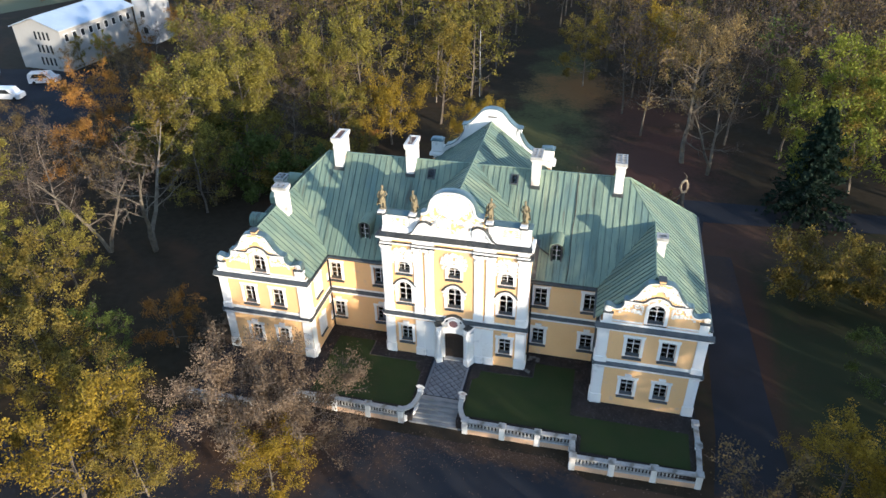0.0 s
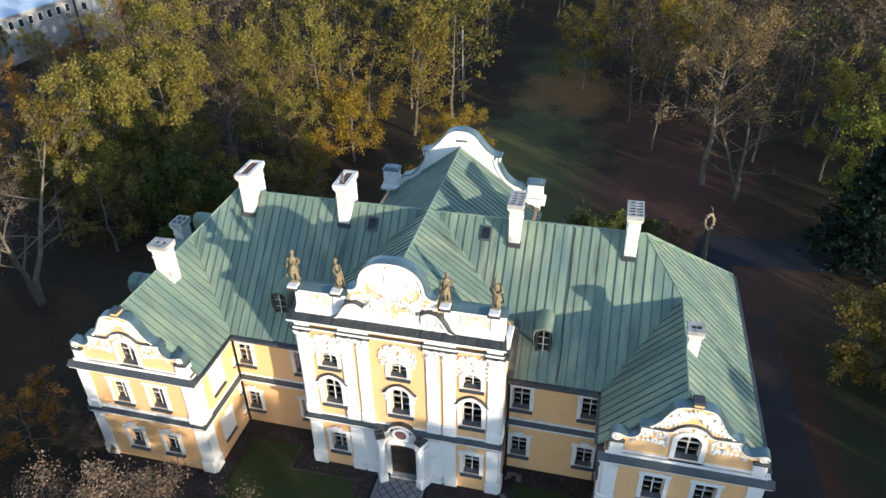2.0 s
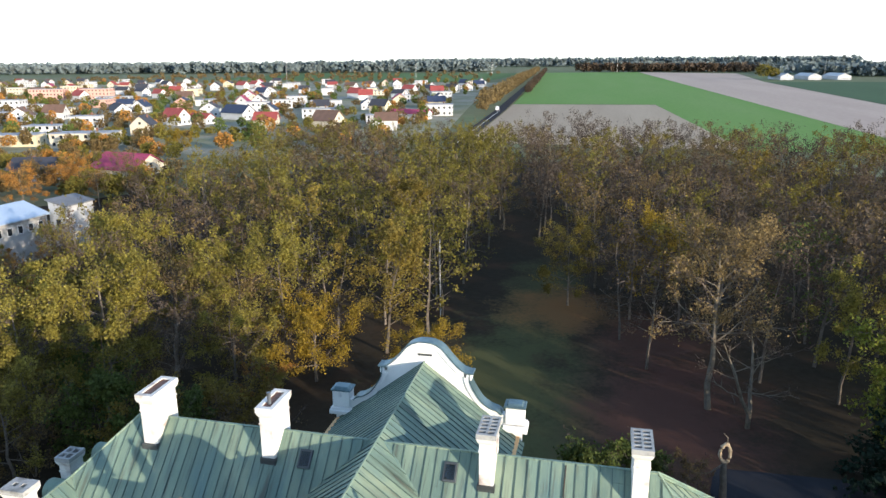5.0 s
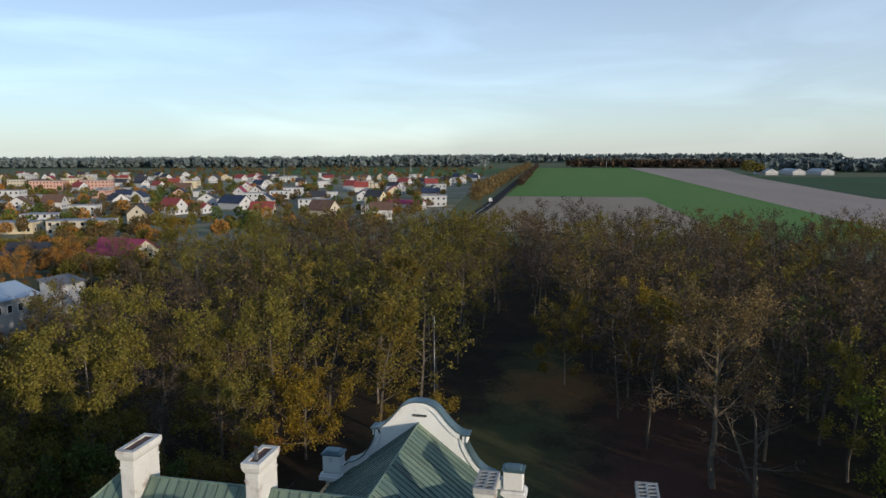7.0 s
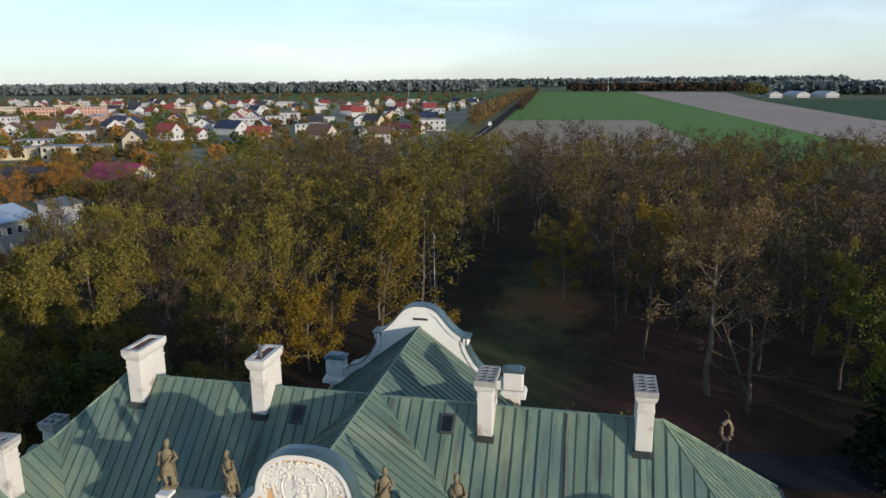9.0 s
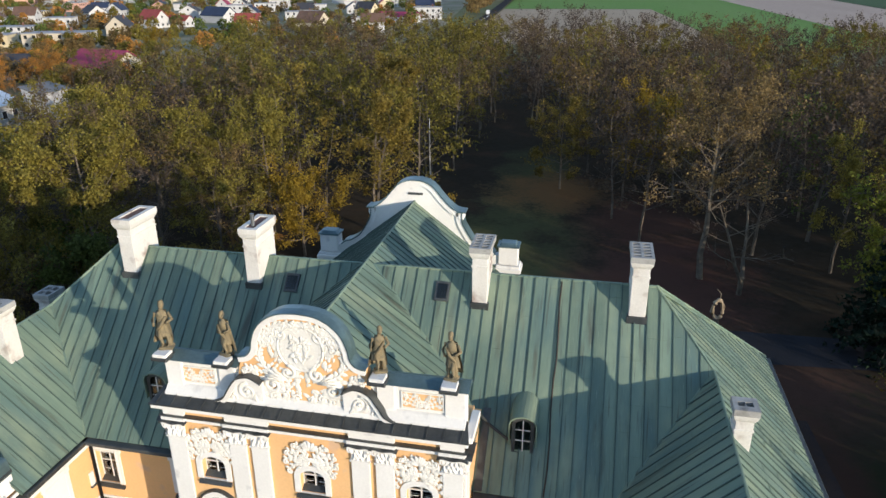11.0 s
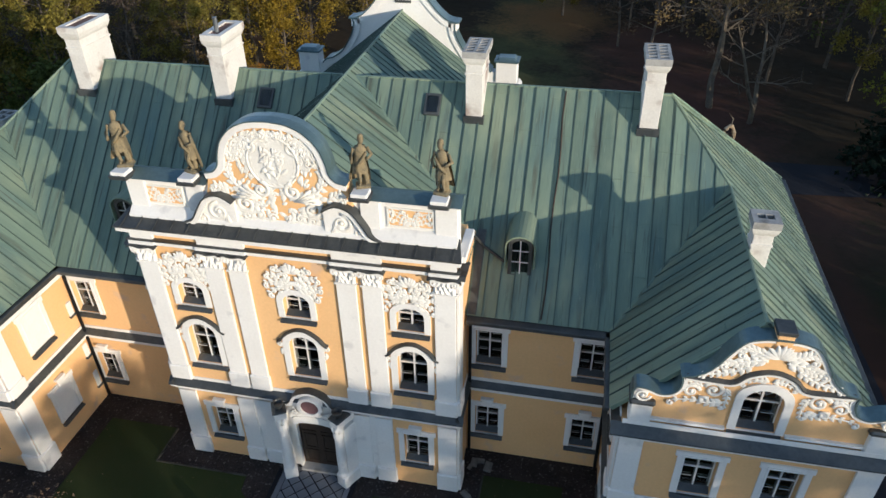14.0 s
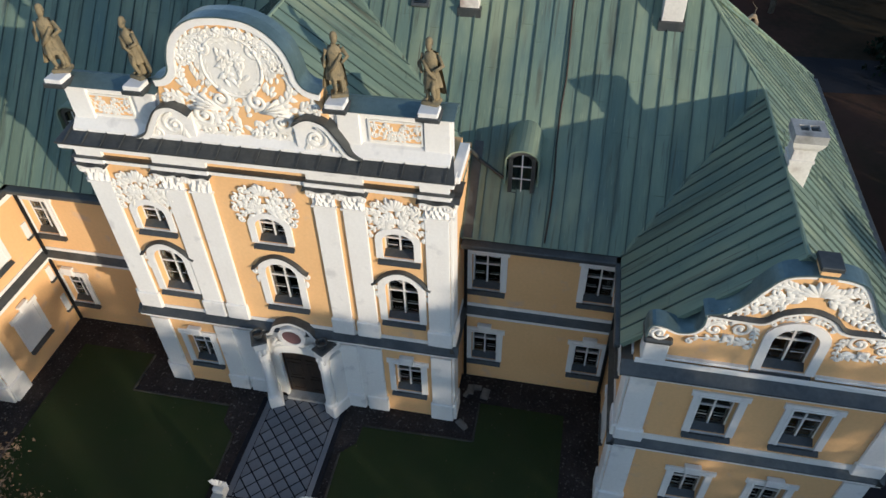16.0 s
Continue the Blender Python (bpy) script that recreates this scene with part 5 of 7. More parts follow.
# ---- statues on the attic ----
def statue(seed):
    """A draped standing figure: legs, tunic, chest, cloak, arms, crowned head."""
    rng = random.Random(seed)
    g = Geo()
    sway = (0.07, -0.08, 0.06, -0.05)[seed % 4]
    side = 1 if sway > 0 else -1
    hip, chest = Vector((sway, 0, 0.92)), Vector((sway * 0.2, -0.02, 1.32))
    g.box(-0.30, 0.30, -0.24, 0.24, 0, 0.10, 0.04)
    g.tube([(0.10, 0.10, 0.05), (0.13, 0.10, 0.35), (0.05, 0.08, 0.55)], [0.16, 0.13, 0.05], 7)
    for s in (-1, 1):
        bent = 0.10 if s == side else 0.0
        g.tube([(s * 0.13, -0.14 - bent * 0.5, 0.12), (s * 0.12, -0.02 - bent * 0.6, 0.16), (s * 0.13, -0.06 - bent * 1.4, 0.50), (hip.x + s * 0.09, -0.02, 0.88)], [0.06, 0.07, 0.085, 0.12], 8)
    n, rows = 18, ((0.27, 0.52), (0.25, 0.66), (0.22, 0.82), (0.19, 0.98), (0.17, 1.08), (0.20, 1.22), (0.22, 1.36), (0.15, 1.46), (0.075, 1.50), (0.07, 1.58))
    vs = []
    for r, z in rows:
        c = hip.lerp(chest, min(1, max(0, (z - 0.9) / 0.42)))
        for i in range(n):
            a = 6.2832 * i / n
            f = 1 + (0.16 if z < 0.9 else 0.04) * math.sin(a * 6 + z * 3 + seed)
            vs.append((c.x + r * f * 1.12 * math.cos(a), c.y + r * f * 0.78 * math.sin(a), z))
    g.add(vs, [(k * n + i, k * n + (i + 1) % n, (k + 1) * n + (i + 1) % n, (k + 1) * n + i) for k in range(len(rows) - 1) for i in range(n)])
    cape = []
    for k in range(7):
        z = 1.46 - 0.21 * k
        for i in range(9):
            a = math.pi * (0.02 + 0.96 * i / 8)
            w = 0.21 + 0.035 * k + 0.03 * math.sin(i * 2.4 + k * 0.6 + seed)
            cape.append((chest.x * (1 - k / 8) + side * 0.02 * k + w * math.cos(a), 0.04 + w * 0.75 * math.sin(a), z))
    g.add(cape + [(x * 0.9, y * 0.82, z) for x, y, z in cape], [(k * 9 + i, k * 9 + i + 1, (k + 1) * 9 + i + 1, (k + 1) * 9 + i) for k in range(6) for i in range(8)] +
          [(k * 9 + i + 63, (k + 1) * 9 + i + 63, (k + 1) * 9 + i + 64, k * 9 + i + 64) for k in range(6) for i in range(8)])
    g.tube([(chest.x - side * 0.22, -0.16, 1.30), (0.0, -0.22, 1.02), (side * 0.24, -0.16, 0.80)], [0.05, 0.07, 0.05], 6)
    hx = chest.x - side * 0.04
    g.ball((hx, -0.04, 1.69), (0.105, 0.12, 0.145), None, 8, 10)
    g.lathe([(0.13, 1.70), (0.125, 1.78), (0.10, 1.86), (0.04, 1.90)], 9, Matrix.Translation((hx, 0.0, 0)))
    for s in (-1, 1):
        sh = (chest.x + s * 0.25, 0.0, 1.40)
        if (s == side) == (seed % 2 == 0):
            g.tube([sh, (chest.x + s * 0.42, -0.04, 1.16), (chest.x + s * 0.20, -0.24, 1.06)], [0.085, 0.07, 0.05], 7)
        else:
            g.tube([sh, (chest.x + s * 0.40, -0.02, 1.14), (hip.x + s * 0.30, -0.14, 0.92)], [0.085, 0.07, 0.055], 7)
    return g


for i, (x, h) in enumerate(((-5.4, 1.04), (-2.95, 0.94), (2.95, 0.95), (5.5, 0.97))):
    ped = part("statue_pedestal", Geo().box(x - 0.27, x + 0.27, AY - 0.08, AY + 0.42, ATOP - 0.05, ATOP + 0.17, 0.02), WHITE, attic)
    part("pedestal_foot", Geo().box(x - 0.33, x + 0.33, AY - 0.13, AY + 0.48, ATOP - 0.08, ATOP + 0.05, 0.02), LEAD, ped)
    me = statue(i + 3).mesh("statue", SANDSTONE, True)
    st = new("statue", me)
    st.matrix_world = Matrix.Translation((x, AY + 0.16, ATOP + 0.17)) @ Matrix.Diagonal((h * 0.84, h * 0.84, h, 1)) @ Matrix.Rotation(radians((15, -20, 20, -10)[i]), 4, "Z")
    tagged(st, "weathered mossy sandstone statue standing on the attic", "statue", "attic statues")

# ---- grounds ----
def sheet(name, points, z, material, label="", category="", kind="structure", thick=0.0):
    g = Geo()
    n = len(points)
    from mathutils.geometry import tessellate_polygon
    tris = []
    for t in tessellate_polygon([[Vector((x, y, 0)) for x, y in points]]):
        (ax, ay), (bx, by), (cx, cy) = (points[i] for i in t)
        tris.append(t if (bx - ax) * (cy - ay) - (by - ay) * (cx - ax) > 0 else (t[0], t[2], t[1]))
    g.add([(x, y, z) for x, y in points], [tuple(t) for t in tris])
    if thick:
        g.add([(x, y, z) for x, y in points] + [(x, y, z - thick) for x, y in points], [((i + 1) % n, i, i + n, (i + 1) % n + n) for i in range(n)])
    ob = part(name, g, material)
    return tagged(ob, label, category, "", kind)


FARM = surf("dull autumn farmland", (0.12, 0.16, 0.075), (0.17, 0.155, 0.095), 1.0, big=0.006, fine=0.08, vary=0.15, bump=0)
ring = [(4600 * math.cos(6.2832 * i / 64), 4600 * math.sin(6.2832 * i / 64)) for i in range(64)]
sheet("ground", ring, GROUND - 0.06, FARM, "flat autumn farmland reaching to the horizon", "ground")
sheet("park_ground", [(-150, -140), (130, -140), (110, 190), (20, 215), (-60, 200), (-110, 130), (-150, 60)], GROUND - 0.02, PARK, "park ground with grass, fallen leaves and tree shade in its colour", "ground")
sheet("drive", [(-60, -30), (-16, -8.6), (-6, -8.9), (9.2, -8.8), (12, -10.2), (20.6, -10.2), (21.2, -4), (21.6, 22), (22.5, 29), (50, 31), (50, 35), (20, 34), (17.2, 22), (24.8, 22), (25.6, 0), (26.5, -12), (40, -30)], GROUND + 0.0, DRIVE, "dark asphalt drive with fallen leaves", "road")
terrace = [(-11.2, -7.6), (-1.6, -7.6), (-1.6, -5.4), (1.9, -5.4), (1.9, -7.6), (10.8, -7.6), (10.8, -9.2), (19.6, -9.2), (19.6, 1.0), (11, 2.5), (-11, 2.5), (-19.4, 1.0), (-19.4, -9.2), (-11.2, -9.2)]
sheet("terrace", terrace, -0.04, GRAVEL, "raised court of dark gravel in front of the palace", "terrace", thick=1.2)
sheet("lawn", [(-10.2, 0.0), (-6.9, 0.0), (-6.9, -1.85), (-2.75, -1.85), (-2.65, -2.6), (-2.05, -3.1), (-1.95, -7.0), (-10.2, -7.0)], 0.0, LAWN, "dark green mown lawn in the court", "lawn")
sheet("lawn", [(10.3, 0.05), (7.0, 0.05), (7.0, -1.70), (2.75, -1.80), (2.7, -2.6), (2.2, -3.1), (2.3, -7.0), (10.3, -7.0)], 0.0, LAWN, "dark green mown lawn in the court", "lawn")
sheet("lawn", [(11.3, -5.2), (19.0, -5.2), (19.0, -8.6), (11.3, -8.6), (11.3, -7), (10.3, -7.0), (10.3, -5.2)], 0.0, LAWN, "dark green lawn before the wing", "lawn")
rng_l = np.random.default_rng(12)
leaf_pts = np.concatenate([rng_l.normal((-7, -10.5, 0), (6, 1.2, 0), (1500, 3)), rng_l.normal((6, -9.3, 0), (5, 0.5, 0), (900, 3)), rng_l.normal((-12, -14, 0), (8, 3.2, 0), (1500, 3)), rng_l.normal((20, -13, 0), (4, 3, 0), (500, 3))])
u = rng_l.normal(0, 1, (len(leaf_pts), 3)) * 0.04
w = rng_l.normal(0, 1, (len(leaf_pts), 3)) * 0.04
u[:, 2] *= 0.25
w[:, 2] *= 0.25
leaf_pts[:, 2] = GROUND + 0.05
court_pts = rng_l.uniform((-10.2, -7.0, 0), (10.3, 0.0, 0), (420, 3))
keep = ~((leaf_pts[:, 1] > -9.5) & (np.abs(leaf_pts[:, 0] - 4) > 6.9)) & (leaf_pts[:, 1] < -8.0)
cu, cw = u[:420] * 0.4, w[:420] * 0.4
court_pts[:, 2] = 0.02
v = np.concatenate([np.stack([leaf_pts + u, leaf_pts + w, leaf_pts - u - w], 1)[keep].reshape(-1, 3), np.stack([court_pts + cu, court_pts + cw, court_pts - cu - cw], 1).reshape(-1, 3)])
me = bpy.data.meshes.new("fallen_leaves")
me.from_pydata(v.tolist(), [], np.arange(len(v)).reshape(-1, 3).tolist())
me.materials.append(surf("fallen brown leaves", (0.16, 0.095, 0.06), (0.11, 0.068, 0.042), 0.9, bump=0, island=0.4))
tagged(new("fallen_leaves", me), "scattered brown leaves lying on drive and lawns", "fallen leaves", "", "stuff")

# paved path
walkway = part("path", Geo().box(-1.35, 1.75, -5.5, -0.95, -0.06, 0.0), SLABDARK)
tagged(walkway, "path of grey slabs laid diagonally between dark strips", "path", "", "structure")
DIAG, X0, X1, Y0, Y1 = 0.62, -1.06, 1.50, -5.45, -1.0
gap = 0.036
diamond = [(DIAG / 2 - gap, 0), (0, DIAG / 2 - gap), (-DIAG / 2 + gap, 0), (0, -DIAG / 2 + gap)]


def cut(poly, axis, limit, sign):
    """The part of a polygon on one side of a line."""
    out = []
    for i in range(len(poly)):
        p, q = poly[i - 1], poly[i]
        a, b = sign * (p[axis] - limit), sign * (q[axis] - limit)
        if (a > 0) != (b > 0):
            t = a / (a - b)
            out.append((p[0] + (q[0] - p[0]) * t, p[1] + (q[1] - p[1]) * t))
        if b > 0:
            out.append(q)
    return out


shared = {}
for i in range(-12, 13):
    for j in range(-20, 20):
        if (i + j) % 2:
            continue
        x, y = 0.22 + i * DIAG / 2, -3.2 + j * DIAG / 2
        poly = [(x + u, y + v) for u, v in diamond]
        for axis, limit, sign in ((0, X0, 1), (0, X1, -1), (1, Y0, 1), (1, Y1, -1)):
            poly = cut(poly, axis, limit, sign) if poly else poly
        if len(poly) < 3:
            continue
        key = tuple((round(u - x, 2), round(v - y, 2)) for u, v in poly)
        if key not in shared:
            n = len(poly)
            vs = [(u - x, v - y, 0.0) for u, v in poly] + [(u - x, v - y, 0.022) for u, v in poly]
            shared[key] = Geo().add(vs, [tuple(range(n, 2 * n))] + [(k, (k + 1) % n, (k + 1) % n + n, k + n) for k in range(n)]).mesh("slab", SLAB)
        part("slab", shared[key], None, walkway, "", Matrix.Translation((x, y, 0)))
for x in (-1.20, 1.64):
    part("border_slab", Geo().box(x - 0.11, x + 0.11, -5.45, -1.1, 0.0, 0.025, 0.01), SLAB, walkway)
for x in (-1.42, 1.82):
    part("kerb", Geo().box(x - 0.1, x + 0.1, -5.5, -1.2, -0.06, 0.03, 0.02), SLABDARK, walkway)

# steps
stair = thing("steps", "worn grey stone steps from the court to the drive", "steps", kind="structure")
for i in range(6):
    w = 0.06 * i ** 1.3
    part("step", Geo().box(-1.35 - w, 1.85 + w, -5.5 - 0.36 * (i + 1), -5.4, -0.17 * (i + 1) - 0.2, -0.17 * i - 0.02, 0.02), STEPSTONE, stair)

# balustrade
SHAFT = Geo().lathe([(0.07, 0), (0.075, 0.05), (0.045, 0.09), (0.085, 0.22), (0.06, 0.36), (0.04, 0.46), (0.07, 0.52), (0.07, 0.56)], 8).mesh("baluster", GREYSTONE, True)
BASEWALL = surf("peach painted base wall", (0.62, 0.38, 0.22), (0.50, 0.33, 0.22), 0.9, big=0.8, fine=8, vary=0.1, dirt=(0.30, 0.24, 0.19), spots=0.25)


def balustrade(a, b, z=-0.42, piers=(True, True)):
    """A run of balusters between two piers on a low wall."""
    a, b = Vector(a), Vector(b)
    d = b - a
    n = d.length
    m = Matrix.Translation((a.x, a.y, 0)) @ Matrix.Rotation(math.atan2(d.y, d.x), 4, "Z")
    ob = thing("balustrade", "grey stone balustrade on a peach-coloured wall", "balustrade", m, "court balustrade")
    part("base_wall", Geo().box(0.2, n - 0.2, -0.16, 0.16, GROUND - 0.1, z - 0.1), BASEWALL, ob)
    part("plinth", Geo().box(0.2, n - 0.2, -0.2, 0.2, z - 0.1, z, 0.02), GREYSTONE, ob)
    part("rail", Geo().box(0.2, n - 0.2, -0.19, 0.19, z + 0.56, z + 0.70, 0.03), GREYSTONE, ob)
    count = max(2, int((n - 0.5) / 0.24))
    for i in range(count):
        part("baluster", SHAFT, None, ob, "", Matrix.Translation((0.25 + (n - 0.5) * (i + 0.5) / count, 0, z)))
    for x, on in ((0, piers[0]), (n, piers[1])):
        if on:
            p = part("pier", Geo().box(x - 0.22, x + 0.22, -0.22, 0.22, GROUND - 0.1, z + 0.68, 0.03), WORN, ob)
            part("cap", Geo().box(x - 0.28, x + 0.28, -0.28, 0.28, z + 0.68, z + 0.80, 0.04), GREYSTONE, p)


stops = [(-2.4, -7.7), (-5.1, -7.65), (-7.9, -7.6), (-11.0, -7.6)]
for i in range(3):
    balustrade(stops[i], stops[i + 1], piers=(i == 0, True))
balustrade((-11.0, -7.6), (-11.2, -9.3), piers=(False, True))
for i in range(3):
    balustrade((-11.2 - 2.8 * i, -9.3), (-14.0 - 2.8 * i, -9.3), piers=(False, True))
stops = [(2.65, -7.7), (5.5, -7.7), (8.15, -7.7), (10.7, -7.65), (10.85, -9.35), (13.6, -9.3), (16.5, -9.2), (19.55, -9.1), (19.6, -6.4), (19.5, -4.2)]
for i in range(len(stops) - 1):
    balustrade(stops[i], stops[i + 1], piers=(i == 0, True))
for s, x0, x1 in ((-1, -1.45, -2.4), (1, 1.95, 2.65)):
    g, g2 = Geo(), Geo()
    pts = smooth_line([(x0, -5.4), (x0 + s * 0.05, -6.4), (x0 + s * 0.35, -7.2), (x1, -7.7)], 5)
    sides = []
    for i in range(len(pts)):
        (xa, ya), (xb, yb) = pts[max(i - 1, 0)], pts[min(i + 1, len(pts) - 1)]
        d = Vector((xb - xa, yb - ya)).normalized()
        sides.append(Vector((-d.y, d.x)) * 0.17)
    for gg, lo, hi, k in ((g, GROUND, -0.35, 1), (g2, 0.14, 0.30, 1.1)):
        ring = [(x + o.x * k * e, y + o.y * k * e, z) for (x, y), o in zip(pts, sides) for e, z in ((-1, lo), (1, lo), (1, hi), (-1, hi))]
        n = 4 * (len(pts) - 1)
        gg.add(ring, [(4 * q + e, 4 * q + (e + 1) % 4, 4 * q + 4 + (e + 1) % 4, 4 * q + 4 + e) for q in range(len(pts) - 1) for e in range(4)] + [(3, 2, 1, 0), (n, n + 1, n + 2, n + 3)])
    wing = thing("stair_balustrade", "curved stone balustrade flanking the steps", "balustrade")
    part("base_wall", g, WORN, wing)
    part("rail", g2, GREYSTONE, wing)
    for i in range(2, len(pts) - 1):
        part("baluster", SHAFT, None, wing, "", Matrix.Translation((pts[i][0], pts[i][1], -0.38)))
    g = Geo().box(x0 - 0.2, x0 + 0.2, -5.6, -5.2, -0.2, 0.5, 0.03)
    part("newel", g, WORN, wing)
    g = Geo()
    for k in range(9):
        leaf(g, x0, 0.5, 0.3 + 0.31 * k, 0.42, -5.4, 0.5)
    part("carved_top", g, WORN, wing, "carved white finial" if s < 0 else "carved grey finial")


# stone edging of the lawns and rubble left by the wall
for x0, y0, x1, y1 in ((-6.9, 0.0, -6.9, -1.85), (-6.9, -1.85, -2.75, -1.85), (-2.05, -3.1, -1.95, -5.2), (7.0, 0.05, 7.0, -1.7), (7.0, -1.7, 2.75, -1.8), (2.2, -3.1, 2.25, -5.2)):
    d = Vector((x1 - x0, y1 - y0))
    edge = part("lawn_edging", Geo().box(0, d.length, -0.04, 0.04, -0.05, 0.035, 0.01, Matrix.Translation((x0, y0, 0)) @ Matrix.Rotation(math.atan2(d.y, d.x), 4, "Z")), surf("mossy edging stone", (0.085, 0.078, 0.066), (0.04, 0.04, 0.03), 0.95, big=2, fine=20, vary=0.3))
    tagged(edge, "narrow mossy stone edging of a lawn", "edging", "lawn edging", "structure")
rng_r = random.Random(6)
for x, y, size in ((6.45, -1.04, 0.42), (6.55, 0.62, 0.45), (6.8, 0.75, 0.35), (7.15, 0.5, 0.5), (6.4, 0.35, 0.25), (6.62, -1.2, 0.2)):
    g = Geo().box(-size / 2, size / 2, -size * 0.32, size * 0.32, 0, 0.07, 0.015)
    tile = new("rubble_slab", g.mesh("rubble_slab", surf("broken pale slab", (0.20, 0.19, 0.17), (0.12, 0.11, 0.10), 0.95, big=3, fine=20, vary=0.2)))
    tile.matrix_world = Matrix.Translation((x, y, 0.01)) @ Matrix.Rotation(rng_r.uniform(0, 3.1), 4, "Z") @ Matrix.Rotation(rng_r.uniform(-0.12, 0.12), 4, "X")
    tagged(tile, "broken pale stone slab lying by the wall", "rubble", "rubble by the wall")

# ---- trees ----
def foliage(name, a, b, own=0.22):
    return surf(name, a, b, 0.75, big=0.9, fine=3.0, vary=0.15, bump=0, island=0.42, own=own, glow=0.30)


OLIVE = foliage("olive-yellow leaves", (0.255, 0.210, 0.038), (0.152, 0.128, 0.032))
GOLD = foliage("golden leaves", (0.36, 0.235, 0.026), (0.210, 0.150, 0.026))
OLDGOLD = foliage("dull golden-olive leaves", (0.27, 0.195, 0.036), (0.155, 0.118, 0.032))
RUST = foliage("rust-brown leaves", (0.215, 0.145, 0.055), (0.130, 0.092, 0.044))
DUN = foliage("dry grey-brown leaves", (0.130, 0.090, 0.058), (0.084, 0.060, 0.041))
PINK = foliage("pale pinkish-brown leaves", (0.255, 0.178, 0.115), (0.165, 0.118, 0.078))
AMBER = foliage("orange leaves", (0.43, 0.200, 0.040), (0.270, 0.138, 0.042))
FRESH = foliage("green leaves", (0.110, 0.142, 0.030), (0.070, 0.090, 0.026))
LIME = foliage("yellow-green leaves", (0.19, 0.195, 0.026), (0.115, 0.130, 0.024))
NEEDLE = foliage("dark spruce needles", (0.024, 0.046, 0.026), (0.016, 0.030, 0.020))
TWIG = surf("grey-brown twigs", (0.125, 0.098, 0.080), (0.072, 0.057, 0.048), 0.95, big=1.0, fine=6, vary=0.2, bump=0, own=0.2)


def tubes(segs, sides=4):
    """Vertices and faces of straight tapering pieces (p0, p1, r0, r1), as arrays."""
    p0, p1 = np.array([s[0] for s in segs], float), np.array([s[1] for s in segs], float)
    r0, r1 = np.array([s[2] for s in segs]), np.array([s[3] for s in segs])
    d = p1 - p0
    d /= np.linalg.norm(d, axis=1)[:, None] + 1e-9
    up = np.where(np.abs(d[:, 2:3]) < 0.9, [[0, 0, 1.0]], [[1.0, 0, 0]])
    u = np.cross(d, up)
    u /= np.linalg.norm(u, axis=1)[:, None] + 1e-9
    w = np.cross(u, d)
    ang = np.arange(sides) * 2 * np.pi / sides
    off = u[:, None] * np.cos(ang)[None, :, None] + w[:, None] * np.sin(ang)[None, :, None]
    v = np.concatenate([p0[:, None] + off * r0[:, None, None], p1[:, None] + off * r1[:, None, None]], 1).reshape(-1, 3)
    k = np.arange(sides)
    one = np.stack([k, (k + 1) % sides, (k + 1) % sides + sides, k + sides], 1)
    return v, (one[None] + (np.arange(len(segs)) * 2 * sides)[:, None, None]).reshape(-1, 4)


def leaves_at(rng, points, size, spread):
    """One small three-cornered leaf spray at each point."""
    n = len(points)
    c = points + rng.normal(0, spread, (n, 3))
    u, w = rng.normal(0, 1, (n, 3)), rng.normal(0, 1, (n, 3))
    u /= np.linalg.norm(u, axis=1)[:, None]
    w -= u * (u * w).sum(1)[:, None]
    w /= np.linalg.norm(w, axis=1)[:, None]
    s = size * rng.uniform(0.6, 1.35, (n, 1))
    v = np.stack([c + u * s * 0.7, c - u * s * 0.35 + w * s * 0.5, c - u * s * 0.35 - w * s * 0.5], 1).reshape(-1, 3)
    return v, np.arange(n * 3).reshape(-1, 3)


def twigs_of(segs, width=0.022):
    """Thin twigs, each a long narrow triangle."""
    p0, p1 = np.array([s[0] for s in segs], float), np.array([s[1] for s in segs], float)
    d = p1 - p0
    side = np.cross(d, np.random.default_rng(len(segs)).normal(0, 1, d.shape))
    side *= width / (np.linalg.norm(side, axis=1)[:, None] + 1e-9)
    v = np.stack([p0 + side, p0 - side, p1], 1).reshape(-1, 3)
    return v, np.arange(len(v)).reshape(-1, 3)


def raw_mesh(name, v, f, material):
    me = bpy.data.meshes.new(name)
    me.from_pydata(v.tolist(), [], f.tolist())
    me.materials.append(material)
    me.update()
    return me


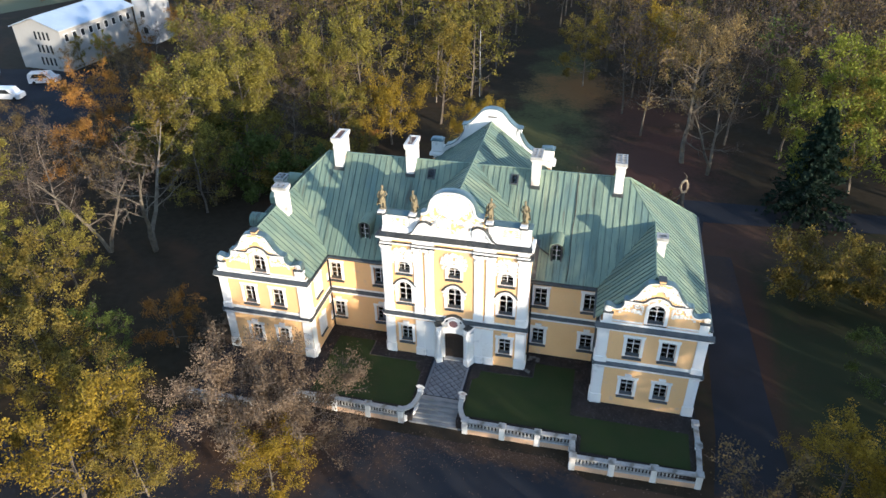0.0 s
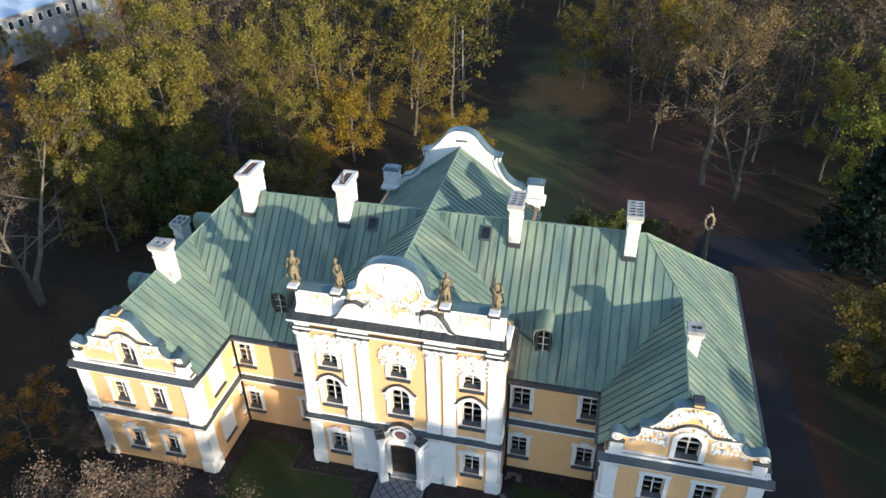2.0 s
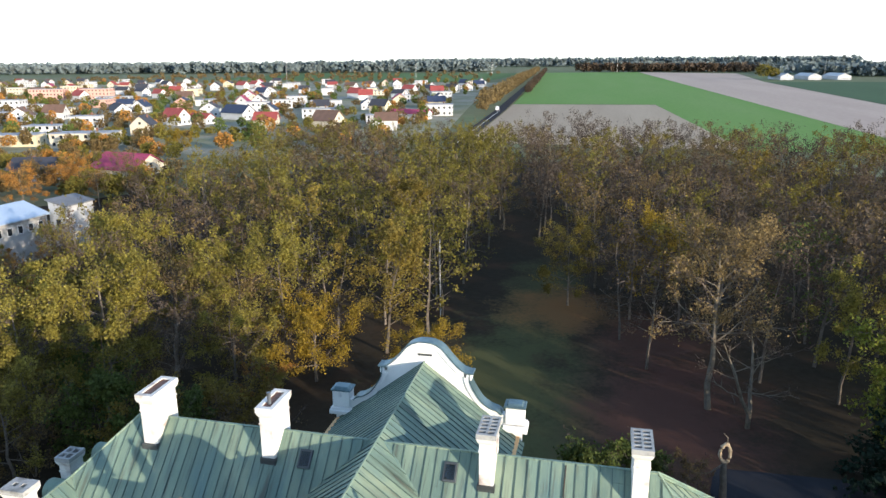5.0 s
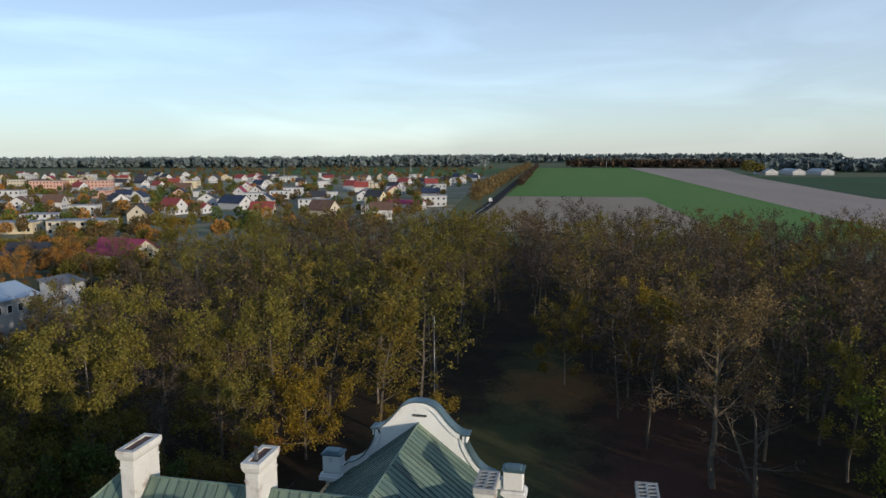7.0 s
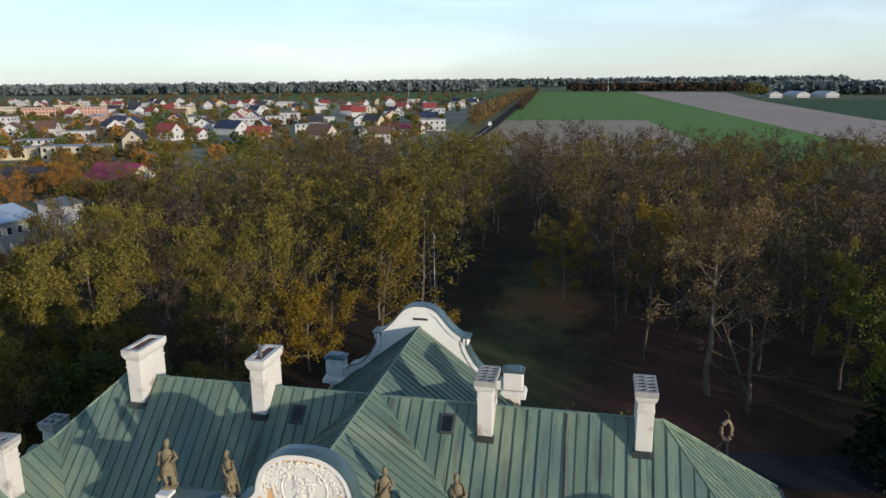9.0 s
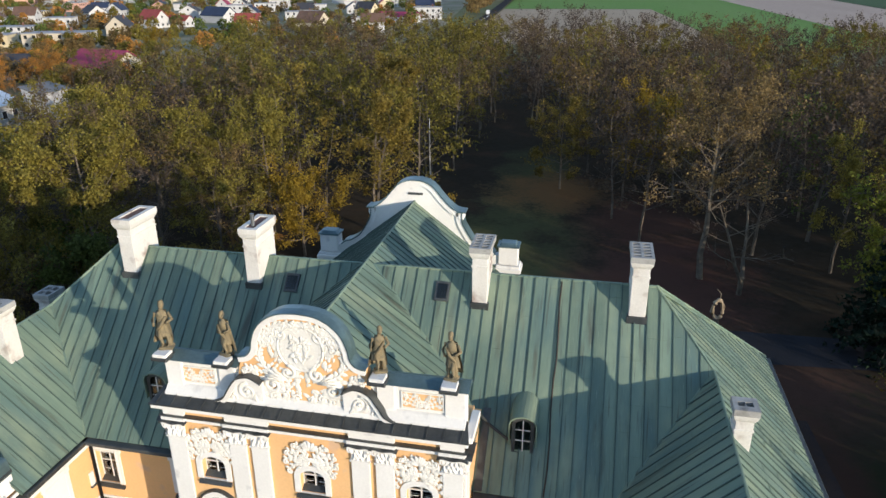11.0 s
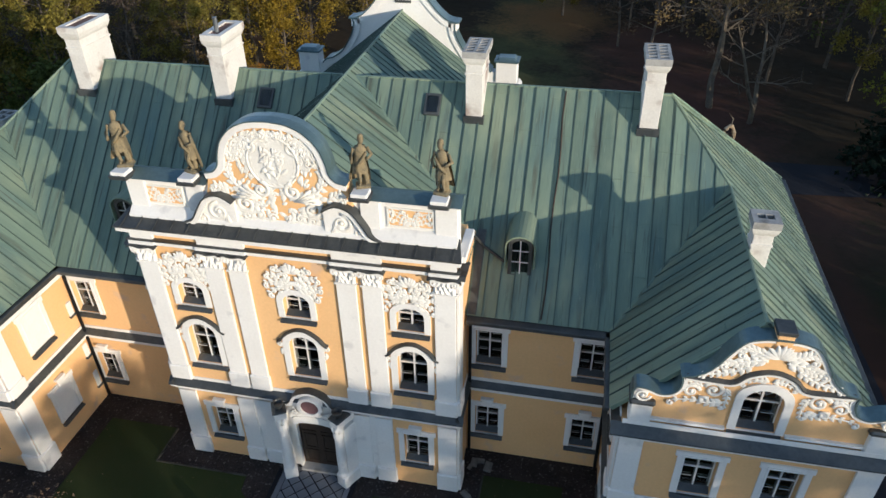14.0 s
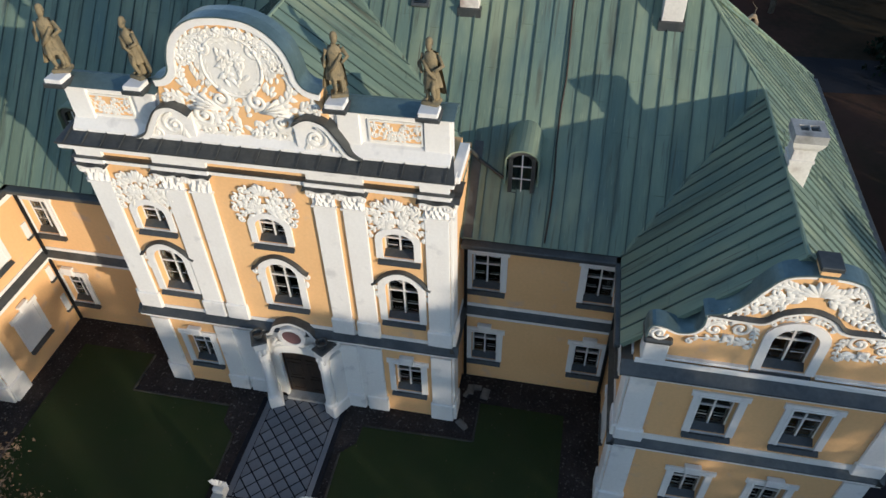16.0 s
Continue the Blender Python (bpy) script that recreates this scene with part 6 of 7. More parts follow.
def grow(seed, height, radius, base, leaves, size, limbs=14, trunk=0.22, twigs=4, forks=1, lift=0.6, top=0.86, spread=0.28):
    """Branch pieces and leaf triangles of a broadleaf tree."""
    rng = np.random.default_rng(seed)
    segs, ends, weight = [], [], []
    for f in range(forks):
        lean = rng.normal(0, 0.06 if forks == 1 else 0.22, 2)
        pts = [np.array((0, 0, -0.3))]
        for i in range(1, 7):
            t = i / 6
            pts.append(np.array((lean[0] * height * t ** 1.3 + rng.normal(0, 0.12), lean[1] * height * t ** 1.3 + rng.normal(0, 0.12), height * top * t)))
        r = [trunk * (1 - 0.86 * i / 6) for i in range(7)]
        for i in range(6):
            segs.append((pts[i], pts[i + 1], r[i], r[i + 1]))
        count = limbs // forks
        for k in range(count):
            h = base + (height * top - base) * ((k + 0.6) / count)
            t = h / (height * top) * 6
            i = min(5, int(t))
            start = pts[i] + (pts[i + 1] - pts[i]) * (t - i)
            e = (h - base) / (height - base)
            reach = radius * (0.45 + 0.75 * math.sin(math.pi * min(1, 0.18 + 0.82 * e) ** 0.9)) * rng.uniform(0.75, 1.15)
            az = 2.4 * k + f * 1.9 + rng.normal(0, 0.3)
            rise = lift * (0.5 + e) + rng.normal(0, 0.12)
            d = np.array((math.cos(az), math.sin(az), rise))
            p, q = start, d / np.linalg.norm(d)
            r0 = max(0.03, 0.42 * (r[i] * (1 - (t - i)) + r[i + 1] * (t - i)))
            steps = 4
            for s in range(steps):
                q = q + rng.normal(0, 0.16, 3) + np.array((0, 0, 0.05))
                q /= np.linalg.norm(q)
                n = p + q * reach / steps * 1.1
                segs.append((p, n, r0 * (1 - s / steps * 0.8), r0 * (1 - (s + 1) / steps * 0.8)))
                for b in range(2 if s else 1):
                    d2 = q + rng.normal(0, 0.6, 3)
                    d2 /= np.linalg.norm(d2)
                    m0 = p + (n - p) * rng.uniform(0.3, 1)
                    l2 = reach * rng.uniform(0.22, 0.42)
                    m1 = m0 + d2 * l2
                    segs.append((m0, m1, r0 * 0.38, 0.014))
                    ends += [m0 + (m1 - m0) * a for a in (0.5, 0.8, 1.0)]
                    mass = rng.gamma(0.8)
                    weight += [mass] * (3 + 3 * twigs)
                    for c in range(twigs):
                        d3 = d2 + rng.normal(0, 0.65, 3)
                        d3 /= np.linalg.norm(d3)
                        a = m0 + (m1 - m0) * rng.uniform(0.3, 1)
                        z = a + d3 * l2 * rng.uniform(0.35, 0.7)
                        segs.append((a, z, 0.016, 0.006))
                        ends += [a + (z - a) * x for x in (0.4, 0.7, 1.0)]
                p = n
            ends += [p, p]
            weight += [0.6, 0.6]
    ends, weight = np.array(ends), np.array(weight)
    pick = ends[rng.choice(len(ends), leaves, p=weight / weight.sum())] if leaves else np.zeros((0, 3))
    return segs, leaves_at(rng, pick, size, spread) if leaves else None


def spruce(seed, height, radius):
    rng = np.random.default_rng(seed)
    segs, ends = [((0, 0, -0.3), (0, 0, height), 0.24, 0.02)], []
    for k in range(90):
        h = 0.8 + (height - 1.0) * (k + 0.5) / 90
        reach = radius * (1 - h / height) * rng.uniform(0.8, 1.15) + 0.2
        az = 2.4 * k
        tip = np.array((math.cos(az) * reach, math.sin(az) * reach, h - reach * 0.25))
        segs.append(((0, 0, h), tip, 0.04, 0.01))
        for a in np.linspace(0.2, 1, 9):
            for s in range(3):
                ends.append(np.array((0, 0, h)) * (1 - a) + tip * a + np.array((rng.normal(0, 0.12 * reach * a), rng.normal(0, 0.12 * reach * a), -0.1)))
    ends = np.array(ends)
    return segs, leaves_at(rng, np.repeat(ends, 5, 0), 0.36, 0.16)


SPECIES = {
    "olive": (lambda: grow(1, 16, 4.0, 3.5, 7600, 0.185, 16), BARK, OLIVE, "tall broadleaf tree with thinning olive-yellow autumn leaves"),
    "oak": (lambda: grow(2, 14.5, 4.6, 3.0, 8200, 0.19, 16, lift=0.5), BARK, OLIVE, "spreading tree with olive-yellow autumn leaves"),
    "goldoak": (lambda: grow(19, 14.5, 5.0, 2.4, 12000, 0.19, 18, lift=0.5), BARK, OLDGOLD, "spreading tree with dull golden-olive leaves"),
    "gold": (lambda: grow(3, 15, 3.0, 3.0, 8000, 0.18, 16, lift=0.8), BARK, OLDGOLD, "slender tree with golden autumn leaves"),
    "rust": (lambda: grow(4, 16, 4.2, 4.0, 4800, 0.16, 16, twigs=6), BARK, RUST, "half-bare tree with rust-brown leaves"),
    "dun": (lambda: grow(5, 16.5, 4.2, 4.0, 2400, 0.15, 18, twigs=8), BARK, DUN, "almost bare tree with dry grey-brown leaves"),
    "bare": (lambda: grow(6, 15, 4.6, 4.0, 350, 0.17, 18, 0.32, 7, 2, 0.55), PALEBARK, DUN, "bare autumn tree with pale limbs"),
    "amber": (lambda: grow(7, 11, 4.6, 2.2, 11000, 0.17, 15, lift=0.45), BARK, AMBER, "spreading tree with orange autumn leaves"),
    "fresh": (lambda: grow(8, 14, 4.2, 1.8, 10000, 0.19, 16), BARK, FRESH, "dense tree still green"),
    "lime": (lambda: grow(18, 16, 4.6, 2.5, 13000, 0.20, 18), BARK, LIME, "tall tree with bright yellow-green leaves"),
    "pink": (lambda: grow(9, 7.6, 4.0, 1.2, 30000, 0.105, 22, 0.2, 7, 2, 0.5, 0.86, 0.22), BARK, PINK, "low tree with pale pinkish-brown dry leaves"),
    "yellow": (lambda: grow(10, 10.5, 4.4, 1.6, 17000, 0.17, 18, 0.2, 5, 1, 0.5), BARK, GOLD, "broad tree with yellow autumn leaves"),
    "shrub": (lambda: grow(11, 5.2, 3.4, 0.3, 11000, 0.16, 18, 0.10, 5, 3, 0.7, 0.8, 0.2), BARK, OLDGOLD, "large rounded shrub with yellowing leaves"),
    "brush": (lambda: grow(12, 5.0, 3.0, 0.3, 2600, 0.16, 16, 0.08, 7, 3, 0.8, 0.8, 0.2), BARK, RUST, "thin brown thicket of bare twigs"),
    "spruce": (lambda: spruce(13, 14, 5.4), BARK, NEEDLE, "dark green spruce beside the glade"),
    "sycamore": (lambda: grow(21, 18, 5.6, 6.5, 9000, 0.17, 20, 0.36, 7, 1, 0.7), PALEBARK, RUST, "large half-bare sycamore with pale limbs"),
    "ivy": (lambda: grow(14, 6.0, 2.8, 0.2, 8500, 0.20, 16, 0.12, 4, 2, 0.8, 0.85, 0.2), BARK, FRESH, "dark ivy-clad bush behind the palace"),
}
GROWN, FIRST = {}, {}
rng_t = random.Random(11)


def tree(kind, x, y, scale=1.0, turn=None, tall=1.0):
    make, bark, green, label = SPECIES[kind]
    turn = rng_t.uniform(0, 360) if turn is None else turn
    m = pose(x, y, GROUND - 0.02, 0, 0, turn) @ Matrix.Diagonal((scale, scale, scale * tall, 1))
    name = "shrub" if kind in ("shrub", "brush", "ivy") else "tree"
    if kind in FIRST:
        f = FIRST[kind].scale
        return copy_thing(FIRST[kind], m @ Matrix.Diagonal((1 / f[0], 1 / f[1], 1 / f[2], 1)))
    segs, leafage = make()
    GROWN[kind] = segs, leafage
    ob = thing(name, label, name, m, "park trees")
    v, f = tubes([q for q in segs if q[2] > 0.03], 5)
    part("trunk", raw_mesh("trunk", v, f, bark), None, ob)
    thin = [q for q in segs if q[2] <= 0.03]
    if thin:
        tagged(part("twig_spray", raw_mesh("twig_spray", *twigs_of(thin), TWIG), None, ob), kind="stuff")
    if leafage:
        part("crown", raw_mesh("crown", *leafage, green), None, ob)
    FIRST[kind] = ob
    return ob


NEAR = [("pink", -13.2, -13.2, 0.98), ("pink", -9.0, -12.2, 0.92), ("pink", -19.9, -2.9, 0.38), ("yellow", -9.4, -16.0, 0.5), ("goldoak", -16.5, -19.5, 0.5), ("yellow", -21.5, -20.0, 0.85),
        ("goldoak", -22.2, -14.6, 0.55), ("goldoak", -29, -12.5, 0.68), ("fresh", -27.5, -9.0, 0.5), ("goldoak", -34.5, -7, 0.75), ("amber", -24.4, -3.6, 0.46), ("oak", -38.5, 1.5, 0.6), ("bare", -35.4, 10.3, 0.95),
        ("bare", -40, 9, 0.76), ("dun", -45, 6, 0.6), ("dun", -47, 29, 0.5), ("rust", -55, 28, 0.45), ("yellow", -26, -26.5, 0.95), ("rust", -57.5, 18.2, 0.75)]
FAR = [("amber", -60.0, 36.0, 0.88), ("amber", -52.5, 22.5, 0.7), ("rust", -66, 52, 0.55), ("yellow", -6.8, 41, 0.68), ("gold", -13.5, 51, 1.05), ("gold", -18.5, 69, 1.16),
        ("yellow", -18.5, 42.4, 0.85), ("sycamore", 20.8, 44.5, 0.98), ("bare", 23.8, 41.5, 0.74), ("goldoak", 6, 71.5, 0.8), ("spruce", 33.4, 32.5, 0.95),
        ("lime", 36.5, 38, 1.12), ("gold", 40, 40, 1), ("shrub", 30.4, 15.6, 1.08), ("shrub", 36.2, 16.3, 1.1), ("fresh", 34.5, 2.5, 0.66),
        ("yellow", 28.6, -8.2, 0.62), ("brush", 23, -12, 0.95), ("yellow", 33.5, -10.5, 0.66), ("ivy", 10.5, 24.5, 1), ("ivy", 14, 27.5, 0.75),
        ("brush", 17.5, 29, 0.57), ("yellow", 17.5, 74.8, 1.14), ("brush", 26, -15, 0.85), ("fresh", 41, 10, 0.77)]
for kind, x, y, s in NEAR + FAR:
    tree(kind, x, y, s)

for kind, x, y, s in (("amber", -82, 68, 0.55), ("rust", -80.5, 76, 0.6), ("amber", -77, 84, 0.75), ("dun", -73, 70, 0.62), ("rust", -70, 60, 0.62), ("olive", -67, 75, 0.7), ("dun", -66, 52, 0.6), ("amber", -71, 50, 0.5)):
    tree(kind, x, y, s * 0.66)
# thicket and trees west of the rear gable
for kind, x, y, s in (("olive", -38, 24, 0.8), ("oak", -33, 29, 0.8), ("olive", -44, 30, 0.85), ("dun", -29, 33, 0.75), ("olive", -36, 36, 0.85), ("oak", -24, 36, 0.72), ("shrub", -21, 30, 0.95), ("shrub", -26, 26, 1.0), ("ivy", -30, 24, 1.2),
                      ("ivy", -23, 24, 0.9), ("amber", -20.5, 34.5, 0.45), ("rust", -27, 41, 0.8), ("brush", -34, 21, 1.0), ("ivy", -37, 30, 1.1), ("brush", -17.5, 27, 0.9), ("dun", -41, 41, 0.9), ("shrub", -42, 24, 1.1), ("ivy", -46, 27, 1.2)):
    tree(kind, x, y, s)
# unseen trees and bushes added south-east of the palace, shading court and wing's foot
# the ivy bushes here block streaks of low sun on the east drive
for kind, x, y, s in (("olive", 39.4, -20.9, 1.0), ("oak", 44.5, -20.5, 1.1), ("olive", 49.0, -25.0, 1.06), ("oak", 42.0, -24.5, 0.95), ("oak", 37.0, -19.0, 0.98), ("oak", 34, -24, 0.84), ("olive", 31.5, -26.5, 0.76), ("olive", 37.5, -25.5, 0.80), ("oak", 29.5, -27.5, 0.83), ("oak", 26.5, -30.5, 0.83), ("olive", 23.0, -33.0, 0.75), ("oak", 33.0, -30.0, 0.85), ("olive", 50, -14, 0.75), ("oak", 56, -9, 0.8), ("ivy", 46, -11, 1.15), ("ivy", 50, -7, 1.15), ("ivy", 43.5, -15.5, 1.1), ("ivy", 53.5, -2, 1.15), ("olive", 58, -3, 0.75), ("oak", 60, 4, 0.8), ("olive", 55, -17, 0.8), ("rust", 62, 10, 0.8)):
    tree(kind, x, y, s * 0.94)
# the wood behind the palace
GLADE = [(-11, 12), (8, 12), (16, 26), (19, 44), (10, 64), (8, 84), (-4, 104), (-9, 66), (-11, 44)]


def inside(x, y, poly):
    hit = False
    for i in range(len(poly)):
        (x0, y0), (x1, y1) = poly[i], poly[i - 1]
        if (y0 > y) != (y1 > y) and x < (x1 - x0) * (y - y0) / (y1 - y0) + x0:
            hit = not hit
    return hit


taken = [(x, y) for k, x, y, s in NEAR + FAR]
rng_w = random.Random(5)
deep = {k: [] for k in ("olive", "rust", "dun", "gold", "fresh")}
for attempt in range(30000):
    x, y = rng_w.uniform(-90, 118), rng_w.uniform(20, 188)
    left = -46 - 0.30 * (y - 30)
    far = 190 - 0.0042 * (x - 5) ** 2
    if x < left or y > far or inside(x, y, GLADE) or (-24 < x < 26 and y < 46) or (-32 < x < -20 and y < 40) or (x > 15 and y < 48 and x < 60) or (x < -50 and y < 50):
        continue
    gap = 6.0 if y < 90 else 6.6
    if any((x - a) ** 2 + (y - b) ** 2 < gap * gap for a, b in taken[-2000:]):
        continue
    taken.append((x, y))
    if x < -8:
        kind = rng_w.choices(("olive", "oak", "gold", "rust", "dun", "fresh"), (5, 3, 0.4, 2.4, 2.6, 0.0))[0]
    elif x < 40:
        kind = rng_w.choices(("olive", "rust", "dun", "bare", "gold", "fresh"), (2.2, 2.6, 4, 1.2, 0.8, 0.3))[0]
    else:
        kind = rng_w.choices(("olive", "rust", "dun", "bare", "gold", "oak"), (2.4, 2.6, 3.8, 1.0, 1.1, 0.6))[0]
    s = rng_w.uniform(0.82, 1.12)
    if y < 52:
        tree(kind, x, y, s, None, rng_w.uniform(0.92, 1.1))
    else:
        kind = {"oak": "olive", "bare": "dun"}.get(kind, kind)
        deep[kind].append((x, y, s))
# beside the palace, to the west
for attempt in range(4000):
    x, y = rng_w.uniform(-85, -34), rng_w.uniform(-24, 50)
    if any((x - a) ** 2 + (y - b) ** 2 < 30 for a, b in taken) or (x < -62 and y > 26) or (x > -40 and y > 22) or (x > -40 and 4 < y < 18) or (-70 < x < -46 and 12 < y < 45):
        continue
    taken.append((x, y))
    tree(rng_w.choices(("olive", "rust", "oak", "dun", "amber"), (1, 2.5, 0.8, 3, 1.2))[0], x, y, rng_w.uniform(0.6, 0.8))
for x, y, kind in ((48, 22, "dun"), (55, 34, "rust"), (44, -4, "olive"), (50, 44, "dun"), (62, 20, "olive"), (42, 50, "rust"), (56, 8, "rust"), (66, 40, "dun")):
    tree(kind, x, y, 0.85)

# the deep wood: many trees in one mesh for each kind
for kind, places in deep.items():
    if not places:
        continue
    make, bark, green, label = SPECIES[kind]
    segs, (lv, lf) = GROWN[kind]
    rng = np.random.default_rng(3)
    lv = lv.reshape(-1, 3, 3)
    keep = rng.permutation(len(lv))[:1350]
    base_c = lv[keep].mean(1, keepdims=True)
    lv = base_c + (lv[keep] - base_c) * 1.55
    tv, tf = tubes([s for s in segs if s[2] > 0.035][:90], 3)
    wv, wf = twigs_of([s for s in segs if s[2] <= 0.03][::3], 0.04)
    parts_l, parts_t, parts_w = [], [], []
    for x, y, s in places:
        a = rng.uniform(0, 6.28)
        rot = np.array(((math.cos(a), -math.sin(a), 0), (math.sin(a), math.cos(a), 0), (0, 0, 1))) * s
        at = np.array((x, y, GROUND))
        parts_l.append((lv @ rot.T + at).reshape(-1, 3))
        parts_t.append(tv @ rot.T + at)
        parts_w.append(wv @ rot.T + at)
    v = np.concatenate(parts_l)
    ob = new("deep_wood", raw_mesh("deep_wood", v, np.arange(len(v)).reshape(-1, 3), green))
    tagged(ob, "dense autumn wood of half-bare trees, " + green.name, "wood", "", "stuff")
    v = np.concatenate(parts_t)
    f = (tf[None] + (np.arange(len(places)) * len(tv))[:, None, None]).reshape(-1, 4)
    ob = new("deep_wood_trunk", raw_mesh("deep_wood_trunk", v, f, bark))
    tagged(ob, "trunks and limbs of the dense autumn wood", "wood", "", "stuff")
    v = np.concatenate(parts_w)
    tagged(new("deep_wood_twigs", raw_mesh("deep_wood_twigs", v, np.arange(len(v)).reshape(-1, 3), TWIG)), "grey-brown twigs of the dense autumn wood", "wood", "", "stuff")

# broken pale trunk in the ivy, and the flagpole in the glade
snag = thing("snag", "torn hollow tree stump of pale wood above the ivy", "tree stump", Matrix.Translation((19.8, 29.6, GROUND)))
part("trunk", Geo().tube([(0.2, 0.1, -0.2), (0.12, 0.05, 1.2), (0.0, 0.0, 2.5), (0.03, 0.02, 3.2)], [0.30, 0.26, 0.24, 0.20], 9), BARK, snag)
torn = [(0.36 * math.cos(6.2832 * k / 16), 0.10 * math.sin(6.2832 * k / 8), 3.95 + 0.74 * math.sin(6.2832 * k / 16)) for k in range(17)]
part("torn_wood", Geo().tube(torn, [0.17 + 0.05 * math.sin(k * 2.3) for k in range(17)], 7, flat=0.8), RUSTWOOD, snag, "pale splintered hollow wood")
part("branch", Geo().tube([(-0.1, 0, 3.0), (-1.0, -0.4, 2.4), (-2.1, -0.5, 2.2)], [0.07, 0.05, 0.02], 6), PALEBARK, snag)
part("branch", Geo().tube([(0.05, 0, 4.6), (0.1, 0.05, 5.2), (-0.25, 0, 5.6)], [0.06, 0.04, 0.015], 6), PALEBARK, snag)
pole = new("pole", Geo().tube([(-10.0, 63.5, GROUND), (-10.0, 63.5, 9.5)], [0.05, 0.03], 8).mesh("pole", surf("white pole paint", (0.75, 0.75, 0.73), None, 0.4)))
tagged(pole, "thin white flagpole standing in the glade", "flagpole")

# ---- fields, road and town ----
def field(name, points, colour, other, label, lift=0.0, lines=1.0, turn=0.0, big=0.012):
    m = surf(name + " soil", colour, other, 1.0, big=big, fine=0.35, vary=0.10, bump=0, stretch=(lines, 0.25, 1))
    return sheet(name, points, GROUND + lift, m, label, "field")


field("stubble_field", [(-52, 262), (60, 250), (44, 513), (-62, 507)], (0.40, 0.32, 0.23), (0.33, 0.26, 0.185), "pale brown stubble field", 0.10, 3.0)
field("green_field", [(-62, 509), (44, 515), (60, 250), (124, 250), (78, 1730), (-150, 1700)], (0.13, 0.245, 0.060), (0.155, 0.255, 0.075), "bright green field of winter crop", 0.12, 2.0)
field("ploughed_field", [(124, 252), (330, 252), (197, 520), (216, 1020), (268, 1570), (80, 1728)], (0.46, 0.36, 0.29), (0.40, 0.31, 0.25), "pale ploughed field", 0.14, 2.0)
field("dark_field", [(332, 256), (900, 300), (800, 1040), (218, 1022), (199, 521)], (0.07, 0.12, 0.06), (0.06, 0.10, 0.05), "dark green field", 0.12)
field("far_meadow", [(-700, 1150), (-170, 1000), (-168, 1650), (-760, 1700)], (0.095, 0.165, 0.055), (0.085, 0.13, 0.05), "green meadow beyond the town", 0.12)
sheet("road", [(-44, 240), (-50, 240), (-61, 442), (-152, 1760), (-146, 1760), (-54.5, 442)], GROUND + 0.16, ASPHALT, "straight asphalt road out of the town", "road")
sheet("verge", [(-53.5, 442), (-146, 1755), (-139, 1755), (-60, 509), (-52, 300), (-42, 240), (-43.5, 240)], GROUND + 0.15, surf("dry verge", (0.19, 0.165, 0.085), None, 1.0, big=0.1, fine=1, bump=0), "dry grass verge of the road", "verge")
part("road_line", Geo().add([(-47.2, 240, GROUND + 0.19), (-46.9, 240, GROUND + 0.19), (-57.7, 442, GROUND + 0.19), (-58.0, 442, GROUND + 0.19)], [(0, 1, 2, 3)]), WHITE)
tagged(bpy.data.objects["road_line"], "white centre line of the road", "road line", "", "structure")
sheet("car_park", [(-125, 30), (-70, 34), (-66, 50), (-80, 62), (-86, 62), (-98, 60), (-125, 60)], GROUND + 0.03, ASPHALT, "grey asphalt yard beside a long building", "yard")
sheet("town_ground", [(-150, 150), (-70, 215), (-62, 300), (-90, 520), (-140, 1000), (-700, 1000), (-760, 260)], GROUND + 0.05, surf("town gardens", (0.20, 0.21, 0.11), (0.34, 0.31, 0.25), 1.0, big=0.03, fine=0.3, vary=0.2, bump=0), "gardens and yards of the town", "ground")

PLASTER = [surf("plaster " + n, c, None, 0.9, big=0.4, fine=6, vary=0.06) for n, c in (("white", (0.55, 0.54, 0.525)), ("cream", (0.54, 0.47, 0.36)), ("grey", (0.46, 0.455, 0.445)), ("pink", (0.62, 0.36, 0.28)), ("yellow", (0.60, 0.51, 0.34)))]
TILES = [surf("roof " + n, c, None, 0.75, big=0.5, fine=4, vary=0.12) for n, c in (("red tile", (0.32, 0.06, 0.05)), ("dark slate", (0.045, 0.045, 0.055)), ("grey felt", (0.34, 0.34, 0.35)), ("brown tile", (0.16, 0.09, 0.06)), ("navy tile", (0.03, 0.045, 0.09)), ("magenta tin", (0.34, 0.04, 0.10)))]
DARKPANE = surf("dark window pane", (0.03, 0.035, 0.04), None, 0.12, big=2, fine=5, bump=0)
METALROOF = surf("pale blue-grey sheet roof", (0.50, 0.58, 0.66), (0.44, 0.52, 0.60), 0.4, 0.3, big=0.4, fine=3, vary=0.08)


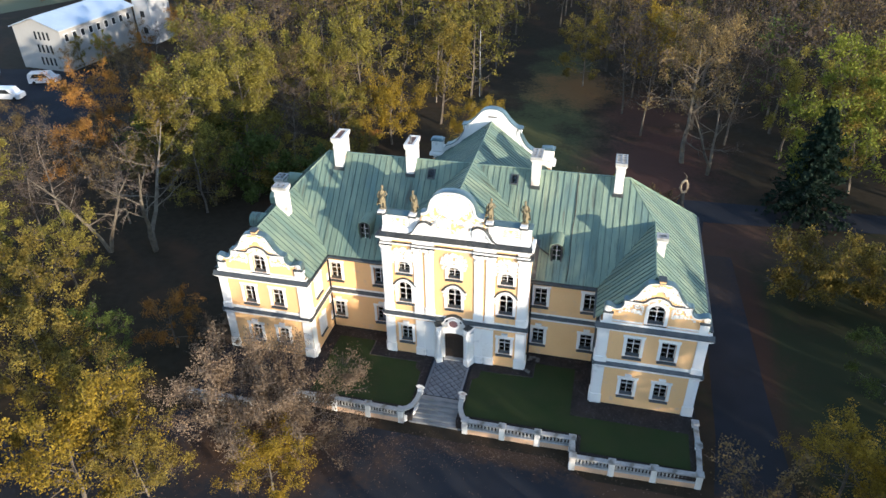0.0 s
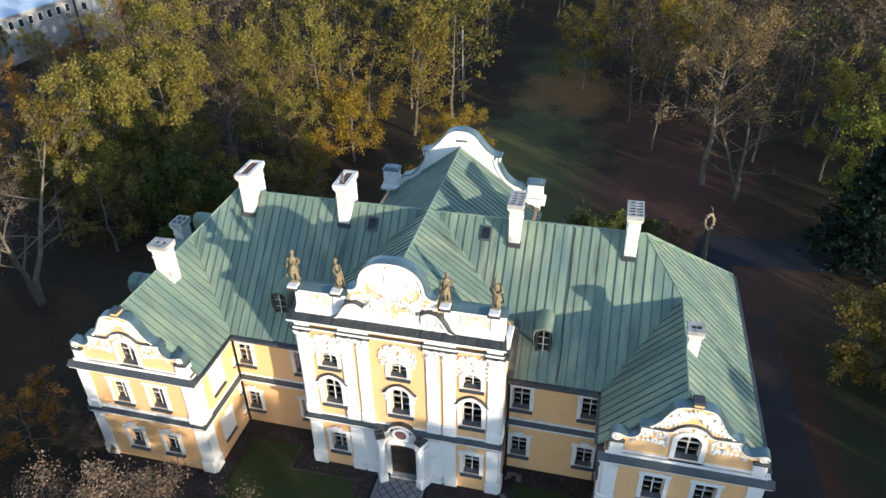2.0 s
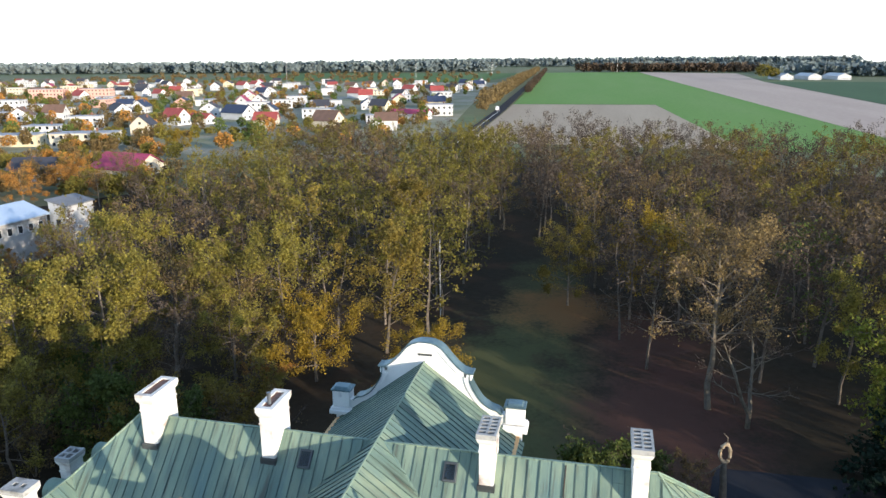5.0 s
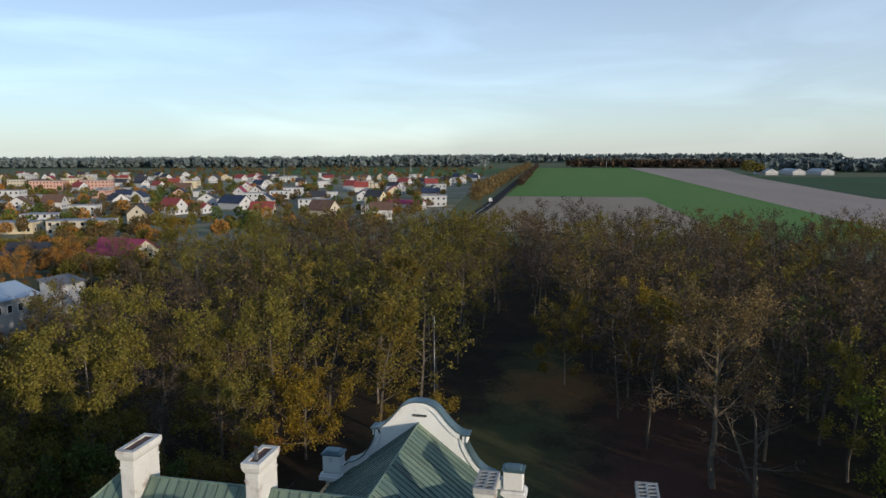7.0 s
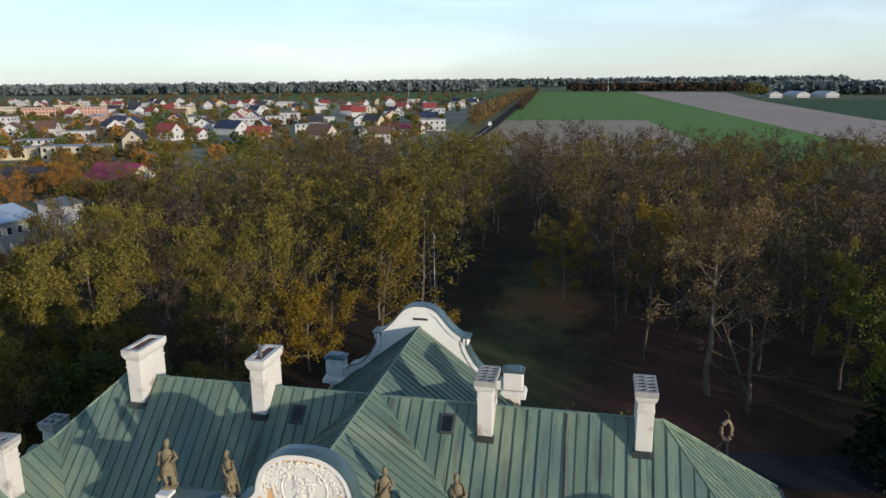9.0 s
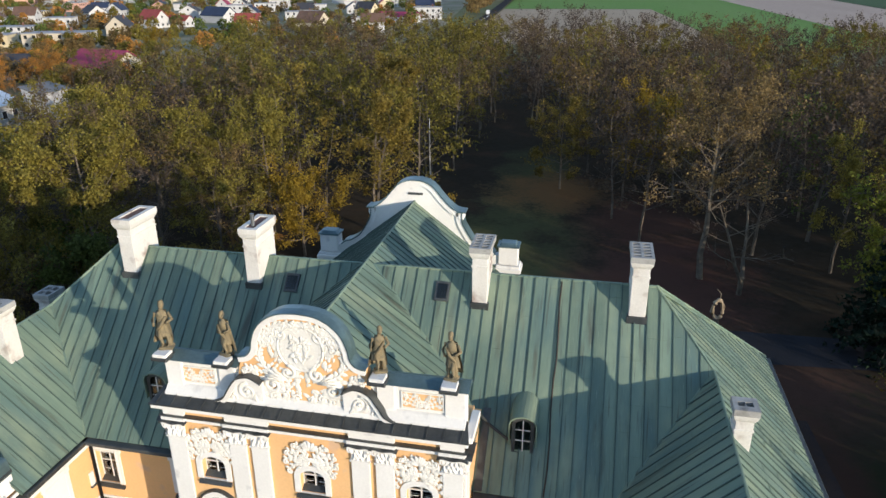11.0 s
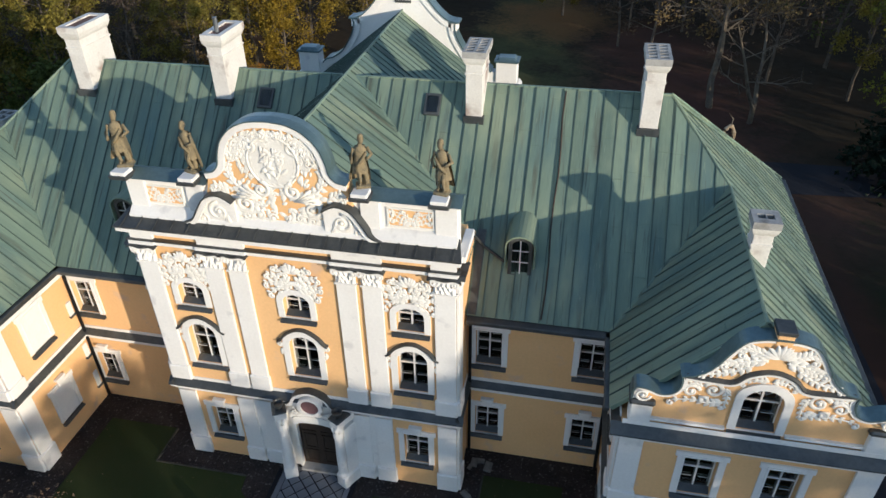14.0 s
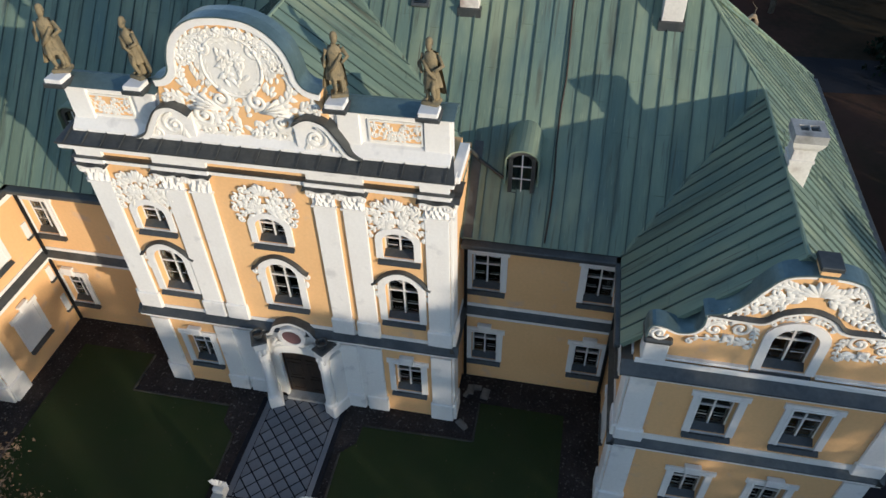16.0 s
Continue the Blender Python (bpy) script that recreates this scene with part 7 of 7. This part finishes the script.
def house(x, y, turn, w, d, h, wall_m, roof_m, rise=0.0, storeys=2, label="", name="house"):
    """A house with its walls, roof, windows and chimney. rise: the height of a gabled roof; 0: a flat one."""
    ob = thing(name, label, "house", pose(x, y, GROUND, 0, 0, turn), "town houses")
    g = Geo()
    if rise:
        g.slab([(-w / 2, 0), (w / 2, 0), (w / 2, h), (0, h + rise), (-w / 2, h)], [], -d / 2, d / 2)
    else:
        g.box(-w / 2, w / 2, -d / 2, d / 2, 0, h)
    part("wall", g, wall_m, ob)
    g = Geo()
    if rise:
        for s in (-1, 1):
            e, k = 0.5, rise / (w / 2)
            a = [(0, -d / 2 - 0.5, h + rise + 0.12), (s * (w / 2 + e), -d / 2 - 0.5, h - e * k + 0.12), (s * (w / 2 + e), d / 2 + 0.5, h - e * k + 0.12), (0, d / 2 + 0.5, h + rise + 0.12)]
            b = [(p[0], p[1], p[2] + 0.22) for p in a]
            f = [(4, 5, 6, 7), (3, 2, 1, 0), (0, 1, 5, 4), (1, 2, 6, 5), (2, 3, 7, 6)]
            g.add(a + b, f if s > 0 else [t[::-1] for t in f])
    else:
        g.box(-w / 2 - 0.3, w / 2 + 0.3, -d / 2 - 0.3, d / 2 + 0.3, h, h + 0.3, 0.05)
    roof_ob = part("roof", g, roof_m, ob)
    cx = w * 0.16
    cz = h + (rise * (1 - 0.32) if rise else 0.2)
    part("chimney", Geo().box(cx - 0.35, cx + 0.35, d * 0.18 - 0.35, d * 0.18 + 0.35, cz - 0.6, cz + 1.5, 0.04), BRICKRED, roof_ob)
    n = max(2, int(w / 3.0))
    for k in range(storeys):
        z = 1.0 + k * (h / storeys)
        for i in range(n):
            u = -w / 2 + w * (i + 0.5) / n
            part("window", Geo().box(u - 0.55, u + 0.55, -d / 2 - 0.05, -d / 2 + 0.02, z, z + 1.25, 0.03), DARKPANE, ob)
        for i in range(max(2, int(d / 3.5))):
            v = -d / 2 + d * (i + 0.5) / max(2, int(d / 3.5))
            part("window", Geo().box(w / 2 - 0.02, w / 2 + 0.05, v - 0.55, v + 0.55, z, z + 1.25, 0.03), DARKPANE, ob)
    if rise > 2.5:
        part("window", Geo().box(-0.5, 0.5, -d / 2 - 0.05, -d / 2 + 0.02, h + 0.3, h + 1.4, 0.03), DARKPANE, ob)
    return ob


WH, CR, GR, PK, YE = PLASTER
RED, SLATE, FELT, BROWN, NAVY, MAG = TILES
house(-199, 270, 18, 9, 11, 4.5, CR, SLATE, 4.0, 1, "cream gabled house with a dark slate roof")
house(-212, 316, 75, 9, 12, 4.5, WH, RED, 4.0, 1, "white gabled house with a red tiled roof")
house(-202, 324, 80, 7, 12, 3.2, WH, RED, 2.2, 1, "low white outbuilding with a red roof")
house(-268, 345, 60, 10, 11, 5.5, WH, SLATE, 3.5, 2, "white house with a dark roof")
house(-242, 286, 20, 13, 9, 6.5, WH, FELT, 0, 2, "white flat-roofed house with large windows")
house(-191, 222, 20, 24, 10, 5.5, CR, FELT, 0, 2, "long cream flat-roofed block")
house(-222, 219, 20, 20, 10, 4.5, YE, FELT, 0, 1, "low yellow flat-roofed block")
house(-197, 355, 70, 10, 18, 4.0, WH, NAVY, 4.0, 1, "white house under a long navy roof")
house(-186, 372, 15, 9, 10, 4.5, WH, NAVY, 3.6, 1, "white gabled house with a navy roof")
house(-128, 162, 80, 13, 17, 2.4, CR, MAG, 3.8, 1, "broad house with a magenta tin roof")
house(-148, 150, 105, 12, 14, 2.6, GR, SLATE, 3.4, 1, "grey house with a dark hipped roof")
house(-478, 530, 15, 30, 12, 9.0, PK, FELT, 0, 3, "pink flat-roofed apartment block")
house(-440, 545, 15, 26, 12, 9.0, PK, FELT, 0, 3, "pink flat-roofed apartment block")
house(-365, 368, 20, 16, 12, 9.0, WH, FELT, 0, 3, "tall white flat-roofed house")
house(-292, 298, 30, 11, 11, 5.5, WH, BROWN, 4.0, 2, "white house with a brown roof")
house(-375, 482, 20, 26, 11, 5.5, GR, FELT, 0, 2, "long grey flat-roofed block of flats")
house(-98, 370, 85, 9, 22, 3.2, WH, MAG, 2.0, 1, "low hall with a magenta roof")
house(-88, 398, 10, 16, 11, 6.5, WH, FELT, 0, 2, "white flat-roofed house with large windows")
house(-188, 466, 15, 22, 10, 4.5, WH, FELT, 0, 1, "long white flat-roofed house")
house(-146, 880, 20, 11, 12, 5.0, WH, SLATE, 4.0, 1, "white gabled house at the road")
house(262, 1150, 5, 18, 60, 5.0, WH, WH, 4.0, 1, "long low white farm shed", "barn")
house(300, 1152, 5, 18, 60, 5.0, WH, WH, 4.0, 1, "long low white farm shed", "barn")
house(340, 1155, 5, 18, 60, 5.0, WH, WH, 4.0, 1, "long low white farm shed", "barn")
rng_h = random.Random(21)
spots_h = [(-199, 270), (-212, 316), (-268, 345), (-242, 286), (-191, 222), (-222, 219), (-197, 355), (-186, 372), (-128, 162), (-478, 530), (-440, 545), (-365, 368), (-292, 298), (-375, 482), (-98, 370), (-88, 398), (-188, 466)]
made = 0
for attempt in range(4000):
    y = 240 + 700 * rng_h.random() ** 1.3
    x = rng_h.uniform(-1.15 * y + 40, -70 - 0.10 * (y - 300) - 14)
    if made > 130:
        break
    if any(abs(x - a) < 26 and abs(y - b) < 26 for a, b in spots_h) or (y < 300 and x > -225):
        continue
    spots_h.append((x, y))
    made += 1
    wall_m = rng_h.choices(PLASTER, (6, 2, 1.5, 0.5, 1))[0]
    if rng_h.random() < 0.35:
        house(x, y, rng_h.choice((15, 20, 105)), rng_h.uniform(11, 20), rng_h.uniform(9, 12), rng_h.uniform(4, 7), wall_m, FELT, 0, 2, "flat-roofed town house in pale plaster")
    else:
        roof_m = rng_h.choices(TILES, (3, 3, 0, 1.5, 1, 0.3))[0]
        house(x, y, rng_h.choice((15, 22, 75, 105, 110)), rng_h.uniform(8.5, 11), rng_h.uniform(9, 13), rng_h.uniform(3.6, 5), wall_m, roof_m, rng_h.uniform(3, 4.4), 1, "gabled town house with a " + roof_m.name[5:] + " roof")

# the long pale building at the edge of the park
ob = thing("school_building", "long pale three-storey building with a blue-grey sheet roof", "building", pose(-89.3, 70.6, GROUND, 0, 0, -6))
W, L, H = 10.6, 18.6, 7.5
part("wall", Geo().slab([(-W / 2, 0), (W / 2, 0), (W / 2, H), (0, H + 1.7), (-W / 2, H)], [], -L / 2, L / 2), surf("pale grey plaster", (0.38, 0.365, 0.335), None, 0.9, big=0.4, fine=6, vary=0.06), ob)
for s in (-1, 1):
    a = [(0, -L / 2 - 0.4, H + 1.8), (s * (W / 2 + 0.5), -L / 2 - 0.4, H - 0.1), (s * (W / 2 + 0.5), L / 2 + 0.4, H - 0.1), (0, L / 2 + 0.4, H + 1.8)]
    f = [(4, 5, 6, 7), (3, 2, 1, 0), (0, 1, 5, 4), (1, 2, 6, 5), (2, 3, 7, 6)]
    part("roof", Geo().add(a + [(p[0], p[1], p[2] + 0.15) for p in a], f if s > 0 else [t[::-1] for t in f]), METALROOF, ob)
for i in range(9):
    v = -L / 2 + 1.3 + 1.98 * i
    w = part("window", Geo().box(W / 2 - 0.03, W / 2 + 0.04, v - 0.5, v + 0.5, 5.2, 6.6, 0.02), WHITE, ob)
    part("pane", Geo().box(W / 2 + 0.03, W / 2 + 0.06, v - 0.40, v + 0.40, 5.3, 6.5), DARKPANE, w)
for k in range(3):
    for i in range(4):
        u = -0.4 + 0.95 * i
        part("window", Geo().box(u - 0.22, u + 0.22, -L / 2 - 0.05, -L / 2 + 0.02, 0.9 + 2.3 * k, 2.3 + 2.3 * k, 0.02), DARKPANE, ob)

# its rear stair block with a grey lean-to roof, and a low white shed across the yard
annex = thing("annex", "pale grey stair block with a lean-to sheet roof", "building", pose(-79.6, 82.6, GROUND, 0, 0, -6))
part("wall", Geo().slab([(-3.2, 0), (0.6, 0), (0.6, 8.8), (-3.2, 9.6)], [], -3, 3), PLASTER[2], annex)
part("roof", Geo().slab([(-3.5, 9.67), (0.9, 8.74), (0.9, 8.94), (-3.5, 9.87)], [], -3.3, 3.3), surf("dull grey sheet roof", (0.17, 0.175, 0.185), None, 0.7, big=0.5, fine=4, vary=0.12), annex)
for z in (2.0, 5.2):
    part("window", Geo().box(-1.8, -0.8, -3.05, -2.98, z, z + 1.2, 0.02), DARKPANE, annex)
house(-91.5, 44.6, 12, 7.0, 5.0, 3.2, PLASTER[0], TILES[2], 0, 1, "low white shed beside the yard", "shed")


# parked vehicles
def car(x, y, turn, colour, label, name="car", size=(1.75, 4.3, 1.45), z=0.03):
    w, l, h = size
    ob = thing(name, label, name, pose(x, y, GROUND + z, 0, 0, turn), "parked vehicles")
    paint = surf("car paint " + label, colour, None, 0.3, 0.1, bump=0, vary=0.03)
    hood = 0.58 * h
    van = name == "van"
    side = [(-l / 2, 0.25), (l / 2, 0.25), (l / 2, hood), (l * 0.46, h * (0.98 if van else 0.66)), (l * 0.30, h), (-l * 0.10 if not van else -l * 0.22, h), (-l * 0.27 if not van else -l * 0.36, hood + 0.02), (-l / 2, hood * 0.92)]
    turned = Matrix.Rotation(radians(90), 4, "Z")
    part("body", Geo().slab(side, [], -w / 2, w / 2, turned), paint, ob)
    glass_side = [(l * 0.40, hood + 0.05), (l * 0.28, h - 0.08), (-l * 0.09, h - 0.08), (-l * 0.23, hood + 0.05)]
    part("windows", Geo().slab(glass_side, [], -w / 2 - 0.01, w / 2 + 0.01, turned), DARKPANE, ob, "dark side windows")
    wheel = Geo().lathe([(0.31, -0.1), (0.32, 0), (0.31, 0.1)], 14).mesh("wheel", IRON)
    for sx in (-1, 1):
        for sy in (-0.31, 0.31):
            part("wheel", wheel, None, ob, "", Matrix.Translation((sx * (w / 2 - 0.08), sy * l, 0.31)) @ Matrix.Rotation(radians(90), 4, "Y"))


car(-86.0, 46.9, 100, (0.72, 0.73, 0.74), "white pickup van parked in the yard", "van", (1.9, 4.8, 1.9))
car(-85.6, 55.0, 110, (0.70, 0.71, 0.72), "white pickup van parked beside the building", "van", (1.9, 4.8, 1.9))
car(-92.2, 50.3, 60, (0.05, 0.06, 0.07), "dark car parked in the yard")
car(-96.5, 55.0, 30, (0.10, 0.11, 0.13), "dark grey car parked in the yard")
car(-59.6, 443, 4, (0.78, 0.78, 0.78), "white van standing on the road", "van", (2.0, 5.6, 2.5), 0.16)


# ---- trees of the town, the avenue and the far forest belts ----
def clumps(name, places, material, label, leaves, size, shape, seed=1):
    """Far trees in one mesh: each a crown of loose leaf sprays. places: x, y, height, radius."""
    rng = np.random.default_rng(seed)
    out = []
    for x, y, h, r in places:
        d = rng.normal(0, 1, (leaves, 3))
        d /= np.linalg.norm(d, axis=1)[:, None]
        q = rng.uniform(0.55, 1.0, (leaves, 1))
        c = d * q * np.array((r, r, h * 0.40)) + np.array((0, 0, h * 0.58))
        if shape == "cone":
            c[:, :2] *= np.clip(1.25 - c[:, 2:3] / h, 0.1, 1)
        v, f = leaves_at(rng, c + np.array((x, y, GROUND)), size, 0.05)
        out.append(v)
    v = np.concatenate(out)
    ob = new(name, raw_mesh(name, v, np.arange(len(v)).reshape(-1, 3), material))
    return tagged(ob, label, "trees", "", "stuff")


rng_c = random.Random(8)
for material, label, n in ((AMBER, "orange garden trees of the town", 80), (OLIVE, "yellowing garden trees of the town", 170), (RUST, "brown garden trees of the town", 270), (FRESH, "green garden trees of the town", 120)):
    places = []
    while len(places) < n:
        y = 215 + 760 * rng_c.random() ** 1.3
        x = rng_c.uniform(-1.2 * y + 40, -70 - 0.10 * (y - 300) - 8)
        if any(abs(x - a) < 9 and abs(y - b) < 9 for a, b in spots_h) or (y < 262 and x > -170 and rng_c.random() < 0.5):
            continue
        places.append((x, y, rng_c.uniform(4, 9), rng_c.uniform(2, 3.8)))
    clumps("garden_trees", places, material, label, 170, 0.95, "ball", n)
for material, label, n in ((RUST, "brown trees between the park and the town", 46), (OLIVE, "yellowing trees between the park and the town", 34), (AMBER, "orange trees between the park and the town", 14)):
    places = []
    while len(places) < n:
        y = rng_c.uniform(118, 222)
        x = rng_c.uniform(-1.12 * y - 10, -0.62 * y - 12)
        if not any(abs(x - a) < 8 and abs(y - b) < 8 for a, b in ((-128, 162), (-148, 150), (-191, 222), (-222, 219))):
            places.append((x, y, rng_c.uniform(4, 7.5), rng_c.uniform(2, 3.4)))
    clumps("garden_trees", places, material, label, 420, 0.55, "ball", n)
places = [(-61.5 - 0.069 * (y - 442) - 4.5 + rng_c.uniform(-1, 1), y, rng_c.uniform(12, 17), rng_c.uniform(4, 6)) for y in range(400, 1750, 9)]
clumps("avenue_trees", places, RUST, "brown avenue trees along the straight road", 190, 1.2, "ball", 2)
places = [(-52 - 0.069 * (y - 442) + 4 + rng_c.uniform(-1, 1), y, rng_c.uniform(9, 13), rng_c.uniform(3, 4.5)) for y in range(640, 1750, 16)]
clumps("avenue_trees", places, DUN, "brown avenue trees along the straight road", 170, 1.2, "ball", 3)
for kind, x, y, s in (("amber", -122, 115, 0.95), ("amber", -115, 126, 1.05), ("olive", -130, 150, 0.6), ("rust", -122, 152, 0.6), ("amber", -136, 152, 0.6), ("rust", -142, 140, 0.6), ("amber", -128, 106, 0.8), ("yellow", -138, 204, 1.0), ("amber", -86, 100, 0.7), ("olive", -100, 128, 0.7), ("dun", -92, 116, 0.7),
                      ("dun", -110, 140, 0.7), ("rust", -122, 150, 0.7), ("olive", -126, 134, 0.7), ("olive", -78, 118, 0.75), ("rust", -86, 134, 0.75), ("amber", -76, 70, 0.7), ("rust", -74, 60, 0.6), ("olive", -78, 63, 0.72), ("rust", -81, 57, 0.62), ("olive", -83.5, 63, 0.6), ("dun", -86, 88, 0.7), ("olive", -92, 94, 0.7), ("amber", -97, 100, 0.7), ("rust", -104, 118, 0.7), ("olive", -82, 96, 0.8), ("amber", -120, 126, 0.8)):
    tree(kind, x, y, s * (0.62 if y < 112 else 0.85))
# paler and bluer than pine: distance haze is mixed into the colour
HAZEPINE = surf("dark pine forest", (0.16, 0.19, 0.19), (0.12, 0.15, 0.15), 0.95, big=0.01, fine=0.1, bump=0, island=0.12)


def belt(x0, y0, x1, y1, depth, h, n, material, label, seed):
    rng = random.Random(seed)
    places = []
    for i in range(n):
        t = rng.random()
        places.append((x0 + (x1 - x0) * t + rng.uniform(-8, 8), y0 + (y1 - y0) * t + depth * rng.random() ** 1.6, h * rng.uniform(0.75, 1.1), h * 0.30))
    clumps("forest_belt", places, material, label, 22, h * 0.36, "ball", seed)


belt(-2600, 1500, -760, 1750, 260, 28, 1300, HAZEPINE, "dark pine forest along the horizon", 31)
belt(-760, 1750, -300, 1850, 160, 29, 360, HAZEPINE, "dark pine forest along the horizon", 32)
belt(-900, 2900, 900, 2900, 300, 34, 800, HAZEPINE, "distant forest along the horizon", 33)
belt(-60, 1790, 330, 1690, 60, 20, 320, DUN, "brown copse beyond the fields", 34)
belt(60, 1800, 380, 1700, 90, 22, 220, HAZEPINE, "dark copse beyond the fields", 35)
belt(380, 1480, 760, 1250, 160, 22, 420, HAZEPINE, "dark forest beyond the farm", 36)
belt(330, 1330, 1200, 1100, 160, 22, 600, HAZEPINE, "dark forest beyond the farm", 37)
clumps("field_tree", [(236, 1140, 24, 13), (250, 1146, 18, 10)], OLIVE, "lone broad trees by the farm", 500, 2.2, "ball", 9)
clumps("meadow_trees", [(rng_c.uniform(-900, -200), rng_c.uniform(980, 1500), rng_c.uniform(6, 12), rng_c.uniform(3, 6)) for i in range(120)], RUST, "scattered trees beyond the town", 90, 1.8, "ball", 10)
for x, y in ((30, 1750), (-230, 1500), (-330, 1250), (-420, 900), (330, 1180)):
    mast = new("mast", Geo().tube([(x, y, GROUND), (x, y, 32)], [0.35, 0.15], 6).mesh("mast", ZINC))
    tagged(mast, "thin grey mast on the plain", "mast")
